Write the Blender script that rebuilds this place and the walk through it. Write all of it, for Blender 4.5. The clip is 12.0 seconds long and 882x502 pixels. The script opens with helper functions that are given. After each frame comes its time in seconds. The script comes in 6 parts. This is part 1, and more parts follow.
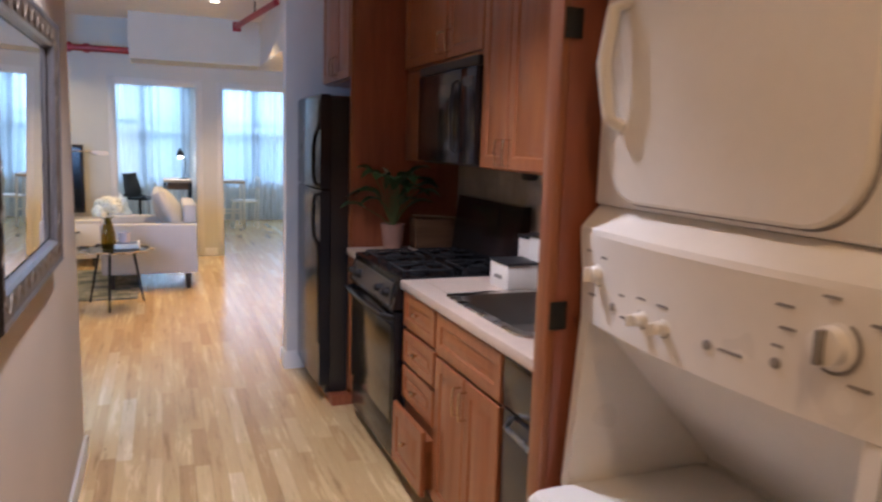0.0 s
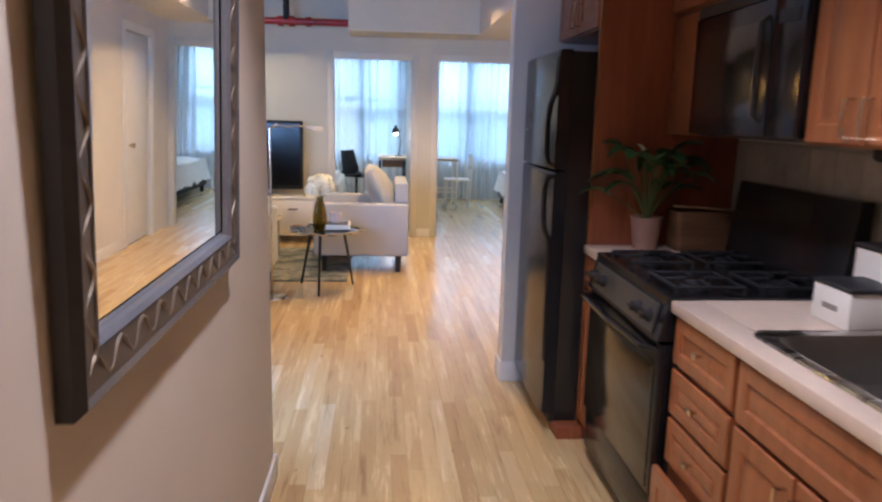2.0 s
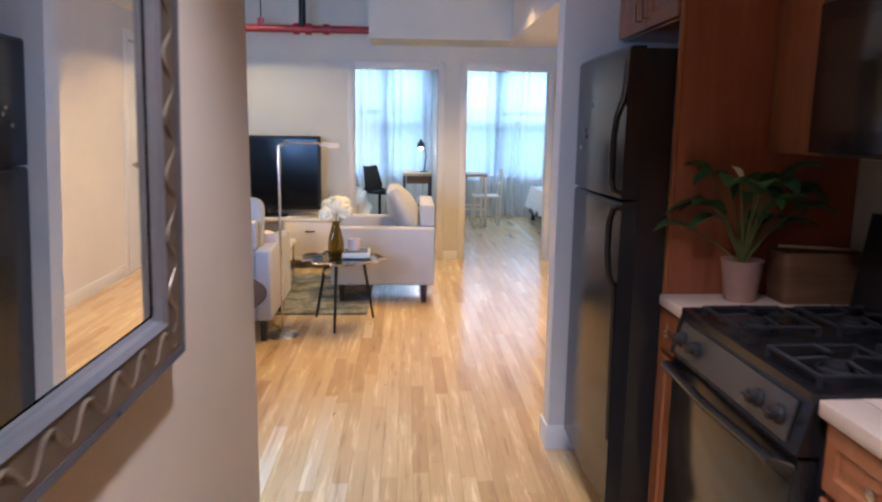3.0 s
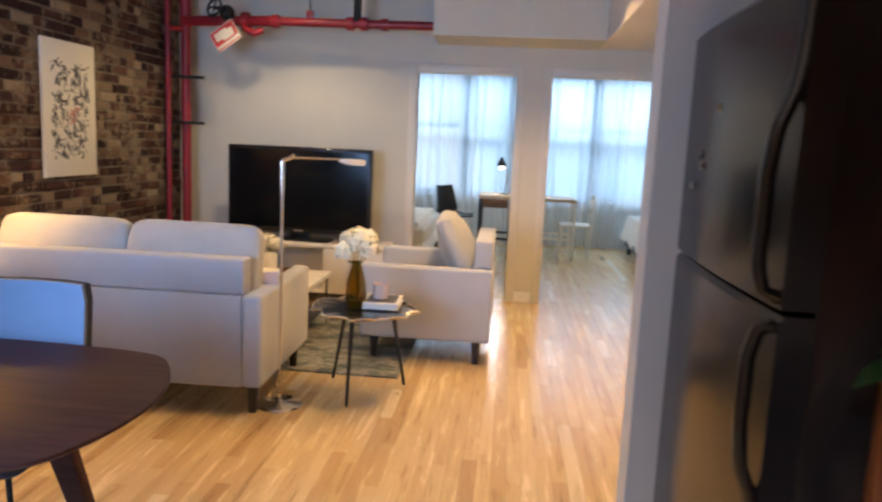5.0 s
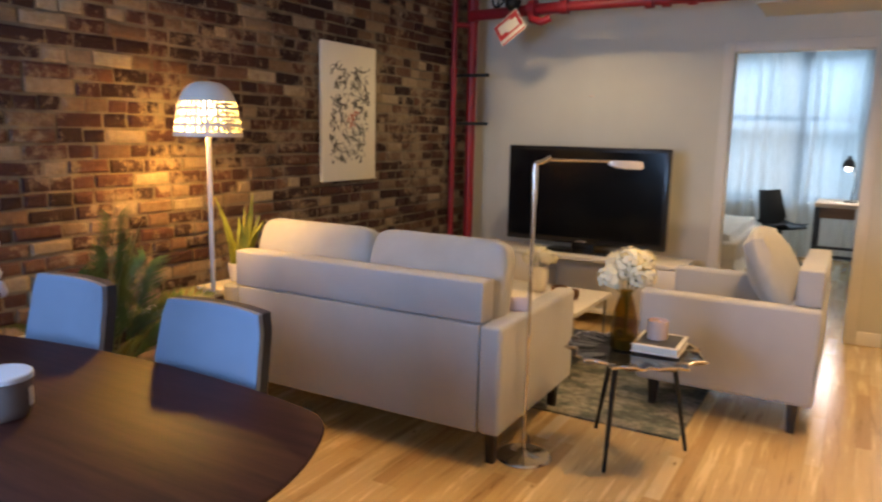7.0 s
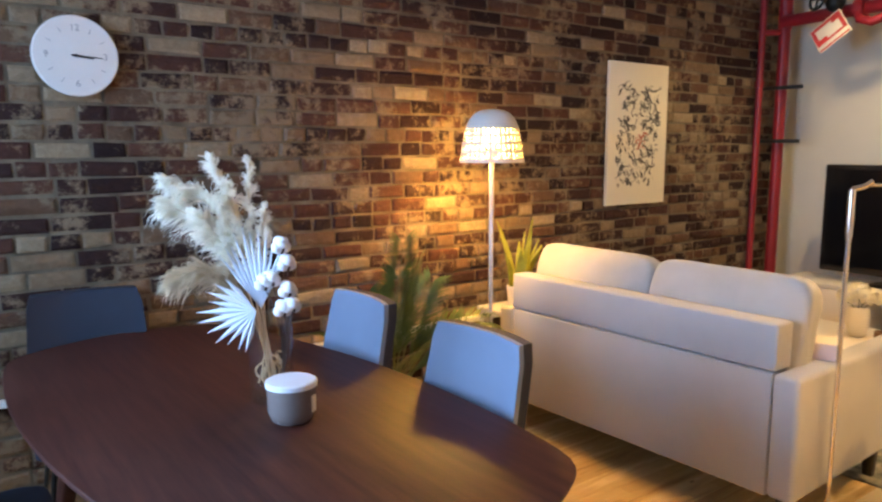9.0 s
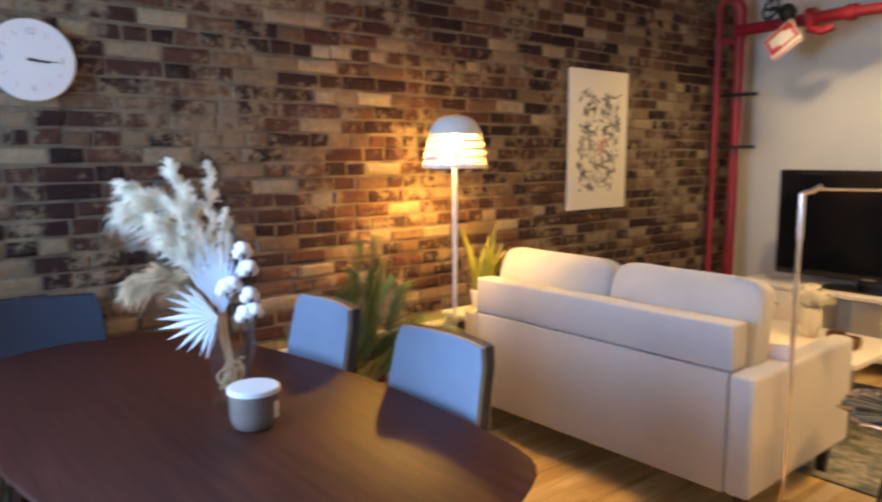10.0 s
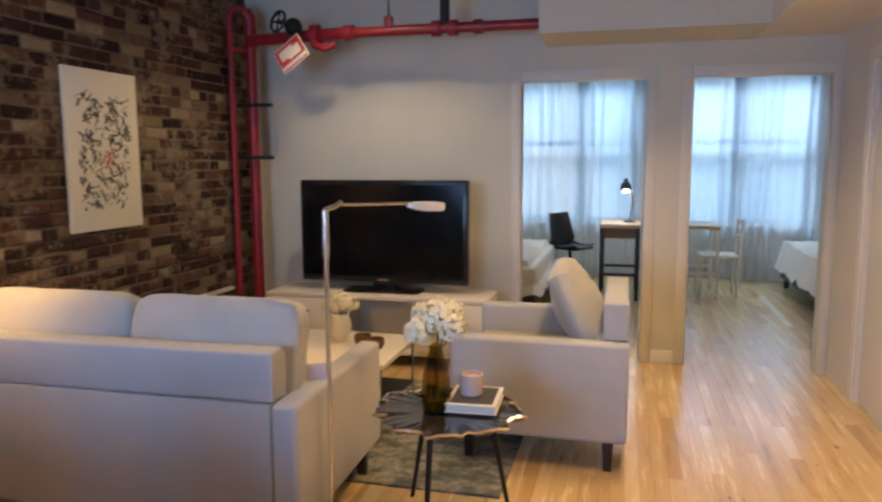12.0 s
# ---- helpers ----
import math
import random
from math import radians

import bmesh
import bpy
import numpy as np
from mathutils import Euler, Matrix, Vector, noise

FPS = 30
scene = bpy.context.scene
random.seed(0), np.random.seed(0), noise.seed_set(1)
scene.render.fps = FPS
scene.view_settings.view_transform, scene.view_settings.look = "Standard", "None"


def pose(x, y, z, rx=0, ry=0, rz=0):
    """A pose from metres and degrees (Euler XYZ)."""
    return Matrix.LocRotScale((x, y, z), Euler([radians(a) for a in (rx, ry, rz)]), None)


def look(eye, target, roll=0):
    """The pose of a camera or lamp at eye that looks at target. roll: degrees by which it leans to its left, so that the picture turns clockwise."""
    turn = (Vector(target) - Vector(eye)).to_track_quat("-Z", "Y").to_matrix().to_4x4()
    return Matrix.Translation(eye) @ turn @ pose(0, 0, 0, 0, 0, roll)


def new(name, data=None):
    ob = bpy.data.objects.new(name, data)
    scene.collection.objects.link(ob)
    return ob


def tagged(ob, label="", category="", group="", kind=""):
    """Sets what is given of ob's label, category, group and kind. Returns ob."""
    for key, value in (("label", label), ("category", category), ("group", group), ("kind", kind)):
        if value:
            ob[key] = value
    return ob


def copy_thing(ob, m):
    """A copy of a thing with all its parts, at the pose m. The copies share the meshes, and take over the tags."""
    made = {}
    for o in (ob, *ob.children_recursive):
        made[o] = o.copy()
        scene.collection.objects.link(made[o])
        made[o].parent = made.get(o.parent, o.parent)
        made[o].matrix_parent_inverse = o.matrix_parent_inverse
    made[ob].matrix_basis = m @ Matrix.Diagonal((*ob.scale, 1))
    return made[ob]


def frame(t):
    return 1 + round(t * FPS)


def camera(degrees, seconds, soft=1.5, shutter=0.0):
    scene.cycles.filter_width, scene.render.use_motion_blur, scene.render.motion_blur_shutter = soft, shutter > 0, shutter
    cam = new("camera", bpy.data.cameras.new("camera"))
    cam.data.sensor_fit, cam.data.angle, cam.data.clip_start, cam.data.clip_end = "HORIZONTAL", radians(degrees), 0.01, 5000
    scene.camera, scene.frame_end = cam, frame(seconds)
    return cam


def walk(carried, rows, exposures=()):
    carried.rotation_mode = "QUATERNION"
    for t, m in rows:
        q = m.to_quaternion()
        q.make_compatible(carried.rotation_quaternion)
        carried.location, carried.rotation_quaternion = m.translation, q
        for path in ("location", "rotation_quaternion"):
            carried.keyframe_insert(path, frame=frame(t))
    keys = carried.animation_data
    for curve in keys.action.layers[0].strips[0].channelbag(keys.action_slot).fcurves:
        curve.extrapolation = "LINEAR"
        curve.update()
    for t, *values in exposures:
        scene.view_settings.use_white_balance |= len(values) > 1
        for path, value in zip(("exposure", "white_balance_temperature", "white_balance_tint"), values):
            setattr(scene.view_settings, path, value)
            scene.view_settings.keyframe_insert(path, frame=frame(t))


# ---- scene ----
cam = camera(63.2, 12.0, soft=2.3, shutter=0.5)
PATH = [
    (0, (0.628, 0.536, 1.503), (1.351, 2.377, 1.207), 1.8),
    (0.5, (0.599, 0.662, 1.492), (1.178, 2.547, 1.156), 1.7),
    (1, (0.612, 0.822, 1.481), (1.021, 2.746, 1.118), 1.8),
    (1.5, (0.681, 1.06, 1.482), (0.948, 3.007, 1.109), 1.6),
    (2, (0.683, 1.361, 1.457), (0.854, 3.319, 1.087), 1.4),
    (2.5, (0.679, 1.685, 1.47), (0.798, 3.649, 1.113), 1.0),
    (4.5, (0.95, 3.063, 1.474), (0.964, 5.04, 1.173), 1.9),
    (5, (1.012, 3.329, 1.473), (0.838, 5.299, 1.17), 2.6),
    (5.5, (0.993, 3.588, 1.475), (0.659, 5.534, 1.158), 2.0),
    (6, (0.981, 3.809, 1.471), (0.502, 5.724, 1.15), 0.8),
    (6.5, (1.037, 4.006, 1.474), (0.272, 5.824, 1.141), 1.2),
    (7, (1.042, 4.138, 1.463), (0.051, 5.844, 1.134), 1.2),
    (7.5, (1.008, 4.18, 1.474), (-0.157, 5.772, 1.147), 0.4),
    (9.5, (1.055, 4.261, 1.487), (-0.573, 5.389, 1.209), -0.0),
    (10, (1.063, 4.251, 1.486), (-0.472, 5.505, 1.217), -0.1),
    (10.5, (1.043, 4.23, 1.509), (-0.187, 5.785, 1.253), 0.0),
    (11, (1.023, 4.241, 1.525), (0.121, 6.006, 1.265), 0.1),
    (11.5, (0.953, 4.334, 1.494), (0.305, 6.209, 1.237), -0.0),
    (12, (0.905, 4.547, 1.521), (0.414, 6.469, 1.266), -0.2),
]
walk(cam, [(t, look(eye, target, roll)) for t, eye, target, roll in PATH], [(0.0, 0.19, 5350, 10), (1.5, 0.05, 5600, 10), (2.5, 0.30, 5150, 10), (4.5, 0.26, 5950, 10), (5.5, -0.02, 5950, 10), (6.5, -0.22, 6400, 10), (7.5, -0.02, 6350, 9), (9.3, 0.46, 6700, 8), (10.5, 0.40, 6700, 8), (11.2, 0.0, 6100, 9), (12.0, -0.22, 5850, 10)])

# ---- plan (metres) ----
BRICK_X, HALL_X, EAST_X, KITCHEN_X = -2.13, 0.264, 2.33, 2.26
HALL_END, STUB_Y, NORTH_Y, WINDOW_Y = 4.09, 5.16, 10.01, 14.1
SOUTH_Y, BACK_Y, CEIL = 3.2, -1.2, 2.84

# ---- world and large lights ----
world = bpy.data.worlds.new("sky")
scene.world = world
world.use_nodes = True
sky = world.node_tree.nodes.new("ShaderNodeTexSky")
sky.sky_type, sky.sun_disc = "NISHITA", False
sky.sun_elevation, sky.sun_rotation = radians(35), radians(20)
world.node_tree.nodes["Background"].inputs["Strength"].default_value = 0.1
world.node_tree.links.new(sky.outputs[0], world.node_tree.nodes["Background"].inputs["Color"])


def area_lamp(name, place, target, size_x, size_y, watts, colour, spread=180):
    data = bpy.data.lights.new(name, "AREA")
    data.shape, data.size, data.size_y = "RECTANGLE", size_x, size_y
    data.energy, data.color, data.spread = watts, colour, radians(spread)
    ob = new(name, data)
    ob.matrix_world = look(place, target)
    return ob


def spot_lamp(name, place, watts, colour, angle=130, radius=0.05):
    data = bpy.data.lights.new(name, "SPOT")
    data.energy, data.color, data.spot_size, data.spot_blend = watts, colour, radians(angle), 0.6
    data.shadow_soft_size = radius
    ob = new(name, data)
    ob.matrix_world = pose(*place)
    return ob


DAY = (0.62, 0.80, 1.0)
AMBER_WHITE = (1.0, 0.58, 0.22)
SOFT_WARM = (1.0, 0.88, 0.74)
HALL_WHITE = (1.0, 0.87, 0.87)
area_lamp("daylight_left_window", (0.3, 15.6, 3.7), (0.3, 13.2, 1.2), 2.2, 1.2, 170, DAY)
area_lamp("daylight_right_window", (2.5, 15.6, 3.7), (2.3, 13.2, 1.2), 2.2, 1.2, 290, DAY)
area_lamp("daylight_dining_window", (-0.9, SOUTH_Y - 0.1, 1.6), (-0.3, 6, 1.3), 1.5, 1.3, 66, (0.38, 0.60, 1.0), 132)
# Last two, over the bedrooms, are added unseen to brighten curtains and floors.
DOWNLIGHTS = [(1.17, 8.3, 142, AMBER_WHITE, 122), (-0.85, 8.85, 84, (1.0, 0.72, 0.38), 140), (1.0, 6.95, 145, AMBER_WHITE, 112), (0.85, 2.75, 162, HALL_WHITE, 106), (0.8, 0.35, 46, (1.0, 0.58, 0.28), 135), (0.2, 12.2, 62, SOFT_WARM, 130), (2.2, 12.2, 58, SOFT_WARM, 130)]
for x, y, watts, colour, cone in DOWNLIGHTS:
    spot_lamp("downlight_lamp", (x, y, CEIL - 0.03), watts, colour, cone, 0.06)


# ---- materials ----
def link(tree, a, b):
    tree.links.new(a, b)


def base_nodes(name):
    m = bpy.data.materials.new(name)
    m.use_nodes = True
    tree = m.node_tree
    return m, tree, tree.nodes["Principled BSDF"]


def noise_node(tree, scale, detail=4.0, stretch=(1, 1, 1), rough=0.6):
    geo = tree.nodes.new("ShaderNodeNewGeometry")
    mapping = tree.nodes.new("ShaderNodeMapping")
    mapping.inputs["Scale"].default_value = stretch
    link(tree, geo.outputs["Position"], mapping.inputs["Vector"])
    tex = tree.nodes.new("ShaderNodeTexNoise")
    tex.inputs["Scale"].default_value, tex.inputs["Detail"].default_value = scale, detail
    tex.inputs["Roughness"].default_value = rough
    link(tree, mapping.outputs[0], tex.inputs["Vector"])
    return tex.outputs["Fac"]


def ramp_node(tree, fac, stops, constant=False):
    node = tree.nodes.new("ShaderNodeValToRGB")
    if constant:
        node.color_ramp.interpolation = "CONSTANT"
    els = node.color_ramp.elements
    while len(els) < len(stops):
        els.new(0.5)
    for el, (p, c) in zip(els, stops):
        el.position, el.color = p, (*c, 1)
    link(tree, fac, node.inputs[0])
    return node.outputs[0]


def mix_node(tree, kind, fac, a, b):
    node = tree.nodes.new("ShaderNodeMix")
    node.data_type, node.blend_type = "RGBA", kind
    for sock, v in ((node.inputs[0], fac), (node.inputs[6], a), (node.inputs[7], b)):
        if isinstance(v, bpy.types.NodeSocket):
            link(tree, v, sock)
        elif isinstance(v, tuple):
            sock.default_value = (*v, 1)
        else:
            sock.default_value = v
    return node.outputs[2]


def bump_node(tree, bsdf, height, strength, distance=0.002):
    node = tree.nodes.new("ShaderNodeBump")
    node.inputs["Strength"].default_value, node.inputs["Distance"].default_value = strength, distance
    link(tree, height, node.inputs["Height"])
    link(tree, node.outputs[0], bsdf.inputs["Normal"])


def material(name, colour, rough=0.5, metal=0.0, var=0.12, scale=2.5, grain=90, bump=0.15, stretch=(1, 1, 1), coat=0.0, sheen=0.0, spec=0.5, depth=0.002):
    """A painted, woven, plastic or metal surface with broad stains and fine grain."""
    m, tree, bsdf = base_nodes(name)
    lo = tuple(max(0, c * (1 - var)) for c in colour)
    hi = tuple(min(1, c * (1 + var)) for c in colour)
    broad = noise_node(tree, scale, 3, stretch)
    fine = noise_node(tree, grain, 3, stretch)
    c1 = ramp_node(tree, broad, [(0.3, lo), (0.7, hi)])
    f1 = ramp_node(tree, fine, [(0.25, (0.84, 0.84, 0.84)), (0.75, (1.0, 1.0, 1.0))])
    link(tree, mix_node(tree, "MULTIPLY", min(1.0, var * 5), c1, f1), bsdf.inputs["Base Color"])
    r1 = tree.nodes.new("ShaderNodeMapRange")
    r1.inputs["To Min"].default_value, r1.inputs["To Max"].default_value = rough - min(0.08, rough * 0.4), min(1, rough + min(0.08, rough * 0.4))
    link(tree, broad, r1.inputs["Value"])
    link(tree, r1.outputs[0], bsdf.inputs["Roughness"])
    bsdf.inputs["Metallic"].default_value = metal
    bsdf.inputs["Coat Weight"].default_value = coat
    bsdf.inputs["Sheen Weight"].default_value = sheen
    bsdf.inputs["Specular IOR Level"].default_value = spec
    if bump:
        bump_node(tree, bsdf, fine, bump, depth)
    return m


def wood(name, dark, light, rough=0.4, stretch=(12, 12, 1), scale=2.2, coat=0.0, bump=0.1, spec=0.5):
    """Veneer or solid wood with the grain along the axis of the smallest stretch."""
    m, tree, bsdf = base_nodes(name)
    grain = noise_node(tree, scale, 6, stretch, 0.65)
    broad = noise_node(tree, 1.3, 2)
    c1 = ramp_node(tree, grain, [(0.3, dark), (0.7, light)])
    c2 = ramp_node(tree, broad, [(0.3, (0.8, 0.8, 0.8)), (0.7, (1.0, 1.0, 1.0))])
    link(tree, mix_node(tree, "MULTIPLY", 0.7, c1, c2), bsdf.inputs["Base Color"])
    bsdf.inputs["Roughness"].default_value = rough
    bsdf.inputs["Coat Weight"].default_value = coat
    bsdf.inputs["Specular IOR Level"].default_value = spec
    bump_node(tree, bsdf, grain, bump, 0.001)
    return m


def varied(name, island, stops, rough, stretch, grain_scale, mottling=None, bump=0.3, spec=0.5, depth=0.003, mottle_scale=14, streaks=((0.28, (0.62, 0.58, 0.54)), (0.68, (1.0, 1.0, 1.0))), knots=False, coat=0.0):
    """Pieces that each take a colour of their own: planks, bricks, tiles."""
    m, tree, bsdf = base_nodes(name)
    if island:
        rnd = tree.nodes.new("ShaderNodeNewGeometry").outputs["Random Per Island"]
    else:
        rnd = tree.nodes.new("ShaderNodeObjectInfo").outputs["Random"]
    colour = ramp_node(tree, rnd, stops)
    grain = noise_node(tree, grain_scale, 6, stretch, 0.7)
    shade = ramp_node(tree, grain, streaks)
    colour = mix_node(tree, "MULTIPLY", 0.85, colour, shade)
    if mottling:
        patch = noise_node(tree, mottle_scale, 6, (1, 1, 1), 0.75)
        broad = noise_node(tree, 3.0, 3)
        both = tree.nodes.new("ShaderNodeMath")
        both.operation = "ADD"
        link(tree, patch, both.inputs[0]), link(tree, broad, both.inputs[1])
        mask = ramp_node(tree, both.outputs[0], [(0.0, (0, 0, 0)), (1.0, (0, 0, 0))])
        mask_ramp = tree.nodes[-1]
        mask_ramp.color_ramp.elements[0].position = 0.507
        mask_ramp.color_ramp.elements[1].position = 0.580
        mask_ramp.color_ramp.elements[1].color = (1, 1, 1, 1)
        half = tree.nodes.new("ShaderNodeMath")
        half.operation = "MULTIPLY"
        half.inputs[1].default_value = 0.5
        link(tree, both.outputs[0], half.inputs[0])
        link(tree, half.outputs[0], mask_ramp.inputs[0])
        colour = mix_node(tree, "MIX", mask, colour, mottling)
    if knots:
        spots = ramp_node(tree, noise_node(tree, 13, 1.5, (1.5, 0.9, 1)), [(0.735, (1.0, 1.0, 1.0)), (0.79, (0.32, 0.23, 0.16))])
        colour = mix_node(tree, "MULTIPLY", 0.9, colour, spots)
    bsdf.inputs["Coat Weight"].default_value, bsdf.inputs["Coat Roughness"].default_value = coat, 0.2
    link(tree, colour, bsdf.inputs["Base Color"])
    bsdf.inputs["Roughness"].default_value = rough
    bsdf.inputs["Specular IOR Level"].default_value = spec
    bump_node(tree, bsdf, grain, bump, depth)
    return m


def glass(name, colour=(1, 1, 1), rough=0.02):
    m, tree, bsdf = base_nodes(name)
    clear, gloss = tree.nodes.new("ShaderNodeBsdfTransparent"), tree.nodes.new("ShaderNodeBsdfGlossy")
    facing, mixer = tree.nodes.new("ShaderNodeLayerWeight"), tree.nodes.new("ShaderNodeMixShader")
    curve, lift = tree.nodes.new("ShaderNodeMath"), tree.nodes.new("ShaderNodeMath")
    curve.operation, lift.operation = "POWER", "MULTIPLY_ADD"
    curve.inputs[1].default_value = 3.0
    lift.inputs[1].default_value, lift.inputs[2].default_value = 0.55, 0.03
    clear.inputs[0].default_value = (*colour, 1)
    gloss.inputs["Roughness"].default_value = rough
    facing.inputs[0].default_value = 0.5
    link(tree, facing.outputs["Facing"], curve.inputs[0]), link(tree, curve.outputs[0], lift.inputs[0])
    link(tree, lift.outputs[0], mixer.inputs[0]), link(tree, clear.outputs[0], mixer.inputs[1]), link(tree, gloss.outputs[0], mixer.inputs[2])
    link(tree, mixer.outputs[0], tree.nodes["Material Output"].inputs[0])
    return m


def sheer(name, colour, clear_share):
    """A thin curtain that lets light through."""
    m, tree, bsdf = base_nodes(name)
    clear, trans, diff = (tree.nodes.new("ShaderNodeBsdf" + k) for k in ("Transparent", "Translucent", "Diffuse"))
    trans.inputs[0].default_value = diff.inputs[0].default_value = (*colour, 1)
    weave = noise_node(tree, 60, 3, (1, 1, 0.15))
    share = tree.nodes.new("ShaderNodeMapRange")
    share.inputs["To Min"].default_value, share.inputs["To Max"].default_value = clear_share - 0.1, clear_share + 0.1
    link(tree, weave, share.inputs["Value"])
    m1, m2 = tree.nodes.new("ShaderNodeMixShader"), tree.nodes.new("ShaderNodeMixShader")
    m1.inputs[0].default_value = 0.4
    link(tree, trans.outputs[0], m1.inputs[1]), link(tree, diff.outputs[0], m1.inputs[2])
    link(tree, share.outputs[0], m2.inputs[0]), link(tree, m1.outputs[0], m2.inputs[1]), link(tree, clear.outputs[0], m2.inputs[2])
    link(tree, m2.outputs[0], tree.nodes["Material Output"].inputs[0])
    return m


def glow(name, colour, strength):
    m, tree, bsdf = base_nodes(name)
    bsdf.inputs["Base Color"].default_value = (*colour, 1)
    bsdf.inputs["Emission Color"].default_value = (*colour, 1)
    bsdf.inputs["Emission Strength"].default_value = strength
    return m


PAINT = material("white_wall_paint", (0.74, 0.71, 0.66), 0.62, var=0.04, scale=1.5, grain=220, bump=0.08)
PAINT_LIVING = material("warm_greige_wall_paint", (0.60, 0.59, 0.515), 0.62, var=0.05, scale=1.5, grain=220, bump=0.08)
CEILING = material("ceiling_paint", (0.72, 0.70, 0.66), 0.8, var=0.04, scale=1.2, grain=160, bump=0.12)
TRIM_GREIGE = material("greige_gloss_trim", (0.66, 0.645, 0.585), 0.4, var=0.03, scale=4, grain=60, bump=0.04)
TRIM = material("white_gloss_trim", (0.80, 0.79, 0.76), 0.35, var=0.03, scale=4, grain=60, bump=0.04)
# The hall wall's warm lamplight is put into this cream tint.
PAINT_HALL_LIT = material("lamplit_hall_paint", (0.66, 0.575, 0.47), 0.62, var=0.04, scale=1.5, grain=220, bump=0.08)
MORTAR = material("old_mortar", (0.17, 0.135, 0.092), 0.95, var=0.45, scale=6, grain=140, bump=0.9, depth=0.006)
BRICK_STOPS = [(0.0, (0.024, 0.012, 0.012)), (0.24, (0.045, 0.021, 0.019)), (0.46, (0.080, 0.034, 0.026)), (0.62, (0.12, 0.058, 0.039)), (0.74, (0.17, 0.108, 0.066)), (0.86, (0.25, 0.180, 0.115)), (1.0, (0.38, 0.31, 0.21))]
BRICK = varied("old_brick", False, BRICK_STOPS, 0.9, (1, 1, 1), 30, (0.225, 0.168, 0.110), 0.9, 0.25, 0.010, 17)
BRICK_FAR = varied("old_brick_joined", True, BRICK_STOPS, 0.9, (1, 1, 1), 30, (0.225, 0.168, 0.110), 0.9, 0.25, 0.010, 17)
GRAIN = ((0.32, (0.55, 0.49, 0.42)), (0.43, (0.93, 0.91, 0.88)), (0.565, (1.0, 1.0, 1.0)), (0.60, (1.24, 1.34, 1.46)))
PLANK_STOPS = [(0.0, (0.55, 0.36, 0.16)), (0.15, (0.66, 0.465, 0.215)), (0.85, (0.76, 0.565, 0.285)), (0.94, (0.83, 0.68, 0.41)), (1.0, (0.88, 0.77, 0.53))]
PLANK = varied("oak_plank", False, PLANK_STOPS, 0.24, (10, 0.7, 10), 2.0, None, 0.04, 0.5, 0.0008, streaks=GRAIN, knots=True, coat=0.6)
PLANK_FAR = varied("oak_plank_joined", True, PLANK_STOPS, 0.24, (10, 0.7, 10), 2.0, None, 0.04, 0.5, 0.0008, streaks=GRAIN, knots=True, coat=0.6)
SUBFLOOR = material("dark_subfloor", (0.16, 0.085, 0.04), 0.9)
CHERRY = wood("cherry_cabinet_wood", (0.25, 0.080, 0.027), (0.37, 0.138, 0.050), 0.33, (14, 14, 1.2), 2.0, 0.2)
CHERRY_DARK = wood("dark_cherry_wood", (0.22, 0.062, 0.028), (0.32, 0.10, 0.044), 0.33, (14, 14, 1.2), 2.0, 0.2)
LAMINATE = material("beige_laminate", (0.62, 0.50, 0.40), 0.35, var=0.08, scale=5, grain=200, bump=0.03)
BLACK = material("black_enamel", (0.012, 0.012, 0.014), 0.18, var=0.1, grain=40, bump=0.02)
BLACK_MATT = material("matt_black_plastic", (0.018, 0.018, 0.02), 0.5, var=0.15, bump=0.1)
FRIDGE_BLACK = material("textured_black_steel", (0.016, 0.017, 0.021), 0.19, var=0.03, scale=6, grain=350, bump=0.03, depth=0.0005, spec=0.4)
DARK_GLASS = material("dark_oven_glass", (0.03, 0.028, 0.022), 0.14, var=0.1, bump=0.0, spec=0.8)
SCREEN = material("tv_screen", (0.003, 0.004, 0.006), 0.14, var=0.1, bump=0.0, spec=0.25)
DARK_STEEL = material("dark_steel_strip", (0.16, 0.155, 0.15), 0.35, 0.8, var=0.1, bump=0.05)
STEEL = material("brushed_steel", (0.55, 0.54, 0.52), 0.28, 1.0, var=0.08, grain=200, bump=0.05, stretch=(1, 12, 1))
CHROME = material("nickel", (0.72, 0.68, 0.62), 0.18, 1.0, var=0.04, bump=0.0)
BRASS = material("satin_brass_nickel", (0.70, 0.58, 0.42), 0.25, 1.0, var=0.05, bump=0.0)
APPLIANCE = material("white_appliance_enamel", (0.80, 0.77, 0.71), 0.3, var=0.03, scale=3, grain=50, bump=0.02)
GREY_PRINT = material("grey_print", (0.25, 0.23, 0.21), 0.6, var=0.1, bump=0.0)
TILE = varied("beige_wall_tile", False, [(0.0, (0.44, 0.38, 0.30)), (1.0, (0.54, 0.48, 0.39))], 0.35, (1, 1, 1), 8, None, 0.1)
GROUT = material("tile_grout", (0.40, 0.36, 0.30), 0.9)
MIRROR = material("mirror_silver", (0.88, 0.89, 0.88), 0.008, 1.0, var=0.01, bump=0.0)
FRAME_DARK = material("dark_mirror_frame", (0.022, 0.018, 0.018), 0.35, var=0.2, scale=8, bump=0.2)
FRAME_BAND = material("bronze_frame_band", (0.11, 0.080, 0.055), 0.45, 0.3, var=0.3, scale=14, bump=0.4)
FRAME_GREY = material("grey_moulding", (0.13, 0.13, 0.14), 0.3, 0.4, var=0.2, scale=10, bump=0.1)
FRAME_WAVE = material("worn_gold_wave", (0.24, 0.19, 0.135), 0.45, 0.3, var=0.3, scale=20, bump=0.3)
FRAME_SILVER = material("pewter_frame_lip", (0.30, 0.31, 0.34), 0.35, 0.7, var=0.15, bump=0.1)
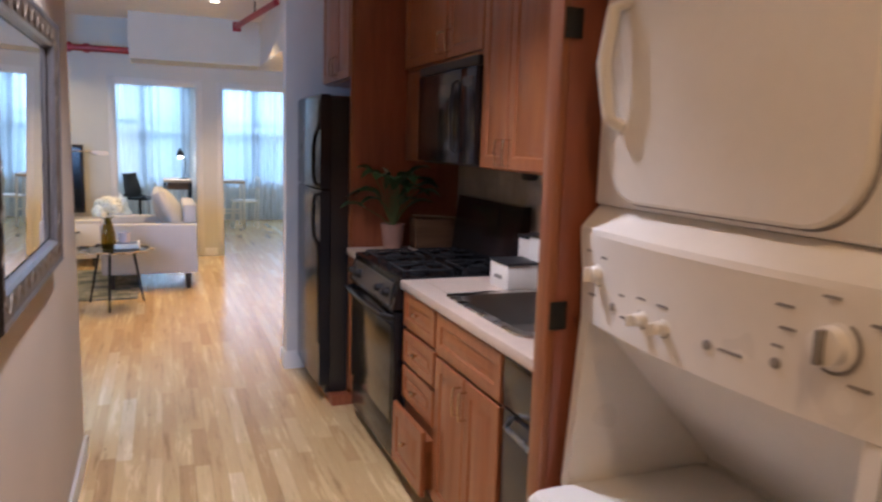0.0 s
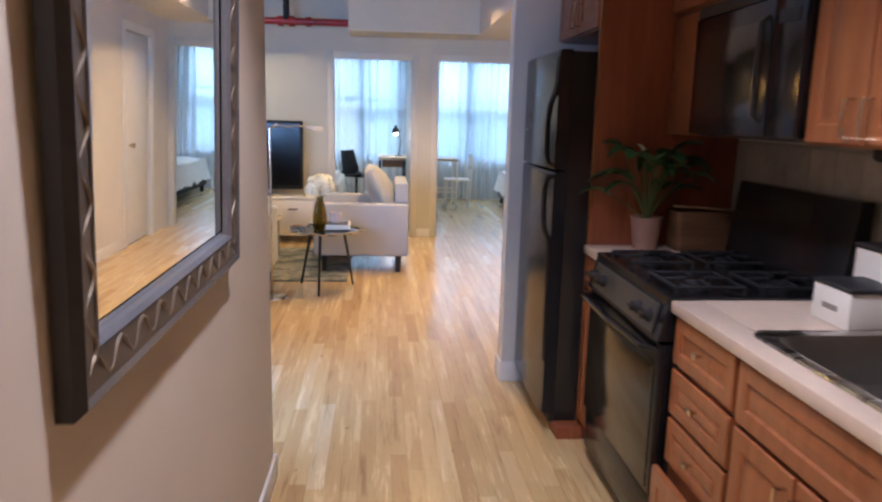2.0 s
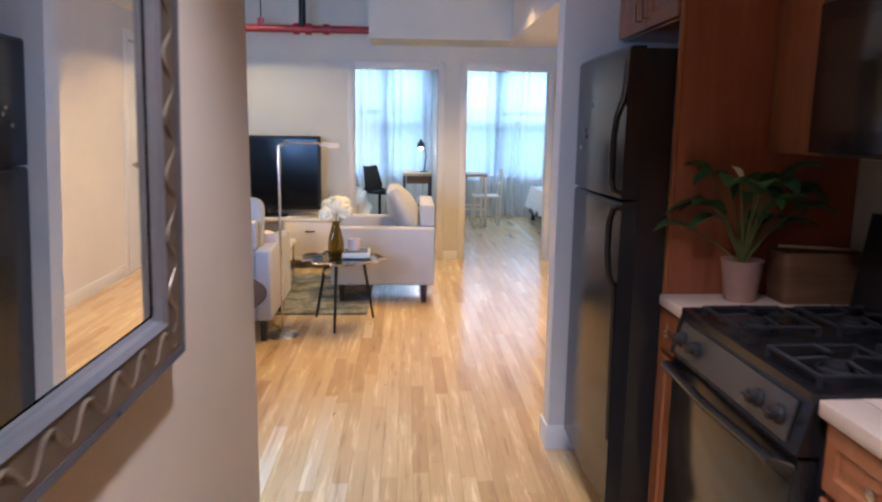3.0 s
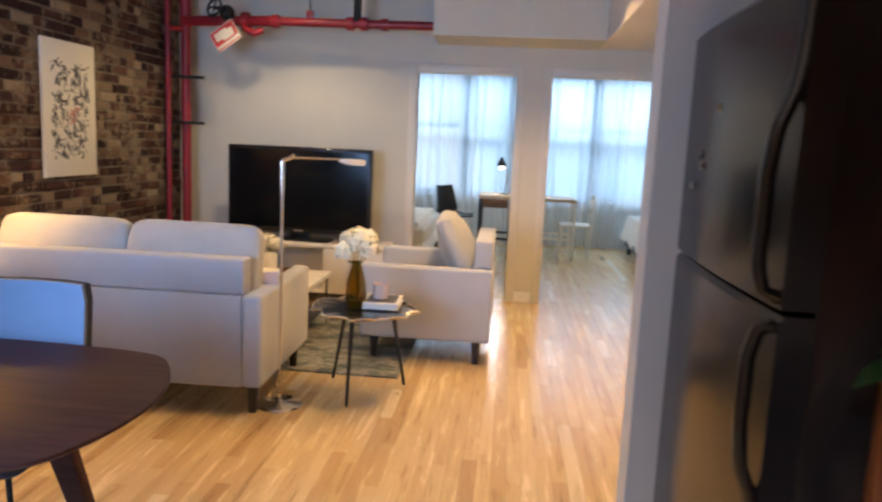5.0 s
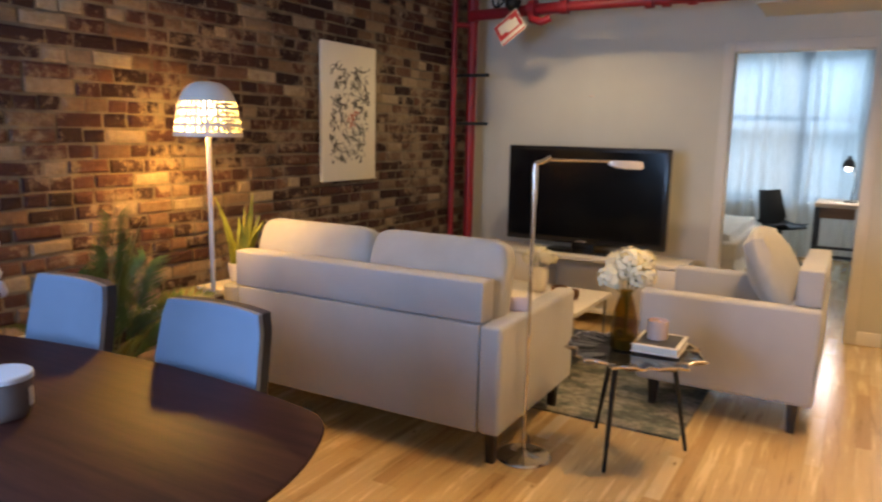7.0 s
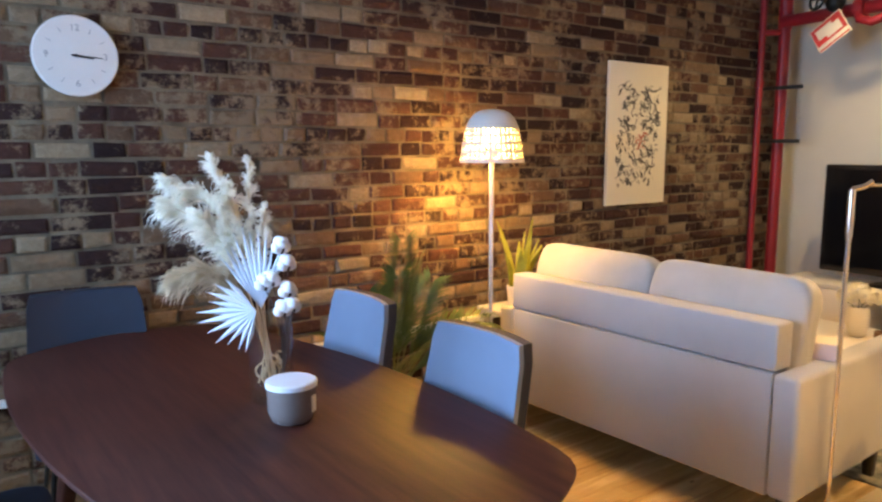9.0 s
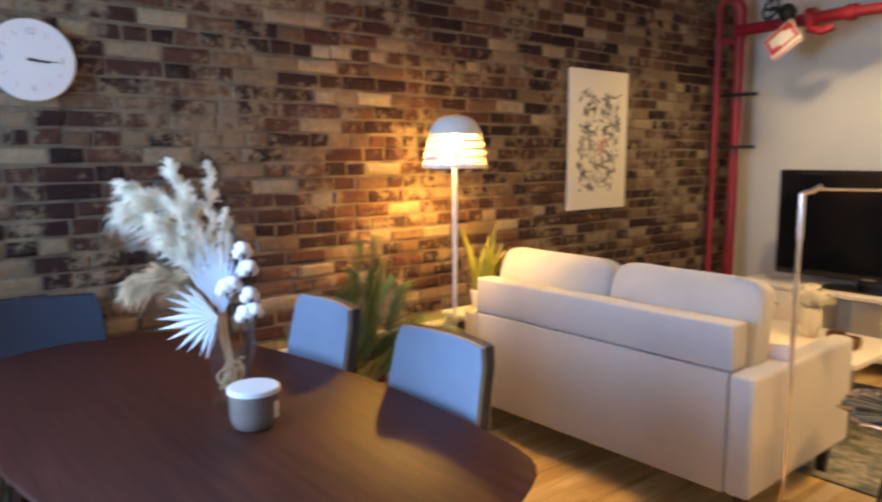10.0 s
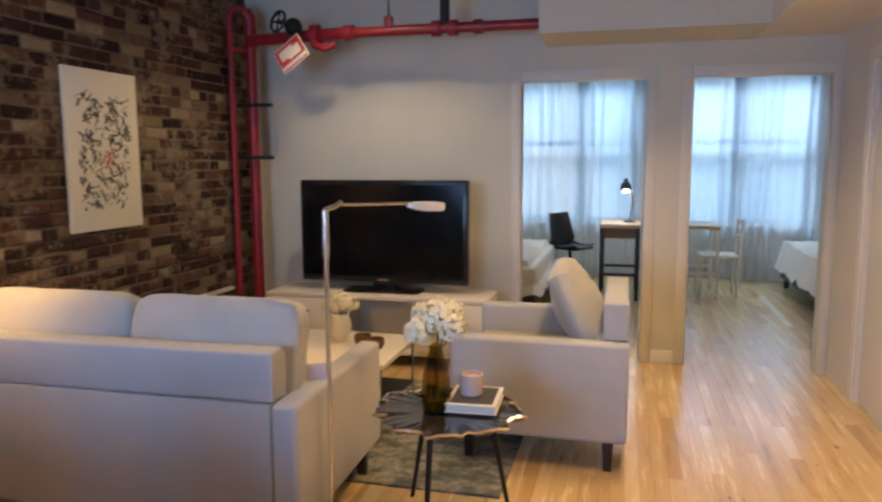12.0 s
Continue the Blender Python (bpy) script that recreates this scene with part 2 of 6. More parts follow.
LINEN = material("cream_linen", (0.42, 0.435, 0.46), 0.9, var=0.06, scale=3, grain=420, bump=0.5, sheen=0.3, depth=0.0015)
LINEN_CUSHION = material("cream_cushion_linen", (0.40, 0.41, 0.41), 0.92, var=0.08, scale=5, grain=380, bump=0.5, sheen=0.3, depth=0.0015)
LINEN_DARK = material("oatmeal_seat_linen", (0.36, 0.33, 0.245), 0.92, var=0.08, scale=5, grain=380, bump=0.5, sheen=0.3, depth=0.0015)
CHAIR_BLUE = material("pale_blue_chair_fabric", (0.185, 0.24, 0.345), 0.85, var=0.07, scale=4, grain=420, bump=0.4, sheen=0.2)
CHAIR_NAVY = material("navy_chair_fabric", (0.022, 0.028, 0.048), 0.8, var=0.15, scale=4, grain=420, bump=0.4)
WALNUT = wood("dark_walnut_table", (0.040, 0.012, 0.010), (0.084, 0.029, 0.021), 0.55, (1.2, 14, 14), 2.4, 0.0, spec=0.22)
LEG_DARK = wood("espresso_leg", (0.012, 0.008, 0.007), (0.028, 0.018, 0.014), 0.4)
WHITE_LACQUER = material("white_lacquer", (0.76, 0.73, 0.67), 0.3, var=0.04, scale=3, grain=60, bump=0.02)
WHITE_METAL = material("white_metal", (0.80, 0.76, 0.70), 0.4, var=0.04, bump=0.03)
PIPE_RED = material("red_pipe_paint", (0.27, 0.012, 0.022), 0.4, var=0.18, scale=7, grain=60, bump=0.15)
IRON = material("blackened_iron", (0.02, 0.022, 0.02), 0.5, 0.4, var=0.2, bump=0.2)
PAPER = material("ivory_poster_paper", (0.74, 0.69, 0.57), 0.7, var=0.03, bump=0.02)
INK = material("grey_ink", (0.10, 0.09, 0.085), 0.7, var=0.4, scale=30, bump=0.0)
INK_RED = material("red_ink", (0.50, 0.13, 0.09), 0.7, var=0.2, bump=0.0)
TAG_RED = material("red_print", (0.55, 0.05, 0.05), 0.5, var=0.1, bump=0.0)
CLOCK_FACE = material("white_clock_face", (0.75, 0.73, 0.70), 0.5, var=0.03, bump=0.02)
CLAY = material("terracotta_pot_paint", (0.45, 0.27, 0.22), 0.7, var=0.12, scale=6, bump=0.15)
SOIL = material("potting_soil", (0.03, 0.022, 0.015), 0.95, var=0.4, bump=0.8)
LEAF = material("green_leaf", (0.035, 0.10, 0.025), 0.45, var=0.35, scale=9, grain=70, bump=0.15)
LEAF_PALM = material("palm_leaf", (0.065, 0.115, 0.026), 0.5, var=0.4, scale=9, grain=70, bump=0.15)
LEAF_YELLOW = material("yellow_green_leaf", (0.30, 0.33, 0.05), 0.45, var=0.3, scale=14, grain=70, bump=0.1)
STEM = material("plant_stem", (0.12, 0.15, 0.05), 0.6, var=0.25)
PETAL = material("cream_petal", (0.88, 0.83, 0.60), 0.7, var=0.1, scale=20, bump=0.05)
PAMPAS = sheer("pampas_plume", (0.96, 0.93, 0.84), 0.1)
PAMPAS_TAN = sheer("tan_pampas_plume", (0.76, 0.64, 0.47), 0.1)
DARK_SINK_STEEL = material("dark_sink_steel", (0.34, 0.33, 0.31), 0.36, 1.0, var=0.12, grain=200, bump=0.06, stretch=(1, 12, 1))
PALE_PRINT = material("pale_grey_print", (0.36, 0.36, 0.37), 0.6, var=0.1, bump=0.0)
BLEACHED = material("bleached_palm", (0.72, 0.78, 0.86), 0.7, var=0.06, scale=9, bump=0.1)
COTTON = material("cotton_boll", (0.80, 0.80, 0.82), 0.95, var=0.06, scale=30, grain=120, bump=0.5)
HUSK = material("dry_husk", (0.07, 0.04, 0.03), 0.8, var=0.3)
CLEAR = glass("clear_glass", (0.97, 0.98, 0.97))
AMBER = glass("olive_amber_glass", (0.74, 0.65, 0.36), 0.05)
PANE = glass("window_glass", (0.97, 0.99, 1.0))
WAX_GREY = material("taupe_candle_jar", (0.20, 0.165, 0.155), 0.25, var=0.06, scale=10, bump=0.02)
LID_BLUE = material("pale_tin_lid", (0.74, 0.80, 0.88), 0.4, var=0.03, bump=0.02)
PINK_GLASS = material("blush_candle_glass", (0.62, 0.48, 0.42), 0.15, var=0.08, scale=12, bump=0.0)
TRAY = material("polished_dark_metal", (0.20, 0.195, 0.195), 0.14, 0.9, var=0.35, scale=9, grain=30, bump=0.08)
RUG = material("faded_grey_rug", (0.23, 0.24, 0.225), 0.95, var=0.1, grain=300, bump=0.6)
CRATE = wood("wicker_crate", (0.10, 0.05, 0.022), (0.20, 0.105, 0.05), 0.7, (1, 1, 14))
OAK_TOP = wood("pale_oak", (0.42, 0.30, 0.17), (0.58, 0.44, 0.28), 0.45, (1, 12, 12))
DUVET = material("white_duvet", (0.72, 0.69, 0.63), 0.9, var=0.05, scale=5, grain=120, bump=0.4)
SHEER = sheer("sheer_curtain", (0.80, 0.88, 0.95), 0.42)
SHADE = material("perforated_lamp_shade", (0.70, 0.68, 0.64), 0.5, var=0.04, bump=0.02)
BULB = glow("warm_bulb", (1.0, 0.72, 0.36), 28)
LIT_DISC = glow("downlight_disc", (1.0, 0.85, 0.62), 9)
DESK_BULB = glow("desk_bulb", (1.0, 0.93, 0.8), 12)
BACKDROP, back_tree, back_bsdf = base_nodes("hazy_daylight")
back_colour = ramp_node(back_tree, noise_node(back_tree, 0.55, 3, (1, 1, 0.7)), [(0.34, (0.30, 0.52, 0.74)), (0.52, (0.55, 0.76, 0.92)), (0.64, (0.98, 1.0, 1.0))])
back_bsdf.inputs["Base Color"].default_value = (0, 0, 0, 1)
link(back_tree, back_colour, back_bsdf.inputs["Emission Color"])
back_bsdf.inputs["Emission Strength"].default_value = 0.88
ALUMINIUM = material("grey_window_frame", (0.32, 0.36, 0.40), 0.45, var=0.06)


# ---- mesh helpers ----
def finish(bm, name, mat, smooth=True, angle=35):
    bmesh.ops.recalc_face_normals(bm, faces=bm.faces)
    mesh = bpy.data.meshes.new(name)
    bm.to_mesh(mesh)
    bm.free()
    mesh.materials.append(mat)
    if smooth:
        mesh.polygons.foreach_set("use_smooth", [True] * len(mesh.polygons))
        mesh.set_sharp_from_angle(angle=radians(angle))
    return mesh


def part(name, bm, mat, parent=None, label="", smooth=True, angle=35):
    ob = new(name, finish(bm, name, mat, smooth, angle))
    ob.parent = parent
    if label:
        ob["label"] = label
    return ob


def thing(name, x, y, z, label, category, group="", rz=0, kind=""):
    ob = new(name)
    ob.matrix_basis = pose(x, y, z, 0, 0, rz)
    ob.empty_display_size = 0.1
    return tagged(ob, label, category, group, kind)


def solid(name, bm, mat, label, category, kind="", group="", smooth=True):
    ob = part(name, bm, mat, None, "", smooth)
    return tagged(ob, label, category, group, kind)


def box(bm, x0, x1, y0, y1, z0, z1, bevel=0.0, seg=2):
    made = bmesh.ops.create_cube(bm, size=1)["verts"]
    for v in made:
        v.co = Vector(((x0 + x1) / 2 + v.co.x * (x1 - x0), (y0 + y1) / 2 + v.co.y * (y1 - y0), (z0 + z1) / 2 + v.co.z * (z1 - z0)))
    if bevel:
        edges = list({e for v in made for e in v.link_edges})
        bmesh.ops.bevel(bm, geom=edges, offset=bevel, segments=seg, profile=0.5, affect="EDGES")
    return bm


def loft(bm, rings, closed=True, cap0=True, cap1=True):
    rows = [[bm.verts.new(p) for p in ring] for ring in rings]
    for a, b in zip(rows, rows[1:]):
        n = len(a)
        for i in range(n if closed else n - 1):
            j = (i + 1) % n
            bm.faces.new((a[i], a[j], b[j], b[i]))
    if closed and cap0:
        bm.faces.new(rows[0][::-1])
    if closed and cap1:
        bm.faces.new(rows[-1])
    return bm


def ring(cx, cy, z, r, seg=24, ry=None):
    ry = r if ry is None else ry
    return [(cx + r * math.cos(i * math.tau / seg), cy + ry * math.sin(i * math.tau / seg), z) for i in range(seg)]


def lathe(bm, profile, cx=0, cy=0, seg=28, cap0=True, cap1=True):
    """profile: radius and height pairs."""
    return loft(bm, [ring(cx, cy, z, max(r, 0.0005), seg) for r, z in profile], True, cap0, cap1)


def tube(bm, points, radius, seg=10, cap=True):
    """A round bar through points; radius: one number or one each."""
    pts = [Vector(p) for p in points]
    radii = radius if isinstance(radius, (list, tuple)) else [radius] * len(pts)
    rings, side = [], None
    for i, p in enumerate(pts):
        d = (pts[min(i + 1, len(pts) - 1)] - pts[max(i - 1, 0)]).normalized()
        if side is None:
            side = d.orthogonal().normalized()
        side = (side - d * side.dot(d)).normalized()
        up = d.cross(side)
        rings.append([p + radii[i] * (side * math.cos(k * math.tau / seg) + up * math.sin(k * math.tau / seg)) for k in range(seg)])
    return loft(bm, rings, True, cap, cap)


def bar(bm, a, b, r0, r1=None, seg=10):
    return tube(bm, [a, b], [r0, r0 if r1 is None else r1], seg)


def rounded(cx, cy, hx, hy, r, z, n=5):
    pts = []
    for qx, qy, a0 in ((1, 1, 0), (-1, 1, 90), (-1, -1, 180), (1, -1, 270)):
        for k in range(n + 1):
            a = radians(a0 + 90 * k / n)
            pts.append((cx + qx * (hx - r) + r * math.cos(a), cy + qy * (hy - r) + r * math.sin(a), z))
    return pts


def pillow(bm, sx, sy, sz, bulge, place, cuts=7, round_=0.35, square=0):
    """A stuffed cushion: a block with swollen faces and soft corners, at the pose place."""
    made = bmesh.ops.create_cube(bm, size=2)["verts"]
    edges = list({e for v in made for e in v.link_edges})
    bmesh.ops.subdivide_edges(bm, edges=edges, cuts=cuts, use_grid_fill=True)
    for v in bm.verts:
        p = v.co.copy()
        sphere = p.normalized()
        q = p.lerp(sphere * max(abs(p.x), abs(p.y), abs(p.z)) * 1.25, round_)
        if square:
            q = p * (max(abs(p.x), abs(p.y), abs(p.z)) / (abs(p.x) ** square + abs(p.y) ** square + abs(p.z) ** square) ** (1 / square))
        lump = noise.noise(Vector((p.x * 1.7 + sx * 9, p.y * 1.7 + sy * 5, p.z * 1.7))) * 0.06
        v.co = place @ Vector((q.x * sx * (1 + lump * 0.4), q.y * sy * (1 + lump * 0.4), q.z * (sz + bulge * (1 - p.x * p.x) * (1 - p.y * p.y)) * (1 + lump)))
    return bm


def transformed(bm, m):
    bmesh.ops.transform(bm, matrix=m, verts=bm.verts)
    return bm


def B():
    return bmesh.new()


def text_mesh(body, size, mat, parent, m, name="numeral"):
    curve = bpy.data.curves.new(name, "FONT")
    curve.body, curve.size, curve.align_x, curve.align_y, curve.extrude = body, size, "CENTER", "CENTER", 0.0006
    tmp = new(name, curve)
    bpy.context.view_layer.update()
    mesh = bpy.data.meshes.new_from_object(tmp.evaluated_get(bpy.context.evaluated_depsgraph_get()))
    bpy.data.objects.remove(tmp)
    mesh.materials.clear()
    mesh.materials.append(mat)
    ob = new(name, mesh)
    ob.parent = parent
    ob.matrix_basis = m
    return ob


# ---- the large structure ----
def wall(name, boxes, mat=PAINT, label="painted plaster wall"):
    bm = B()
    for b in boxes:
        box(bm, *b)
    return solid(name, bm, mat, label, "wall", "structure", smooth=False)


T = 0.12
solid("ceiling", box(B(), BRICK_X - 0.3, 3.8, BACK_Y - T, WINDOW_Y + 0.2, CEIL, CEIL + 0.15), CEILING, "plain off-white painted ceiling", "ceiling", "structure", smooth=False)
wall("wall_hall", [(HALL_X - T, HALL_X, BACK_Y, HALL_END, 0, CEIL)], PAINT_HALL_LIT, label="smooth hallway wall, tinted for warm lamplight, that carries the mirror")
wall("wall_back", [(HALL_X - T, KITCHEN_X + T, BACK_Y - T, BACK_Y, 0, CEIL)])
wall("wall_laundry", [(1.42, 1.42 + T, BACK_Y, 1.05, 0, CEIL)])
wall("wall_kitchen", [(KITCHEN_X, KITCHEN_X + T, 1.05, STUB_Y, 0, CEIL)], label="kitchen wall behind the cabinets")
wall("wall_closet", [(1.42 + T, KITCHEN_X, 0.93, 1.05, 0, CEIL)])
wall("wall_stub", [(1.37, EAST_X + T, STUB_Y, STUB_Y + T, 0, CEIL)], label="short white wall that ends beside the fridge")
WX0, WX1, WZ0, WZ1 = -1.7, -0.1, 0.9, 2.3
wall("wall_south", [(BRICK_X, WX0, SOUTH_Y - T, SOUTH_Y, 0, CEIL), (WX1, HALL_X - T, SOUTH_Y - T, SOUTH_Y, 0, CEIL), (WX0, WX1, SOUTH_Y - T, SOUTH_Y, 0, WZ0), (WX0, WX1, SOUTH_Y - T, SOUTH_Y, WZ1, CEIL)])
DOOR_H = 2.095
L0, L1, R0, R1 = 0.135, 1.05, 1.36, 2.262
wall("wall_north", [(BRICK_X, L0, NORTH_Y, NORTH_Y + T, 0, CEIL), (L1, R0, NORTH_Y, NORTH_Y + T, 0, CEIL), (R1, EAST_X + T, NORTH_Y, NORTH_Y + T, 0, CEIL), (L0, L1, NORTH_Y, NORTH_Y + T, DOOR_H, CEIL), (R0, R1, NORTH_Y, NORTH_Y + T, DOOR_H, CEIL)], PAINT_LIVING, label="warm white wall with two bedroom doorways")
ED0, ED1 = 8.61, 9.40
wall("wall_east", [(EAST_X, EAST_X + T, STUB_Y + T, ED0, 0, CEIL), (EAST_X, EAST_X + T, ED1, NORTH_Y, 0, CEIL), (EAST_X, EAST_X + T, ED0, ED1, DOOR_H, CEIL), (EAST_X + 0.7, EAST_X + 0.8, ED0 - 0.4, ED1 + 0.4, 0, CEIL)], label="white wall with a closet door")
wall("wall_partition", [(1.14, 1.26, NORTH_Y + T, WINDOW_Y, 0, CEIL)], label="white wall between the two bedrooms")
wall("wall_bedroom_west", [(-2.4, -2.28, NORTH_Y + T, WINDOW_Y, 0, CEIL)])
wall("wall_bedroom_east", [(3.55, 3.67, NORTH_Y + T, WINDOW_Y, 0, CEIL), (EAST_X + T, 3.67, NORTH_Y, NORTH_Y + T, 0, CEIL)])
LW0, LW1, RW0, RW1, WB, WT = -0.55, 1.06, 1.45, 3.10, 0.70, 2.60
wall("wall_windows", [(-2.4, LW0, WINDOW_Y, WINDOW_Y + 0.2, 0, CEIL), (LW1, RW0, WINDOW_Y, WINDOW_Y + 0.2, 0, CEIL), (RW1, 3.67, WINDOW_Y, WINDOW_Y + 0.2, 0, CEIL), (LW0, LW1, WINDOW_Y, WINDOW_Y + 0.2, 0, WB), (LW0, LW1, WINDOW_Y, WINDOW_Y + 0.2, WT, CEIL), (RW0, RW1, WINDOW_Y, WINDOW_Y + 0.2, 0, WB), (RW0, RW1, WINDOW_Y, WINDOW_Y + 0.2, WT, CEIL)])
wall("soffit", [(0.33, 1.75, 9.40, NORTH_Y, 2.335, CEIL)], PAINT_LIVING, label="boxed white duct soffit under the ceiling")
wall("dropped_ceiling", [(1.753, EAST_X, STUB_Y + T, NORTH_Y, 2.345, CEIL)], CEILING, label="lowered white ceiling along the closet wall")
solid("backdrop", box(B(), -9, 13, 17.5, 17.6, -4, 8), BACKDROP, "hazy pale daylight outside the windows", "backdrop", "structure", smooth=False)


def baseboard(name, x0, x1, y0, y1, h=0.10):
    bm = B()
    box(bm, x0, x1, y0, y1, 0, h, 0.005, 2)
    return solid(name, bm, TRIM, "white painted baseboard", "baseboard", "structure")


baseboard("baseboard", HALL_X, HALL_X + 0.014, BACK_Y, HALL_END + 0.014)
baseboard("baseboard", HALL_X - T, HALL_X - 0.001, HALL_END, HALL_END + 0.014)
baseboard("baseboard", 1.355, 1.50, STUB_Y - 0.014, STUB_Y, 0.115)
baseboard("baseboard", 1.355, 1.369, STUB_Y + 0.001, STUB_Y + T + 0.012, 0.115)
baseboard("baseboard", 1.37, EAST_X, STUB_Y + T, STUB_Y + T + 0.014)
baseboard("baseboard", EAST_X - 0.014, EAST_X, STUB_Y + T + 0.016, ED0 - 0.09)
baseboard("baseboard", BRICK_X + 0.02, L0 - 0.08, NORTH_Y - 0.014, NORTH_Y)
baseboard("baseboard", L1 + 0.076, R0 - 0.076, NORTH_Y - 0.014, NORTH_Y)
baseboard("baseboard", 1.12, 1.139, NORTH_Y + T + 0.02, WINDOW_Y)
baseboard("baseboard", 1.261, 1.28, NORTH_Y + T + 0.02, WINDOW_Y)


def casing_north(x0, x1):
    """Flat trim round a doorway of the north wall, with its jamb lining."""
    bm = B()
    w, d = 0.072, 0.012
    y = NORTH_Y
    box(bm, x0 - w, x0, y - d, y, 0, DOOR_H + w, 0.003)
    box(bm, x1, min(x1 + w, EAST_X - 0.015), y - d, y, 0, DOOR_H + w, 0.003)
    box(bm, x0 + 0.001, x1 - 0.001, y - d, y, DOOR_H, DOOR_H + w, 0.003)
    box(bm, x0, x0 + 0.006, y, y + T, 0, DOOR_H - 0.007, 0.002)
    box(bm, x1 - 0.006, x1, y, y + T, 0, DOOR_H - 0.007, 0.002)
    box(bm, x0, x1, y, y + T, DOOR_H - 0.006, DOOR_H, 0.002)
    return solid("trim", bm, TRIM_GREIGE, "off-white painted doorway casing", "door trim", "structure")


casing_north(L0, L1)
casing_north(R0, R1)
bm = B()
for y0, y1 in ((ED0 - 0.08, ED0), (ED1, ED1 + 0.08)):
    box(bm, EAST_X - 0.014, EAST_X, y0, y1, 0, DOOR_H + 0.08, 0.003)
box(bm, EAST_X - 0.014, EAST_X, ED0 + 0.001, ED1 - 0.001, DOOR_H, DOOR_H + 0.08, 0.003)
box(bm, EAST_X, EAST_X + T, ED0, ED0 + 0.016, 0, DOOR_H)
box(bm, EAST_X, EAST_X + T, ED1 - 0.016, ED1, 0, DOOR_H)
solid("trim", bm, TRIM, "white painted closet door casing", "door trim", "structure")


def hinged_door(name, x, y, width, angle, label):
    """A flat white door whose hinge side stands at (x, y)."""
    d = thing(name, x, y, 0, label, "door", rz=angle, kind="structure")
    part("leaf", box(B(), 0.004, width, -0.018, 0.018, 0.012, DOOR_H - 0.02, 0.003), TRIM, d)
    for z in (0.25, 1.05, 1.85):
        part("hinge", bar(B(), (0, 0.022, z - 0.045), (0, 0.022, z + 0.045), 0.007, seg=8), BRASS, d, "brass hinge")
    part("door_handle", lathe(B(), [(0.012, -0.05), (0.012, -0.03), (0.027, -0.02), (0.027, 0.0), (0.01, 0.006)], seg=16), BRASS, d, "satin metal knob").matrix_basis = pose(width - 0.06, -0.02, 1.0, 90, 0, 0) @ pose(0, 0, 0.05)
    return d


hinged_door("door_1", EAST_X + 0.035, ED1 - 0.045, 0.715, -92, "white closet door standing a little ajar")
hinged_door("door_2", L1 + 0.035, NORTH_Y + T + 0.02, 0.82, 90, "white bedroom door folded back against the partition")
hinged_door("door_3", R0 - 0.04, NORTH_Y + T + 0.02, 0.82, 90, "white bedroom door folded back beside the doorway")


def sash_window(name, x0, x1, mull, label):
    w = thing(name, (x0 + x1) / 2, WINDOW_Y + 0.10, 0, label, "window", kind="structure")
    cx = (x0 + x1) / 2
    bm = B()
    for a, b in ((x0, x0 + 0.06), (x1 - 0.06, x1), (mull - 0.07, mull + 0.07)):
        box(bm, a - cx, b - cx, -0.05, 0.05, WB, WT, 0.004)
    for a, b in ((x0 + 0.06, mull - 0.07), (mull + 0.07, x1 - 0.06)):
        box(bm, a - cx, b - cx, -0.045, 0.045, WB, WB + 0.06)
        box(bm, a - cx, b - cx, -0.045, 0.045, WT - 0.06, WT)
    part("window_frame", bm, ALUMINIUM, w, "grey painted frame")
    for a, b in ((x0 + 0.06, mull - 0.07), (mull + 0.07, x1 - 0.06)):
        part("sash_rail", box(B(), a - cx, b - cx, -0.03, 0.03, 1.68, 1.75, 0.004), ALUMINIUM, w)
        for z0, z1 in ((WB + 0.06, 1.68), (1.75, WT - 0.06)):
            pane = part("pane", box(B(), a - cx, b - cx, -0.003, 0.003, z0, z1), PANE, w)
            pane.visible_shadow = False
    part("window_sill", box(B(), x0 - cx - 0.05, x1 - cx + 0.05, -0.16, -0.05, WB - 0.03, WB, 0.005), TRIM, w)
    return w


sash_window("window_1", LW0, LW1, 0.36, "tall sash window with a grey frame behind sheer curtains")
sash_window("window_2", RW0, RW1, 2.26, "tall sash window with a grey frame behind sheer curtains")
w3 = thing("window_3", (WX0 + WX1) / 2, SOUTH_Y - 0.06, 0, "plain white framed window beside the dining table", "window", kind="structure")
bm = B()
hw = (WX1 - WX0) / 2
for a, b in ((-hw, -hw + 0.05), (hw - 0.05, hw), (-0.03, 0.03)):
    box(bm, a, b, -0.04, 0.04, WZ0, WZ1)
box(bm, -hw + 0.05, -0.03, -0.035, 0.035, WZ0, WZ0 + 0.05), box(bm, 0.03, hw - 0.05, -0.035, 0.035, WZ0, WZ0 + 0.05)
part("window_frame", bm, TRIM, w3)


def curtain(x0, x1, y, z0, z1, mat, folds, depth, label, seed):
    rnd = random.Random(seed)
    n = int((x1 - x0) * 70)
    phase = [rnd.uniform(0, 6.28) for _ in range(3)]
    rings = []
    for k in range(9):
        z = z1 + (z0 - z1) * k / 8
        row = []
        for i in range(n + 1):
            u = i / n
            wave = math.sin(u * folds * math.tau + phase[0] + 0.5 * math.sin(u * 7 + phase[1])) * (0.5 + 0.5 * math.sin(u * 11 + phase[2] + k * 0.15))
            row.append((x0 + u * (x1 - x0) + 0.012 * math.sin(k * 0.9 + u * 19), y + depth * wave * (0.6 + 0.06 * k), z))
        rings.append(row)
    bm = loft(B(), rings, closed=False)
    return solid("curtain", bm, mat, label, "curtain", group="bedroom curtains")


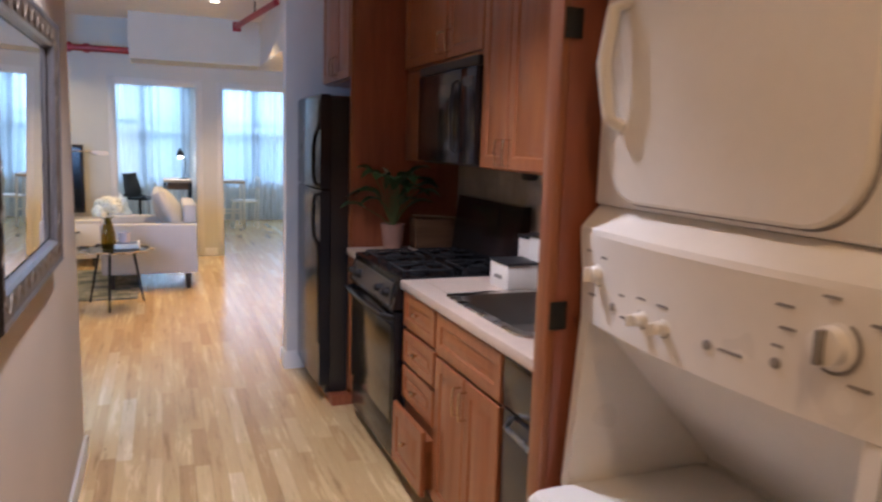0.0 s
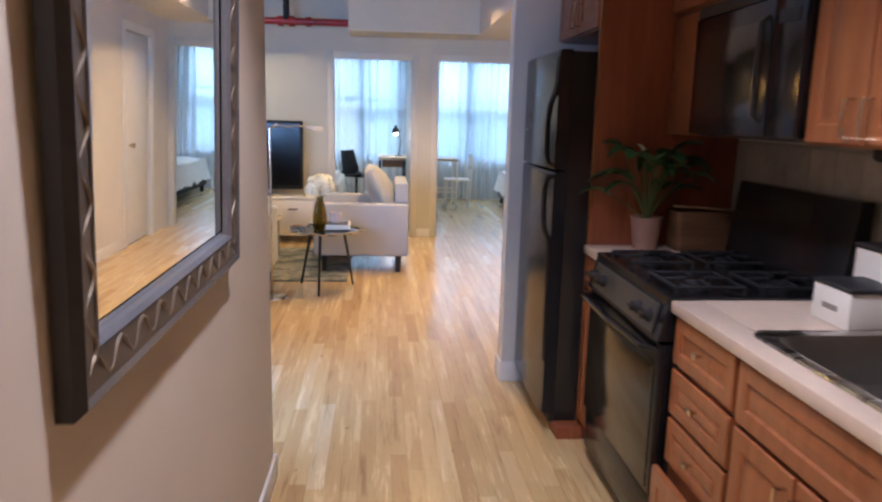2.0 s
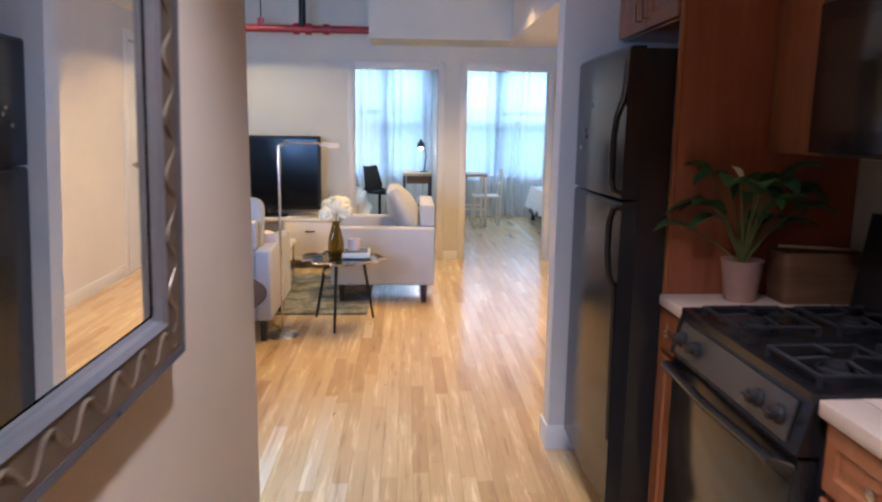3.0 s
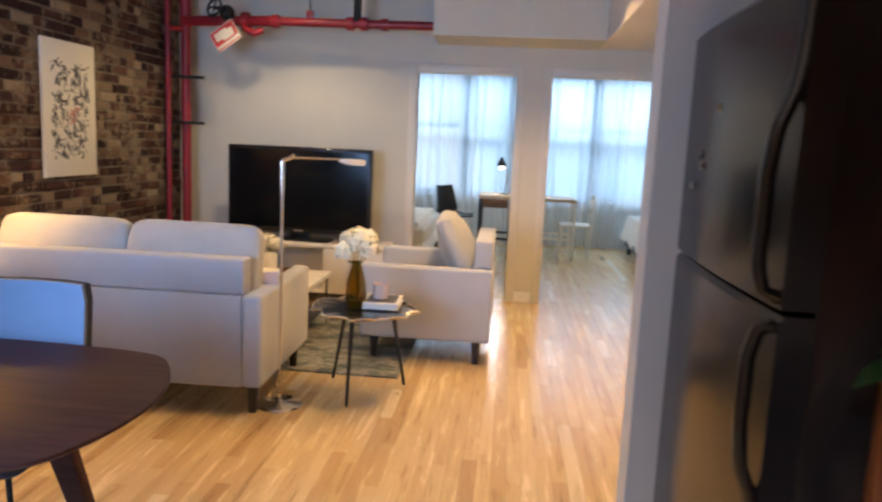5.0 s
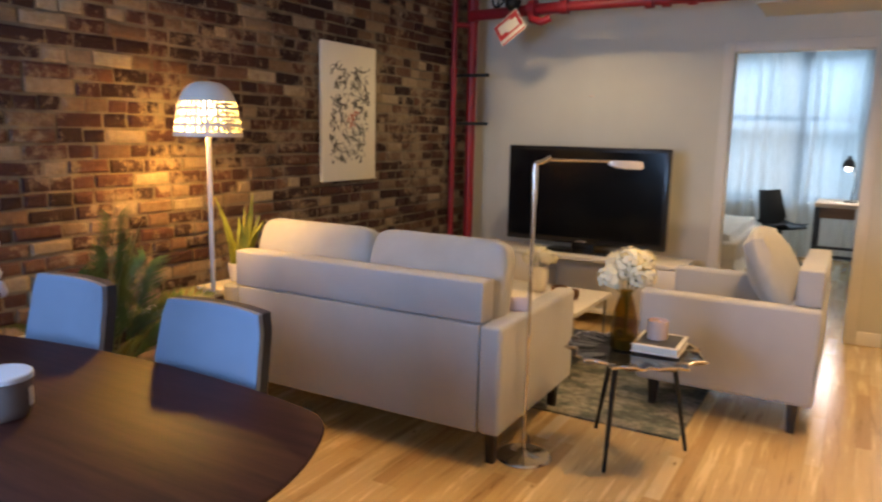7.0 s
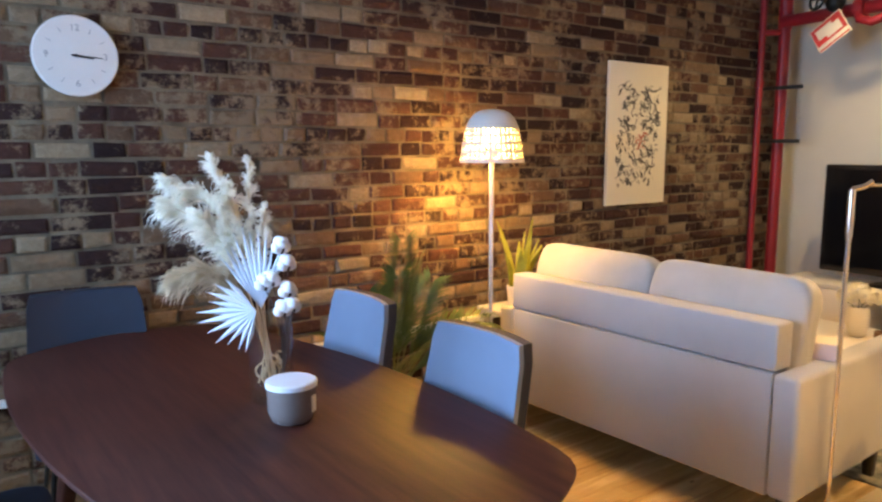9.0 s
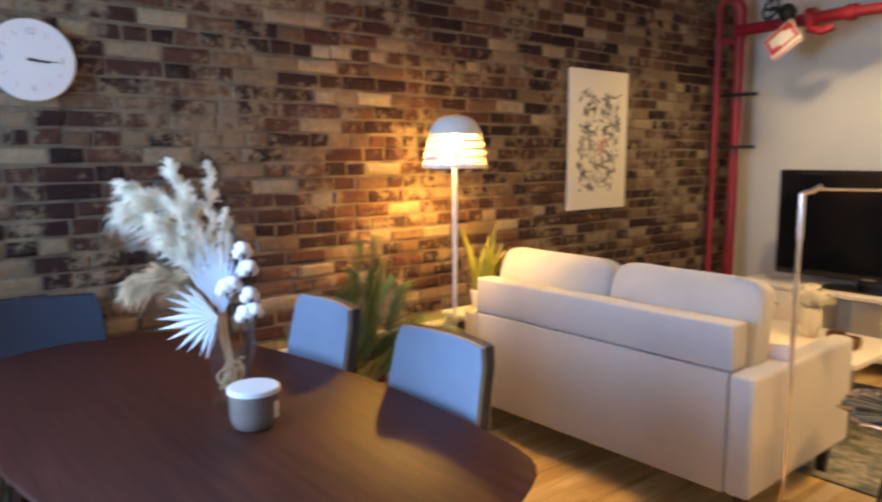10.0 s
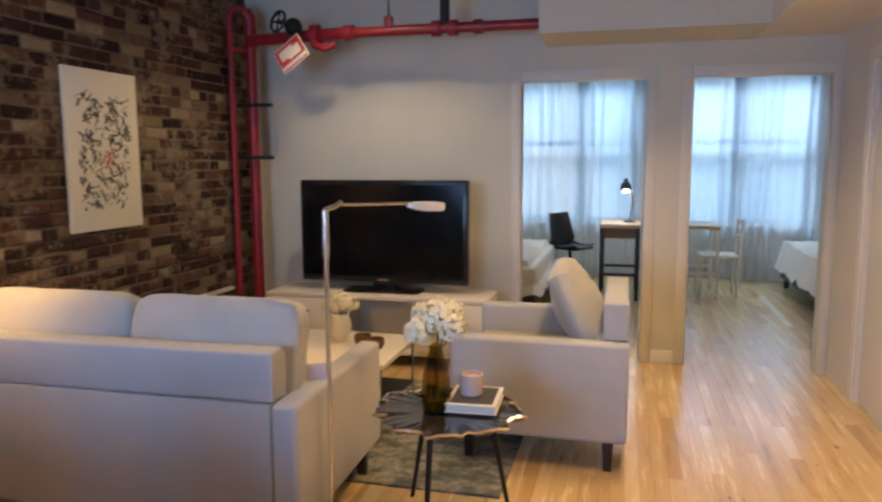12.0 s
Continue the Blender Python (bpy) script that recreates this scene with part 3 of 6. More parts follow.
for i, (a, b) in enumerate(((-0.95, 0.30), (0.27, 1.12), (1.30, 2.28), (2.24, 3.30))):
    curtain(a, b, WINDOW_Y - 0.10, 0.02, 2.66, SHEER, (b - a) * 7, 0.05, "sheer white floor-length window curtain", 11 + i)
for a, b in ((-1.0, 1.12), (1.3, 3.35)):
    rod = thing("curtain_rod", (a + b) / 2, WINDOW_Y - 0.10, 2.68, "thin white curtain rod above the window", "curtain rod")
    part("rod", bar(B(), (-(b - a) / 2, 0, 0), ((b - a) / 2, 0, 0), 0.01), WHITE_METAL, rod)
    for s in (-1, 1):
        part("bracket", box(B(), s * (b - a) / 2 - 0.01, s * (b - a) / 2 + 0.01, -0.012, 0.10, -0.012, 0.012), WHITE_METAL, rod)


# ---- kitchen and laundry ----
def panel_front(x, y0, y1, z0, z1, th=0.02, rail=0.05):
    """A raised-panel cabinet front that faces -x, its back on the plane x, in world measures."""
    def rect(inset, d):
        return [(x - d, y0 + inset, z0 + inset), (x - d, y1 - inset, z0 + inset), (x - d, y1 - inset, z1 - inset), (x - d, y0 + inset, z1 - inset)]
    r = min(rail, (z1 - z0) * 0.27, (y1 - y0) * 0.27)
    rings = [rect(0, 0), rect(0, th - 0.004), rect(0.004, th), rect(r, th), rect(r + 0.006, th - 0.007), rect(r + 0.013, th - 0.007), rect(r + 0.03 if r > 0.04 else r + 0.02, th - 0.001)]
    return loft(B(), rings)


def pull(parent, x, y, z, length, upright=True, mat=BRASS):
    """A bow handle standing off a front that faces -x."""
    h = length / 2
    d = 0.028
    pts = [(0, -h), (d, -h), (d * 1.15, 0), (d, h), (0, h)]
    path = [(x - a, y, z + b) if upright else (x - a, y + b, z) for a, b in pts]
    return part("handle", tube(B(), path, 0.005, 8), mat, parent, "slim brass-toned metal handle")


def cabinet(name, x_front, y0, y1, z0, z1, x_back, fronts, label, group, mat=CHERRY, category="cabinet"):
    """fronts: kind, y0, y1, z0, z1, handle (upright, flat, knob or none) and handle place (y, z), pulled out by."""
    cab = thing(name, 0, 0, 0, label, category, group)
    cab.matrix_basis = pose((x_front + x_back) / 2, (y0 + y1) / 2, z0)
    inv = Matrix.Translation((-(x_front + x_back) / 2, -(y0 + y1) / 2, -z0))
    made = [part("body", box(B(), x_front, x_back, y0 + 0.001, y1 - 0.001, z0, z1, 0.002), mat, cab)]
    for kind, a, b, c, d, handle, place, out in fronts:
        f = part(kind, panel_front(x_front - 0.001 - out, a + 0.002, b - 0.002, c + 0.002, d - 0.002), mat, cab)
        if out:
            tray = part("drawer_box", box(B(), x_front - out - 0.001, x_front - 0.0005, a + 0.02, b - 0.02, c + 0.02, d - 0.05), mat, cab)
            made.append(tray)
        made.append(f)
        if handle == "upright":
            pull(f, x_front - 0.02 - out, place[0], place[1], 0.10)
        elif handle == "flat":
            pull(f, x_front - 0.02 - out, place[0], place[1], 0.075, False)
        elif handle == "knob":
            k = lathe(B(), [(0.004, 0), (0.005, 0.012), (0.012, 0.018), (0.013, 0.024), (0.006, 0.029)], seg=12)
            part("knob", transformed(k, Matrix.Translation((x_front - 0.019 - out, *place)) @ pose(0, 0, 0, 0, -90, 0)), BRASS, f, "round metal knob")
    for o in made:
        o.data.transform(inv)
        for child in o.children:
            child.data.transform(inv)
    return cab


FX = 1.62
G = "base cabinets"
cabinet("drawer_cabinet", FX, 3.045, 3.445, 0.09, 0.735, KITCHEN_X - 0.002, [
    ("drawer", 3.055, 3.435, 0.715, 0.868, "knob", (3.245, 0.80), 0), ("drawer", 3.055, 3.435, 0.55, 0.70, "knob", (3.245, 0.63), 0),
    ("drawer", 3.055, 3.435, 0.39, 0.54, "knob", (3.245, 0.465), 0), ("drawer", 3.055, 3.435, 0.10, 0.375, "knob", (3.245, 0.25), 0.04)],
    "cherry wood drawer cabinet with the bottom drawer pulled out", G)
cabinet("sink_cabinet", FX, 2.46, 3.043, 0.09, 0.735, KITCHEN_X - 0.002, [
    ("false_front", 2.468, 3.035, 0.70, 0.868, "none", None, 0),
    ("door", 2.752, 3.035, 0.10, 0.69, "upright", (2.778, 0.60), 0), ("door", 2.468, 2.748, 0.10, 0.69, "upright", (2.722, 0.60), 0)],
    "cherry wood sink cabinet with two raised-panel doors", G)
cabinet("narrow_cabinet", FX, 4.232, 4.433, 0.09, 0.872, KITCHEN_X - 0.002, [
    ("drawer", 4.24, 4.425, 0.72, 0.868, "knob", (4.335, 0.80), 0), ("door", 4.24, 4.425, 0.10, 0.71, "none", None, 0)],
    "narrow cherry wood cabinet between stove and fridge", G)
bm = B()
for a, b in ((1.885, 3.445), (4.232, 4.399)):
    box(bm, FX + 0.05, FX + 0.07, a, b, 0, 0.09)
solid("plinth", bm, CHERRY_DARK, "recessed cherry wood toe kick", "plinth", "structure")

dw = thing("dishwasher", 1.93, 2.17, 0, "black built-in dishwasher with a steel handle", "dishwasher")
part("body", box(B(), -0.29, 0.32, -0.28, 0.285, 0.09, 0.868, 0.003), BLACK_MATT, dw)
part("door", box(B(), -0.325, -0.292, -0.278, 0.283, 0.11, 0.70, 0.006), FRIDGE_BLACK, dw)
part("control_panel", box(B(), -0.33, -0.292, -0.278, 0.283, 0.705, 0.866, 0.008), BLACK, dw, "glossy black control strip")
part("handle", tube(B(), [(-0.33, -0.2, 0.69), (-0.365, -0.17, 0.675), (-0.372, 0, 0.668), (-0.365, 0.18, 0.675), (-0.33, 0.21, 0.69)], 0.008, 8), STEEL, dw, "bright bowed handle")
for i in range(5):
    part("button", box(B(), -0.333, -0.329, -0.16 + i * 0.05, -0.13 + i * 0.05, 0.80, 0.815, 0.001), GREY_PRINT, dw)

# worktops
SX0, SX1, SY0, SY1 = 1.665, 2.16, 2.46, 3.10
bm = B()
CT0, CT1 = 0.874, 0.912
box(bm, 1.588, SX0 + 0.02, 1.885, 3.452, CT0, CT1, 0.004)
box(bm, SX1 - 0.02, KITCHEN_X - 0.002, 1.885, 3.452, CT0, CT1)
box(bm, SX0 + 0.02, SX1 - 0.02, 1.885, SY0 + 0.02, CT0, CT1)
box(bm, SX0 + 0.02, SX1 - 0.02, SY1 - 0.02, 3.452, CT0, CT1)
solid("worktop", bm, LAMINATE, "pale beige laminate worktop around the sink", "worktop")
solid("worktop", box(B(), 1.588, KITCHEN_X - 0.002, 4.226, 4.434, CT0, CT1, 0.004), LAMINATE, "short pale beige laminate worktop beside the fridge", "worktop")
sink = thing("sink", (SX0 + SX1) / 2, (SY0 + SY1) / 2, CT1, "brushed stainless steel kitchen sink with a raised rim", "sink")
hx, hy = (SX1 - SX0) / 2, (SY1 - SY0) / 2
part("rim", loft(B(), [rounded(0, 0, hx + 0.012, hy + 0.012, 0.045, 0.001), rounded(0, 0, hx + 0.010, hy + 0.010, 0.045, 0.008), rounded(0, 0, hx - 0.006, hy - 0.006, 0.05, 0.009), rounded(-0.02, 0, hx - 0.045, hy - 0.03, 0.07, 0.005)], cap0=False, cap1=False), STEEL, sink, "bright raised steel rim")
# The bowl takes a darker steel than the rim.
part("bowl", loft(B(), [rounded(-0.02, 0, hx - 0.045, hy - 0.03, 0.07, 0.005), rounded(-0.02, 0, hx - 0.05, hy - 0.036, 0.075, -0.012), rounded(-0.02, 0, hx - 0.056, hy - 0.045, 0.08, -0.125), rounded(-0.02, 0, hx - 0.09, hy - 0.085, 0.08, -0.158)], cap0=False), DARK_SINK_STEEL, sink)
part("drain", lathe(B(), [(0.045, -0.159), (0.045, -0.156), (0.03, -0.157)], seg=20), CHROME, sink)
fau = thing("faucet", 2.17, 2.66, CT1 + 0.008, "chrome swivel faucet behind the sink", "faucet")
part("base", lathe(B(), [(0.03, 0), (0.03, 0.012), (0.018, 0.03), (0.016, 0.09), (0.02, 0.10)], seg=18), CHROME, fau)
part("spout", tube(B(), [(0, 0, 0.09), (-0.02, 0, 0.16), (-0.08, 0, 0.19), (-0.16, 0, 0.17), (-0.18, 0, 0.14)], 0.011, 10), CHROME, fau)
part("lever", tube(B(), [(0, 0, 0.10), (0.01, 0.05, 0.13), (0.01, 0.08, 0.135)], [0.008, 0.007, 0.005], 8), CHROME, fau)

# stove
SV0, SV1 = 3.458, 4.222
stove = thing("gas_stove", 1.90, (SV0 + SV1) / 2, 0, "black gas stove with cast-iron grates and glass oven door", "stove")
hw = (SV1 - SV0) / 2
part("body", box(B(), -0.29, 0.32, -hw, hw, 0.06, 0.895, 0.004), BLACK, stove)
for sx in (-0.25, 0.28):
    for sy in (-hw + 0.06, hw - 0.06):
        part("foot", bar(B(), (sx, sy, 0), (sx, sy, 0.07), 0.018), BLACK_MATT, stove)
part("warming_drawer", box(B(), -0.325, -0.292, -hw + 0.004, hw - 0.004, 0.07, 0.235, 0.008), BLACK, stove)
door = part("oven_door", box(B(), -0.335, -0.292, -hw + 0.004, hw - 0.004, 0.245, 0.765, 0.008), BLACK, stove)
part("oven_window", box(B(), -0.339, -0.336, -hw + 0.03, hw - 0.03, 0.265, 0.70, 0.001), DARK_GLASS, door, "reflective dark glass")
part("handle", tube(B(), [(-0.33, -hw + 0.03, 0.735), (-0.375, -hw + 0.05, 0.745), (-0.388, 0, 0.745), (-0.375, hw - 0.05, 0.745), (-0.33, hw - 0.03, 0.735)], 0.014, 10), BLACK, door, "thick black bowed handle")
bm = loft(B(), [[(-0.345, s, 0.775), (-0.29, s, 0.775), (-0.29, s, 0.897), (-0.315, s, 0.897)] for s in (-hw + 0.002, hw - 0.002)])
part("control_panel", bm, BLACK, stove)
part("trim_strip", loft(B(), [[(-0.3475, s, 0.79), (-0.343, s, 0.79), (-0.322, s, 0.885), (-0.3265, s, 0.885)] for s in (-hw + 0.05, hw - 0.05)]), DARK_STEEL, stove, "dark steel strip")
for y in (-0.29, -0.19, 0.19, 0.29):
    k = lathe(B(), [(0.024, 0), (0.024, 0.008), (0.019, 0.012), (0.017, 0.032), (0.012, 0.034)], seg=16)
    box(k, -0.003, 0.003, -0.018, 0.018, 0.03, 0.039)
    part("knob", transformed(k, Matrix.Translation((-0.338, y, 0.837)) @ pose(0, 0, 0, 0, -77, 0)), BLACK_MATT, stove)
part("cooktop", loft(B(), [rounded(0.0, 0, 0.318, hw, 0.015, 0.896), rounded(0.0, 0, 0.318, hw, 0.015, 0.918), rounded(0.0, 0, 0.30, hw - 0.02, 0.015, 0.918), rounded(0.0, 0, 0.29, hw - 0.03, 0.015, 0.908)]), BLACK, stove)
for cx in (-0.155, 0.135):
    for cy in (-0.20, 0.20):
        part("burner", lathe(B(), [(0.05, 0.908), (0.05, 0.916), (0.036, 0.918), (0.036, 0.928), (0.02, 0.931)], cx, cy, 18), BLACK_MATT, stove)
        g = B()
        s = 0.115
        for a, b in (((-s, -s), (s, -s)), ((s, -s), (s, s)), ((s, s), (-s, s)), ((-s, s), (-s, -s))):
            bar(g, (cx + a[0], cy + a[1], 0.935), (cx + b[0], cy + b[1], 0.935), 0.006, seg=6)
        for a in range(4):
            dx, dy = ((s, 0), (-s, 0), (0, s), (0, -s))[a]
            bar(g, (cx + dx, cy + dy, 0.938), (cx + dx * 0.28, cy + dy * 0.28, 0.942), 0.006, seg=6)
        for a in (-s, s):
            for b in (-s, s):
                bar(g, (cx + a, cy + b, 0.909), (cx + a, cy + b, 0.937), 0.007, seg=6)
        part("grate", g, BLACK_MATT, stove, "cast-iron grate")
bg = loft(B(), [[(0.235, s, 0.918), (0.318, s, 0.918), (0.318, s, 1.225), (0.275, s, 1.225)] for s in (-hw, -hw + 0.001, hw - 0.001, hw)])
part("backguard", bg, BLACK, stove)
part("clock_display", loft(B(), [[(0.2545, s, 1.11), (0.258, s, 1.11), (0.2685, s, 1.19), (0.265, s, 1.19)] for s in (-0.15, 0.15)]), DARK_GLASS, stove)

# fridge
fr = thing("refrigerator", 1.777, 4.80, 0.06, "black top-freezer refrigerator with bowed handles", "refrigerator")
fw = 0.345
part("body", box(B(), -0.275, 0.44, -fw + 0.015, fw - 0.015, 0.0, 1.685, 0.006), FRIDGE_BLACK, fr)
for nm, z0, z1 in (("freezer_door", 1.178, 1.69), ("door", 0.05, 1.168)):
    n = 9
    rings = []
    for k in range(n):
        y = -fw + 2 * fw * k / (n - 1)
        bow = 0.012 * (1 - ((k - (n - 1) / 2) / ((n - 1) / 2)) ** 2)
        rings.append([(-0.335 - bow, y, z0), (-0.278, y, z0), (-0.278, y, z1), (-0.325 - bow, y, z1), (-0.335 - bow, y, z1 - 0.012)])
    d = part(nm, loft(B(), rings), FRIDGE_BLACK, fr)
    e = -fw + 0.012
    if nm == "door":
        pts = [(-0.333, e, 0.30), (-0.338, e, 0.80), (-0.345, e, 0.87), (-0.364, e + 0.002, 0.915), (-0.371, e + 0.004, 0.99), (-0.370, e + 0.004, 1.10), (-0.360, e + 0.002, 1.142), (-0.335, e, 1.152)]
    else:
        pts = [(-0.333, e, 1.66), (-0.338, e, 1.55), (-0.345, e, 1.51), (-0.364, e + 0.002, 1.455), (-0.371, e + 0.004, 1.38), (-0.370, e + 0.004, 1.245), (-0.360, e + 0.002, 1.205), (-0.335, e, 1.195)]
    part("handle", tube(B(), pts, 0.012, 10), BLACK, d, "glossy black bowed handle")
part("kick_grille", box(B(), -0.30, -0.276, -fw + 0.01, fw - 0.01, 0.0, 0.045, 0.004), BLACK_MATT, fr)
# Small steel discs stand in for glints on dents in the freezer door.
for y, z in ((0.05, 1.505), (0.17, 1.41), (0.145, 1.385), (0.215, 1.34)):
    part("magnet", transformed(lathe(B(), [(0.008, 0), (0.009, 0.003), (0.005, 0.005)], seg=12), Matrix.Translation((-0.346, y, z)) @ pose(0, 0, 0, 0, -90, 0)), STEEL, fr)
solid("fridge_plinth", box(B(), 1.505, 2.24, 4.40, 5.143, 0, 0.058, 0.004), CHERRY_DARK, "cherry wood plinth under the refrigerator", "plinth")
tp = thing("tall_panel", 1.93, 4.4495, 0.06, "full-height reddish cherry wood panel beside the fridge", "panel")
part("board", box(B(), -0.309, KITCHEN_X - 1.932, -0.0115, 0.0115, 0, CEIL - 0.062, 0.001), CHERRY_DARK, tp)
part("edge_strip", box(B(), -0.325, -0.3095, -0.0125, 0.0125, 0, CEIL - 0.062, 0.002), CHERRY, tp, "lighter cherry edge strip")
U = "upper cabinets"
cabinet("upper_cabinet", 1.62, 4.465, 5.15, 1.84, 2.75, KITCHEN_X - 0.002, [
    ("door", 4.79, 5.145, 1.845, 2.72, "upright", (4.83, 1.93), 0), ("door", 4.47, 4.787, 1.845, 2.72, "upright", (4.745, 1.93), 0)],
    "cherry wood cabinet above the refrigerator", U)
UX = 1.925
cabinet("upper_cabinet", UX, 3.375, 4.433, 1.89, 2.75, KITCHEN_X - 0.002, [
    ("door", 3.80, 4.425, 1.90, 2.72, "upright", (3.85, 1.98), 0), ("door", 3.38, 3.795, 1.90, 2.72, "upright", (3.745, 1.98), 0)],
    "cherry wood cabinet above the microwave", U)
cabinet("upper_cabinet", UX, 2.765, 3.372, 1.40, 2.75, KITCHEN_X - 0.002, [
    ("door", 3.115, 3.368, 1.405, 2.72, "upright", (3.158, 1.475), 0), ("door", 2.77, 3.112, 1.405, 2.72, "upright", (3.085, 1.475), 0)],
    "tall cherry wood wall cabinet with two doors", U)
cabinet("upper_cabinet", UX, 1.885, 2.762, 1.385, 2.75, KITCHEN_X - 0.002, [
    ("door", 1.89, 2.757, 1.39, 1.69, "none", None, 0), ("door", 1.89, 2.757, 1.715, 2.72, "none", None, 0)],
    "cherry wood wall cabinet with a low flap door", U)
solid("filler_cabinet", box(B(), UX, KITCHEN_X - 0.002, 4.116, 4.433, 1.405, 1.886, 0.003), CHERRY, "cherry wood filler cabinet beside the microwave", "cabinet")

mw = thing("microwave", 1.90, 3.745, 1.405, "black over-the-range microwave with a dark window", "microwave")
mh = 0.365
part("body", box(B(), 0.02, 0.355, -mh, mh, 0, 0.475, 0.004), BLACK_MATT, mw)
md = part("door", box(B(), -0.02, 0.018, -mh + 0.17, mh, 0.01, 0.43, 0.006), BLACK, mw)
part("window", box(B(), -0.023, -0.0205, -mh + 0.23, mh - 0.05, 0.07, 0.37, 0.001), DARK_GLASS, md)
part("control_panel", box(B(), -0.02, 0.018, -mh, -mh + 0.167, 0.01, 0.43, 0.006), BLACK, mw)
part("vent", box(B(), -0.015, 0.018, -mh, mh, 0.434, 0.475, 0.004), BLACK_MATT, mw)
part("handle", tube(B(), [(-0.02, -mh + 0.2, 0.06), (-0.045, -mh + 0.2, 0.08), (-0.05, -mh + 0.2, 0.22), (-0.045, -mh + 0.2, 0.36), (-0.02, -mh + 0.2, 0.38)], 0.007, 8), BLACK_MATT, md)
part("display", box(B(), -0.0225, -0.0202, -mh + 0.03, -mh + 0.14, 0.35, 0.39), DARK_GLASS, mw)

# backsplash of square tiles
bs = solid("backsplash", box(B(), KITCHEN_X - 0.008, KITCHEN_X - 0.001, 1.89, 4.434, CT1 + 0.001, 1.384), GROUT, "beige ceramic tile backsplash", "backsplash", "structure", smooth=False)
tile = finish(box(B(), -0.004, 0, 0.001, 0.149, 0.001, 0.149, 0.0012, 1), "tile", TILE)
for i in range(16):
    for j in range(3):
        t_ob = new("tile", tile)
        t_ob.parent = bs
        t_ob.location = (KITCHEN_X - 0.009, 1.90 + i * 0.152, CT1 + 0.006 + j * 0.152)
out = thing("outlet_plate", KITCHEN_X - 0.014, 3.29, 1.23, "white double outlet plate on the backsplash", "outlet", kind="")
part("plate", box(B(), -0.006, 0, -0.06, 0.06, -0.058, 0.058, 0.003), TRIM, out)
for z in (-0.022, 0.022):
    part("socket", box(B(), -0.008, -0.005, -0.017, 0.017, z - 0.014, z + 0.014, 0.003), TRIM, out)
for y in (3.27, 2.98):
    p = lathe(B(), [(0.038, 0), (0.038, -0.03), (0.028, -0.04)], seg=18)
    tagged(part("puck_light", transformed(p, Matrix.Translation((2.10, y, 1.3995 if y > 2.77 else 1.384))), IRON), "dark unlit puck light under the cabinet", "puck light", "puck lights")


def canister(x, y, w, d, h, lid, label):
    c = thing("canister", x, y, CT1, label, "canister", "kitchen canisters")
    part("body", box(B(), -d, d, -w, w, 0, h, 0.006), WHITE_LACQUER, c)
    part("lid", box(B(), -d - 0.004, d + 0.004, -w - 0.004, w + 0.004, h + 0.0005, h + lid, 0.005), BLACK_MATT, c, "dark lid")
    part("mark", box(B(), -d - 0.0015, -d, -w * 0.4, w * 0.4, h * 0.4, h * 0.55), GREY_PRINT, c)


canister(2.01, 3.20, 0.085, 0.075, 0.105, 0.012, "low white canister with a dark lid")
canister(2.15, 3.13, 0.075, 0.075, 0.215, 0.018, "tall white canister with a dark lid")
canister(2.17, 3.31, 0.06, 0.06, 0.19, 0.015, "white canister with a dark lid behind the others")

crate = thing("wooden_box", 2.08, 4.345, CT1, "dark woven box with a handle beside the stove", "box")
part("body", loft(B(), [rounded(0, 0, 0.13, 0.065, 0.02, 0), rounded(0, 0, 0.14, 0.068, 0.02, 0.17), rounded(0, 0, 0.128, 0.056, 0.02, 0.17), rounded(0, 0, 0.12, 0.052, 0.02, 0.02)]), CRATE, crate)
part("stick", bar(B(), (-0.14, -0.02, 0.19), (0.12, -0.01, 0.175), 0.005), OAK_TOP, crate, "pale wooden stick")


def leaf_blade(bm, base, tip, width, droop, n=6):
    """A broad leaf with a folded midrib between two points."""
    a, b = Vector(base), Vector(tip)
    side = (b - a).cross(Vector((0, 0, 1))).normalized()
    rows = []
    for k in range(n + 1):
        t = k / n
        p = a.lerp(b, t) + Vector((0, 0, droop * math.sin(t * math.pi)))
        w = width * math.sin(math.pi * min(1, t * 0.9 + 0.08)) ** 0.8 * (1 if k < n else 0.02)
        rows.append([p - side * w + Vector((0, 0, w * 0.35)), p, p + side * w + Vector((0, 0, w * 0.35))])
    return loft(bm, rows, closed=False)


pl = thing("potted_plant", 1.83, 4.345, CT1, "leafy green peace lily in a terracotta pot", "plant")
part("pot", lathe(B(), [(0.048, 0), (0.052, 0.006), (0.066, 0.13), (0.070, 0.14), (0.062, 0.14), (0.058, 0.118)], seg=24), CLAY, pl)
part("soil", lathe(B(), [(0.058, 0.112), (0.058, 0.12), (0.02, 0.124)], seg=20), SOIL, pl)
rnd = random.Random(21)
for i in range(24):
    a = i * 2.4 + rnd.uniform(-0.3, 0.3)
    reach, top = rnd.uniform(0.07, 0.17), rnd.uniform(0.10, 0.30)
    mid = (reach * 0.45 * math.cos(a), reach * 0.35 * math.sin(a), 0.12 + top * 0.55)
    end = (reach * math.cos(a), min(0.06, reach * 0.7 * math.sin(a)), 0.12 + top)
    st = part("stalk", tube(B(), [(0, 0, 0.12), mid, end], [0.004, 0.003, 0.002], 6), STEM, pl)
    d = Vector((math.cos(a), 0.6 * math.sin(a), rnd.uniform(-0.5, 0.3))).normalized()
    tip = Vector(end) + d * rnd.uniform(0.11, 0.17)
    tip.y = min(tip.y, 0.072)
    part("leaf", leaf_blade(B(), end, tip, rnd.uniform(0.035, 0.055), 0.025), LEAF, st)
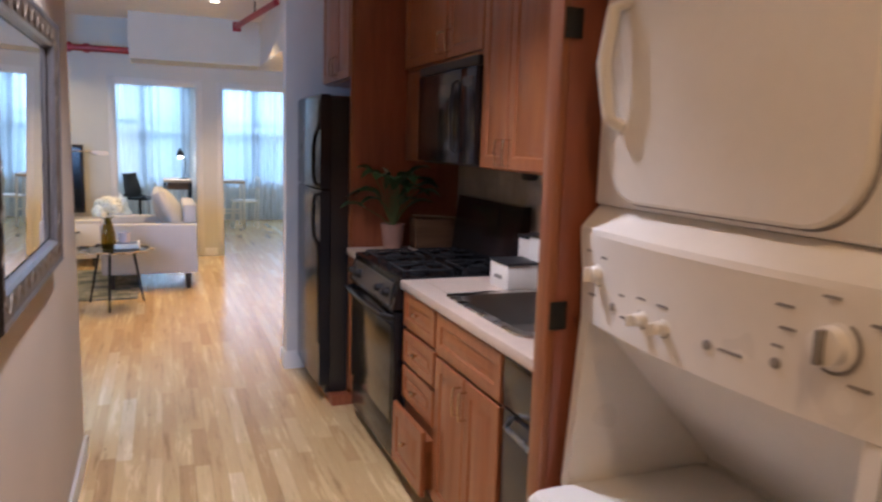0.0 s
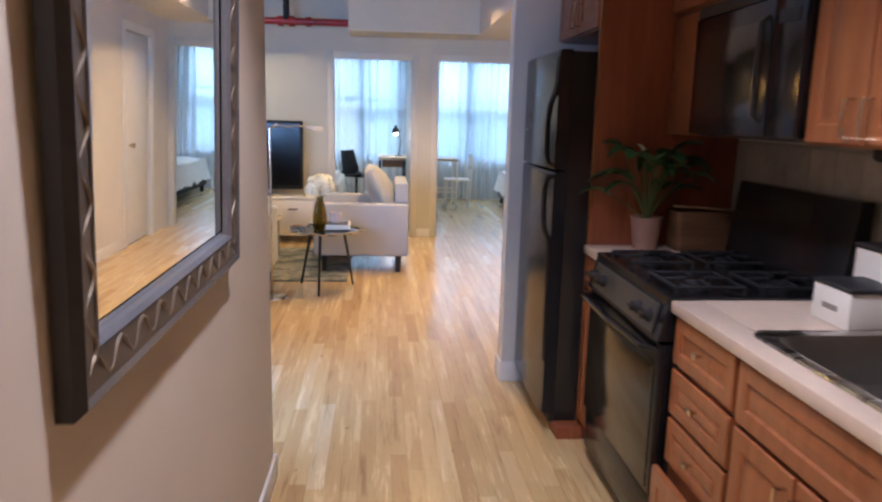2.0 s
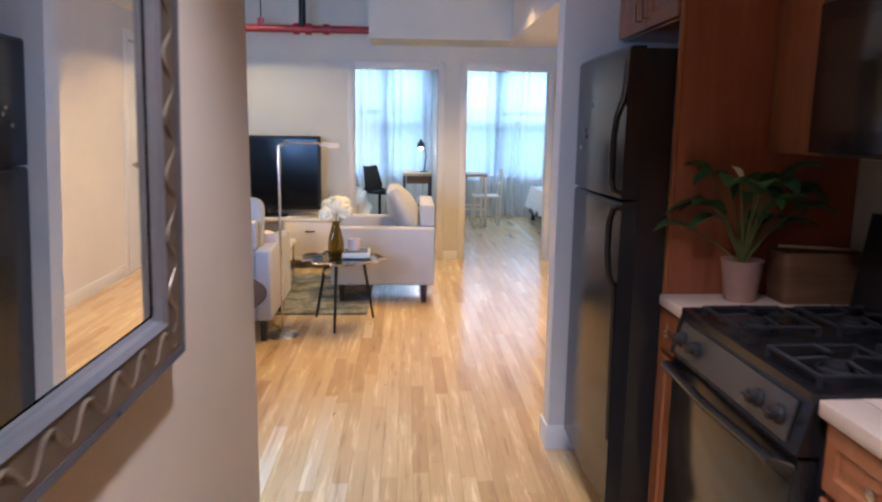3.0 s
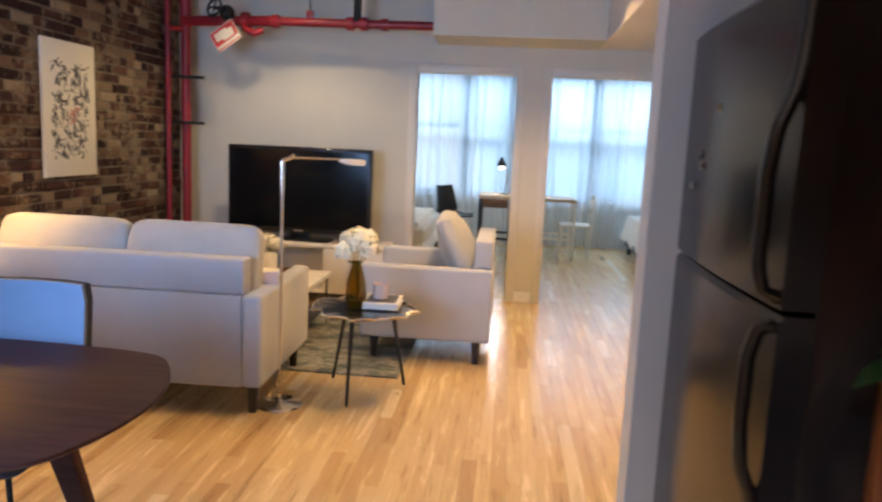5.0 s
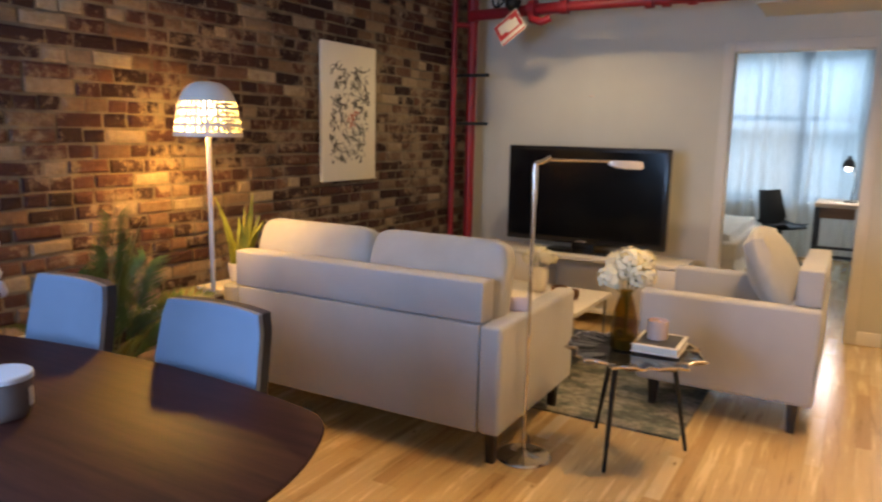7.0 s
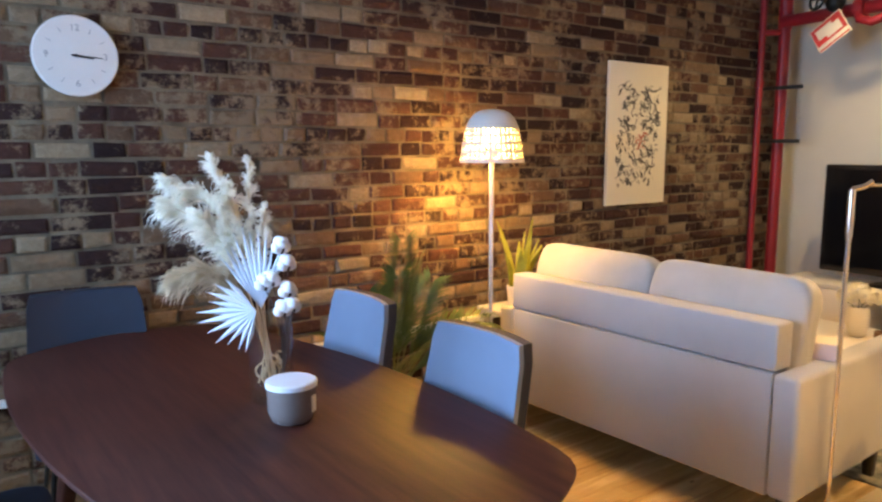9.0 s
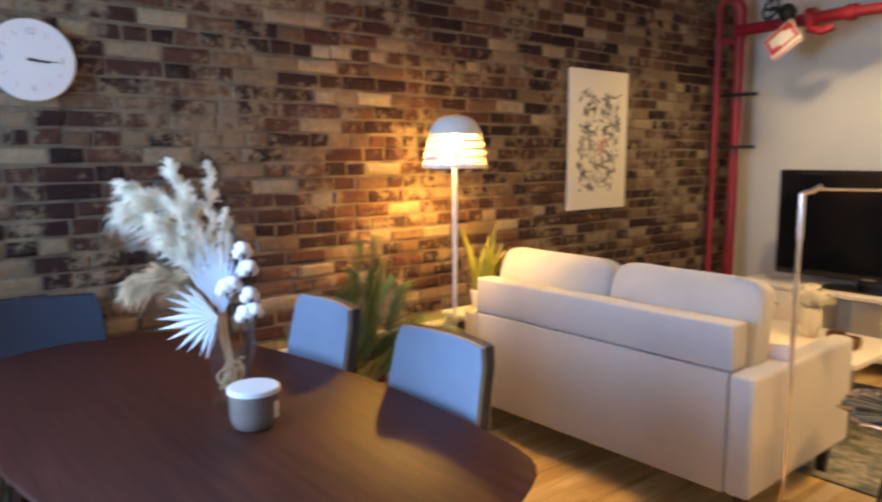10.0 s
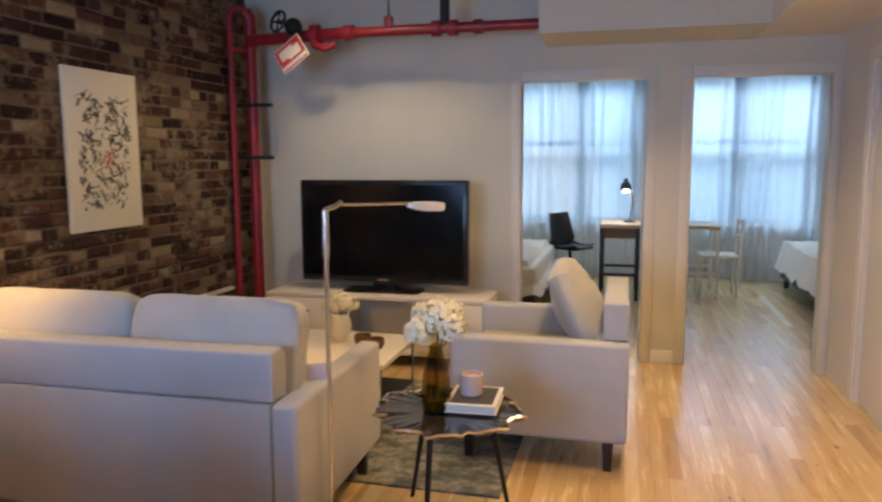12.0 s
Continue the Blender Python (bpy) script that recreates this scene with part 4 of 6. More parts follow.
part("flower", leaf_blade(B(), (-0.03, -0.02, 0.40), (-0.08, -0.03, 0.45), 0.02, 0.01), PETAL, pl, "pale cream flower")

# laundry closet: end panel, stacked washer and dryer
cp = thing("closet_panel", 1.80, 1.848, 0, "reddish cherry wood closet end panel with dark hinges", "panel")
part("board", box(B(), -0.40, 0.455, -0.018, 0.018, 0, CEIL - 0.002, 0.003), CHERRY_DARK, cp)
part("face_strip", box(B(), -0.42, -0.402, -0.022, 0.030, 0, CEIL - 0.002, 0.003), CHERRY, cp)
for z in (1.15, 1.75, 0.45, 2.35):
    h = part("hinge", box(B(), -0.415, -0.375, -0.026, -0.019, z - 0.03, z + 0.03, 0.002), IRON, cp, "dark iron hinge")
ld = thing("stacked_laundry", 1.78, 1.455, 0, "off-white stacked washer and dryer in a closet", "laundry machine")
lw = 0.345
part("washer_body", loft(B(), [rounded(-0.07, 0, 0.375, lw, 0.02, 0.02), rounded(-0.07, 0, 0.375, lw, 0.02, 0.765), rounded(-0.07, 0, 0.365, lw - 0.01, 0.02, 0.78)]), APPLIANCE, ld)
part("lid", loft(B(), [rounded(-0.222, 0, 0.225, lw - 0.034, 0.03, 0.7815), rounded(-0.222, 0, 0.228, lw - 0.031, 0.03, 0.79), rounded(-0.222, 0, 0.218, lw - 0.042, 0.03, 0.80)]), APPLIANCE, ld)
part("lid_grip", box(B(), -0.40, -0.37, -0.09, 0.09, 0.8005, 0.806, 0.002), GREY_PRINT, ld)
part("back_panel", loft(B(), [[(0.012, s, 0.7815), (0.30, s, 0.7815), (0.30, s, 1.15), (-0.29, s, 1.15), (-0.29, s, 1.13), (0.012, s, 0.805)] for s in (-lw + 0.03, lw - 0.03)]), APPLIANCE, ld)
for s in (-1, 1):
    a, b = sorted((s * (lw - 0.028), s * lw))
    part("side_cheek", loft(B(), [[(-0.36, s2, 0.782), (0.30, s2, 0.782), (0.30, s2, 1.15), (-0.335, s2, 1.15)] for s2 in (a, b)]), APPLIANCE, ld)
bow = [(lw * (k / 6 - 1), 0.032 * (1 - (k / 6 - 1) ** 2)) for k in range(13)]
cpn = part("control_panel", loft(B(), [[(-0.335 - b, s, 1.152), (0.30, s, 1.152), (0.30, s, 1.388), (-0.305, s, 1.388), (-0.345 - b * 0.9, s, 1.346), (-0.347 - b, s, 1.335), (-0.338 - b, s, 1.25)] for s, b in bow]), APPLIANCE, ld, angle=22)
part("dryer_body", box(B(), -0.318, 0.34, -lw, lw, 1.39, 2.02, 0.008, 3), APPLIANCE, ld)
FACE = Matrix(((0, 0, -1, 0), (1, 0, 0, 0), (0, 1, 0, 0), (0, 0, 0, 1)))
# Grey sheet behind the door edge paints the shade of its gap.
part("door_gap", transformed(loft(B(), [rounded(0, 0, 0.288, 0.284, 0.10, 0, 9), rounded(0, 0, 0.288, 0.284, 0.10, 0.0015, 9)]), Matrix.Translation((-0.318, 0.005, 1.682)) @ FACE), GREY_PRINT, ld, "thin grey sheet for the shaded gap round the door")
dd = part("dryer_door", transformed(loft(B(), [rounded(0, 0, 0.284, 0.28, 0.098, 0, 9), rounded(0, 0, 0.284, 0.28, 0.098, 0.010, 9), rounded(0, 0, 0.278, 0.274, 0.094, 0.015, 9)]), Matrix.Translation((-0.320, 0.005, 1.682)) @ FACE), APPLIANCE, ld, "off-white dryer door with soft corners")
part("handle", tube(B(), [(-0.334, 0.245, 1.545), (-0.36, 0.252, 1.56), (-0.374, 0.258, 1.66), (-0.362, 0.254, 1.76), (-0.334, 0.247, 1.775)], [0.013, 0.013, 0.014, 0.013, 0.013], 10), APPLIANCE, dd, "bowed off-white grip")


def panel_x(y, z):
    return -0.335 - 0.032 * (1 - (y / lw) ** 2) - (0.003 * (z - 1.152) / 0.098 if z < 1.25 else 0.003 + 0.009 * (z - 1.25) / 0.085)


def dial(y, z, r):
    k = lathe(B(), [(r * 1.25, 0), (r * 1.25, 0.004), (r, 0.006), (r * 0.92, 0.022), (r * 0.5, 0.025)], seg=22)
    m = Matrix.Translation((panel_x(y, z) + 0.002, y, z)) @ pose(0, 0, 0, 0, -90, 0)
    d = part("dial", transformed(k, m), APPLIANCE, cpn, "white rotary dial")
    part("grip", transformed(box(B(), -r * 0.85, r * 0.85, -r * 0.16, r * 0.16, 0.02, 0.036, 0.002), m), GREY_PRINT if r > 0.02 else APPLIANCE, d)
    part("dial_ring", transformed(loft(B(), [ring(0, 0, 0.0005, r * 1.45, 24), ring(0, 0, 0.002, r * 1.45, 24), ring(0, 0, 0.002, r * 1.3, 24)], cap1=False), m), GREY_PRINT, d)


for y, z, r, _ in ((0.265, 1.258, 0.017, 0.013), (0.10, 1.207, 0.012, 0.029), (0.04, 1.207, 0.012, 0.032), (-0.272, 1.262, 0.027, 0.012)):
    dial(y, z, r)
for y, z, b in ((0.20, 1.207, 0.021), (-0.065, 1.207, 0.031), (-0.19, 1.215, 0.022)):
    part("button", transformed(lathe(B(), [(0.008, 0), (0.008, 0.004), (0.004, 0.005)], seg=12), Matrix.Translation((panel_x(y, z) + 0.001, y, z)) @ pose(0, 0, 0, 0, -90, 0)), GREY_PRINT, cpn)
for y, z, w, b in ((0.30, 1.30, 0.02, 0.009), (0.235, 1.295, 0.02, 0.018), (0.17, 1.235, 0.016, 0.024), (0.285, 1.212, 0.03, 0.01), (0.105, 1.243, 0.026, 0.029), (0.045, 1.243, 0.026, 0.0315), (0.165, 1.195, 0.014, 0.0245), (-0.11, 1.207, 0.045, 0.029), (-0.19, 1.24, 0.018, 0.022), (-0.20, 1.30, 0.03, 0.021), (-0.265, 1.325, 0.028, 0.0135), (-0.325, 1.30, 0.028, 0.004), (-0.205, 1.268, 0.026, 0.0205), (-0.30, 1.215, 0.045, 0.008)):
    part("print", box(B(), panel_x(y, z) - 0.0012, panel_x(y, z) + 0.005, y - w / 2, y + w / 2, z - 0.0022, z + 0.0022), GREY_PRINT, cpn)

# hallway mirror
mr = thing("wall_mirror", HALL_X, 2.80, 1.457, "large mirror in a dark carved frame on the hall wall", "mirror")
mr.matrix_basis = pose(HALL_X + 0.011, 2.80, 1.457, 0, 1.4, 0)
MH, MZ = 0.53, 0.405


def frame_ring(w0, w1, d0, d1):
    """One moulding of the frame between two insets, standing off the wall by d0 and d1."""
    def rect(i, d):
        return [(d, -MH + i, -MZ + i), (d, MH - i, -MZ + i), (d, MH - i, MZ - i), (d, -MH + i, MZ - i)]
    return loft(B(), [rect(w0, 0.001), rect(w0, d0), rect(w1, d1), rect(w1, 0.001)], cap0=False, cap1=False)


part("outer_moulding", frame_ring(0, 0.013, 0.024, 0.038), FRAME_DARK, mr)
part("moulding_edge", frame_ring(0.0132, 0.024, 0.038, 0.034), FRAME_GREY, mr, "grey moulding edge")
part("band", frame_ring(0.0245, 0.079, 0.033, 0.026), FRAME_BAND, mr, "bronze band with wavy carving")
part("inner_lip", frame_ring(0.0795, 0.088, 0.030, 0.022), FRAME_SILVER, mr, "silvery inner lip")
bm = B()
for z in (-MZ + 0.052, MZ - 0.052):
    tube(bm, [(0.0295, -MH + 0.04 + k * 0.0098, z + 0.019 * math.sin(k * 0.62)) for k in range(101)], 0.0034, 5)
for y in (-MH + 0.052, MH - 0.052):
    tube(bm, [(0.0295, y + 0.019 * math.sin(k * 0.62), -MZ + 0.06 + k * 0.0098) for k in range(71)], 0.0034, 5)
part("wave_carving", bm, FRAME_WAVE, mr)
part("glass", box(B(), 0.002, 0.009, -MH + 0.084, MH - 0.084, -MZ + 0.084, MZ - 0.084), MIRROR, mr, "clear silvered glass", smooth=False)
bv = 0.012
bm = loft(B(), [[(0.0095, -MH + 0.088 + i, -MZ + 0.088 + i), (0.0095, MH - 0.088 - i, -MZ + 0.088 + i), (0.0095, MH - 0.088 - i, MZ - 0.088 - i), (0.0095, -MH + 0.088 + i, MZ - 0.088 - i)] if i == 0 else [(0.0115, -MH + 0.088 + i, -MZ + 0.088 + i), (0.0115, MH - 0.088 - i, -MZ + 0.088 + i), (0.0115, MH - 0.088 - i, MZ - 0.088 - i), (0.0115, -MH + 0.088 + i, MZ - 0.088 - i)] for i in (0, bv)], cap0=False, cap1=False)
part("bevel", bm, MIRROR, mr, smooth=False)


# ---- living room: sofas ----
def seat_leg(parent, x, y, h=0.15):
    part("leg", loft(B(), [rounded(x, y, 0.028, 0.028, 0.008, h + 0.005, 2), rounded(x, y, 0.02, 0.02, 0.006, 0.0, 2)]), LEG_DARK, parent, "dark wooden leg")


def sofa(x, y, rz, width, depth, seats, label, category, seed, seat_mat):
    """A track-arm sofa. Its own back is towards -y, its middle at the origin, on the floor."""
    s = thing("sofa" if seats > 1 else "armchair", x, y, 0, label, category, rz=rz)
    w, d = width / 2, depth / 2
    arm, inset = 0.105, 0.095 if seats > 1 else 0.065
    part("base", box(B(), -w + arm, w - arm, -d + 0.03, d - 0.02, 0.16, 0.36, 0.015, 3), LINEN, s)
    for k in (-1, 1):
        a, b = sorted((k * (w - arm + 0.001), k * w))
        part("arm", box(B(), a, b, -d, d, 0.16, 0.65, 0.022, 4), LINEN, s)
    part("back", box(B(), -w + arm + 0.002, w - arm - 0.002, -d + 0.004, -d + 0.15, 0.16, 0.648, 0.008, 3), LINEN, s)
    rail = box(B(), -w + inset, w - inset, -d + 0.006, -d + 0.125, 0.653, 0.835, 0.012, 3)
    part("back_rail", rail, LINEN, s, "padded linen top rail")
    cw = (width - 2 * arm) / seats
    for i in range(seats):
        cx = -w + arm + cw * (i + 0.5) if seats == 1 else (2 * i - 1) * 0.364
        seat = part("seat_cushion", pillow(B(), cw / 2 - 0.004, d - 0.12, 0.06, 0.03, Matrix.Translation((-w + arm + cw * (i + 0.5), 0.10, 0.43)), 7, 0.12), seat_mat, s)
        if seats > 1:
            place = Matrix.Translation((cx, -d + 0.235, 0.745)) @ pose(0, 0, 0, 78, 0, 0)
            part("back_cushion", pillow(B(), 0.362, 0.238, 0.075, 0.045, place, 15, 0, 8), LINEN_CUSHION, s)
        else:
            place = Matrix.Translation((cx, -d + 0.265, 0.745)) @ pose(0, 0, 0, 64, 0, 0)
            part("back_cushion", pillow(B(), 0.33, 0.235, 0.06, 0.055, place, 11, 0.42), LINEN_CUSHION, s)
    for k in (-1, 1):
        for q in (-1, 1):
            seat_leg(s, k * (w - 0.07), q * (d - 0.09))
    return s


sofa(-1.016, 7.255, 1.2, 1.616, 0.96, 2, "cream linen two-seat sofa on dark wooden legs", "sofa", 1, LINEN_DARK)
sofa(0.515, 8.40, 90, 0.94, 0.87, 1, "cream linen armchair with a plump back cushion", "armchair", 2, LINEN_DARK)

# rug
bm = B()
nx, ny = 26, 30
rx0, rx1, ry0, ry1 = -1.55, 0.40, 7.575, 9.15
bm2 = loft(bm, [[(rx0 + (rx1 - rx0) * i / nx, ry0 + (ry1 - ry0) * j / ny, 0.011 + 0.001 * noise.noise(Vector((i * 0.7, j * 0.7, 0)))) for i in range(nx + 1)] for j in range(ny + 1)], closed=False)
box(bm2, rx0, rx1, ry0, ry1, 0.0006, 0.0085)
rug = solid("rug", bm2, RUG, "faded grey-green patterned rug under the tables", "rug")


def rug_look():
    m, tree, bsdf = base_nodes("distressed_rug_pattern")
    a = noise_node(tree, 3.2, 5, (1, 1.6, 1), 0.7)
    b = noise_node(tree, 26, 4, (1, 1, 1), 0.7)
    c1 = ramp_node(tree, a, [(0.30, (0.05, 0.068, 0.072)), (0.45, (0.14, 0.16, 0.145)), (0.56, (0.36, 0.35, 0.30)), (0.70, (0.17, 0.18, 0.14))])
    c2 = ramp_node(tree, b, [(0.35, (0.45, 0.45, 0.45)), (0.65, (1.1, 1.1, 1.1))])
    link(tree, mix_node(tree, "MULTIPLY", 0.8, c1, c2), bsdf.inputs["Base Color"])
    bsdf.inputs["Roughness"].default_value = 0.95
    bump_node(tree, bsdf, noise_node(tree, 260, 3), 0.6, 0.003)
    return m


rug.data.materials[0] = rug_look()

# side table with a wavy tray top
st = thing("side_table", 0.24, 7.265, 0, "round side table with a wavy polished dark tray top", "side table")
SEG = 180
rnd = random.Random(3)
ph = [rnd.uniform(0, 6.28) for _ in range(4)]


def wavy(scale, z):
    pts = []
    for i in range(SEG):
        a = i * math.tau / SEG
        r = 0.292 * (1 + 0.05 * math.sin(9 * a + ph[0]) + 0.035 * math.sin(17 * a + ph[1]) + 0.03 * math.sin(4 * a + ph[2]) + 0.022 * math.sin(29 * a + ph[3])) * scale
        pts.append((r * math.cos(a), r * math.sin(a), z + (0.006 * math.sin(11 * a + ph[3]) if scale > 0.97 else 0)))
    return pts


part("tabletop", loft(B(), [wavy(0.86, 0.502), wavy(0.965, 0.506), wavy(0.985, 0.516), wavy(0.95, 0.514), wavy(0.5, 0.513), wavy(0.05, 0.513)]), TRAY, st)
part("rim", loft(B(), [wavy(0.986, 0.511), wavy(1.0, 0.513), wavy(1.002, 0.522), wavy(0.985, 0.524), wavy(0.975, 0.517)], cap0=False, cap1=False), CHROME, st, "bright torn-looking metal rim")
for fx, fy, tx, ty in ((-0.23, 0.245, -0.13, 0.15), (0.215, 0.22, 0.14, 0.13), (-0.045, -0.205, -0.03, -0.17)):
    part("leg", bar(B(), (fx, fy, 0), (tx, ty, 0.503), 0.009, 0.013, 10), IRON, st, "slim dark metal leg")


# flowers
def hydrangea(bm, cx, cy, cz, r, n, seed):
    rr = random.Random(seed)
    for _ in range(n):
        u, a = rr.uniform(-0.55, 1), rr.uniform(0, math.tau)
        s = math.sqrt(max(0, 1 - u * u))
        nrm = Vector((s * math.cos(a), s * math.sin(a), u))
        p = Vector((cx, cy, cz)) + nrm * r * rr.uniform(0.86, 1.06)
        t1 = nrm.orthogonal().normalized()
        t1.rotate(Matrix.Rotation(rr.uniform(0, 6.28), 3, nrm))
        t2 = nrm.cross(t1)
        q = r * rr.uniform(0.17, 0.24)
        for k in range(4):
            d = t1 * math.cos(k * 1.571) + t2 * math.sin(k * 1.571)
            e = t1 * math.cos(k * 1.571 + 1.571) + t2 * math.sin(k * 1.571 + 1.571)
            v = [bm.verts.new(c) for c in (p, p + (d - e) * q * 0.42 + nrm * q * 0.15, p + d * q + nrm * q * 0.05, p + (d + e) * q * 0.42 + nrm * q * 0.15)]
            bm.faces.new(v)
    return bm


vz = 0.516
vase = thing("vase", 0.195, 7.24, vz, "ribbed olive glass vase on the side table", "vase")
prof = [(0.050, 0.0), (0.055, 0.01), (0.060, 0.07), (0.054, 0.15), (0.036, 0.22), (0.025, 0.255), (0.028, 0.272)]
rings = []
for r, z in prof + [(r - 0.004, z) for r, z in prof[::-1][:-1]]:
    rings.append([((r * (1 + 0.035 * math.cos(12 * i * math.tau / 48))) * math.cos(i * math.tau / 48), (r * (1 + 0.035 * math.cos(12 * i * math.tau / 48))) * math.sin(i * math.tau / 48), z) for i in range(48)])
part("body", loft(B(), rings), AMBER, vase)
# Dark core inside the vase puts the water's shade into colour.
part("glass_foot", lathe(B(), [(0.044, 0.006), (0.044, 0.05), (0.03, 0.055)], seg=24), material("olive_shade_core", (0.10, 0.085, 0.04), 0.2, bump=0), vase, "dark olive core for the shaded water in the vase")
bunch = thing("flower_bunch", 0.20, 7.24, vz + 0.02, "creamy white hydrangea blooms in the olive vase", "flowers")
for i, (dx, dy, dz, r) in enumerate(((0.0, 0.0, 0.365, 0.078), (-0.065, -0.03, 0.305, 0.064), (0.065, -0.02, 0.325, 0.060), (-0.01, 0.055, 0.33, 0.060), (-0.06, 0.02, 0.365, 0.052), (0.05, 0.03, 0.375, 0.056))):
    part("bloom", hydrangea(B(), dx, dy, dz, r, 150, 40 + i), PETAL, bunch)
    part("stalk", tube(B(), [(0, 0, 0.0), (dx * 0.1, dy * 0.1, 0.22), (dx * 0.8, dy * 0.8, dz - r * 0.7)], 0.003, 6), STEM, bunch)
bk = thing("book", 0.335, 7.335, vz + 0.008, "thick white book with a dark photo cover on the side table", "book", rz=2)
part("pages", box(B(), -0.098, 0.098, -0.122, 0.122, 0.003, 0.030, 0.001), PAPER, bk)
part("cover", box(B(), -0.102, 0.104, -0.126, 0.126, 0.0305, 0.0345, 0.001), WHITE_LACQUER, bk)
part("back_cover", box(B(), -0.102, 0.104, -0.126, 0.126, -0.001, 0.0025, 0.001), WHITE_LACQUER, bk)
part("picture", box(B(), -0.085, 0.085, -0.105, 0.105, 0.0346, 0.0355), material("dark_cover_photo", (0.05, 0.05, 0.05), 0.35, var=0.6, scale=14, bump=0), bk, "dark cover photograph")
cj = thing("candle", 0.318, 7.345, vz + 0.0445, "blush glass candle jar on the book", "candle")
part("jar", lathe(B(), [(0.043, 0), (0.046, 0.004), (0.046, 0.085), (0.042, 0.085), (0.042, 0.07)], seg=28), PINK_GLASS, cj)
part("wax", lathe(B(), [(0.0415, 0.062), (0.0415, 0.068), (0.01, 0.069)], seg=24), PETAL, cj)

# reading lamp
rl = thing("reading_lamp", -0.165, 7.005, 0, "slim nickel reading lamp with a flat swing head", "floor lamp")
part("base", lathe(B(), [(0.125, 0), (0.128, 0.006), (0.12, 0.014), (0.03, 0.02), (0.012, 0.032)], seg=36), CHROME, rl)
part("foot_pole", bar(B(), (0, 0, 0.03), (0, 0, 1.22), 0.0085, seg=12), CHROME, rl)
part("sleeve", bar(B(), (0, 0, 1.16), (0, 0, 1.335), 0.0125, seg=12), CHROME, rl)
part("joint", tube(B(), [(0, 0, 1.335), (0.03, 0.02, 1.345), (0.055, 0.035, 1.365)], 0.010, 10), CHROME, rl)
part("swing_arm", bar(B(), (0.05, 0.035, 1.352), (0.27, 0.24, 1.348), 0.006), CHROME, rl)
hd = B()
dirv = Vector((0.34, 0.315, -0.012)).normalized()
sd = Vector((-dirv.y, dirv.x, 0))
o = Vector((0.25, 0.225, 1.347))
rings = []
for t, w, h in ((0, 0.012, 0.007), (0.025, 0.034, 0.012), (0.055, 0.042, 0.017), (0.135, 0.042, 0.017), (0.148, 0.038, 0.010)):
    c = o + dirv * t + Vector((0, 0, -h * 0.6))
    rings.append([c - sd * w + Vector((0, 0, -h)), c + sd * w + Vector((0, 0, -h)), c + sd * w * 0.85 + Vector((0, 0, h)), c - sd * w * 0.85 + Vector((0, 0, h))])
part("head", loft(hd, rings), material("pale_lamp_head", (0.62, 0.60, 0.57), 0.35, 0.3, var=0.05, bump=0), rl, "flat pale lamp head")
part("cable", tube(B(), [(-0.02, 0.10, 0.006), (-0.06, 0.2, 0.004), (-0.12, 0.28, 0.004)], 0.003, 6), BLACK_MATT, rl)

# coffee table
cf = thing("coffee_table", -0.74, 8.42, 0.012, "low white coffee table on slim metal legs", "coffee table")
part("tabletop", box(B(), -0.43, 0.42, -0.34, 0.34, 0.385, 0.415, 0.004), WHITE_LACQUER, cf)
for sx in (-0.40, 0.39):
    for sy in (-0.31, 0.31):
        part("leg", bar(B(), (sx, sy, 0), (sx, sy, 0.386), 0.010), CHROME, cf)
part("shelf", box(B(), -0.40, 0.39, -0.31, 0.31, 0.12, 0.135, 0.003), BLACK_MATT, cf, "dark lower shelf")
v2 = thing("vase", -0.735, 8.50, 0.428, "white vase on the coffee table", "vase")
part("body", lathe(B(), [(0.035, 0), (0.045, 0.01), (0.062, 0.08), (0.06, 0.15), (0.052, 0.17), (0.046, 0.17), (0.05, 0.14)], seg=28), WHITE_LACQUER, v2)
b2 = thing("flower_bunch", -0.735, 8.50, 0.53, "pale yellow-white blooms in the white vase", "flowers")
for i, (dx, dy, dz, r) in enumerate(((0, 0, 0.15, 0.06), (-0.06, -0.01, 0.12, 0.055), (0.06, 0.01, 0.125, 0.055), (0.01, 0.05, 0.12, 0.05))):
    part("bloom", hydrangea(B(), dx, dy, dz, r, 110, 70 + i), PETAL, b2)
    part("stalk", tube(B(), [(0, 0, 0), (dx * 0.5, dy * 0.5, 0.07), (dx, dy, dz - r * 0.6)], 0.003, 6), STEM, b2)
for x, y in ((-0.56, 8.42), (-0.46, 8.36)):
    k = thing("wooden_bowl", x, y, 0.428, "small brown wooden bowl on the coffee table", "bowl", "wooden bowls")
    part("body", lathe(B(), [(0.02, 0), (0.04, 0.012), (0.052, 0.04), (0.05, 0.07), (0.044, 0.07), (0.04, 0.03), (0.01, 0.02)], seg=24), CRATE, k)
tb = thing("tissue_box", -0.29, 7.17, 0.652, "white and lilac box lying on the sofa arm", "box", rz=25)
part("body", box(B(), -0.045, 0.045, -0.075, 0.075, 0, 0.065, 0.004), material("lilac_card", (0.66, 0.58, 0.64), 0.6, var=0.05, bump=0), tb)
part("top_panel", box(B(), -0.04, 0.04, -0.07, 0.07, 0.0655, 0.067), PAPER, tb)

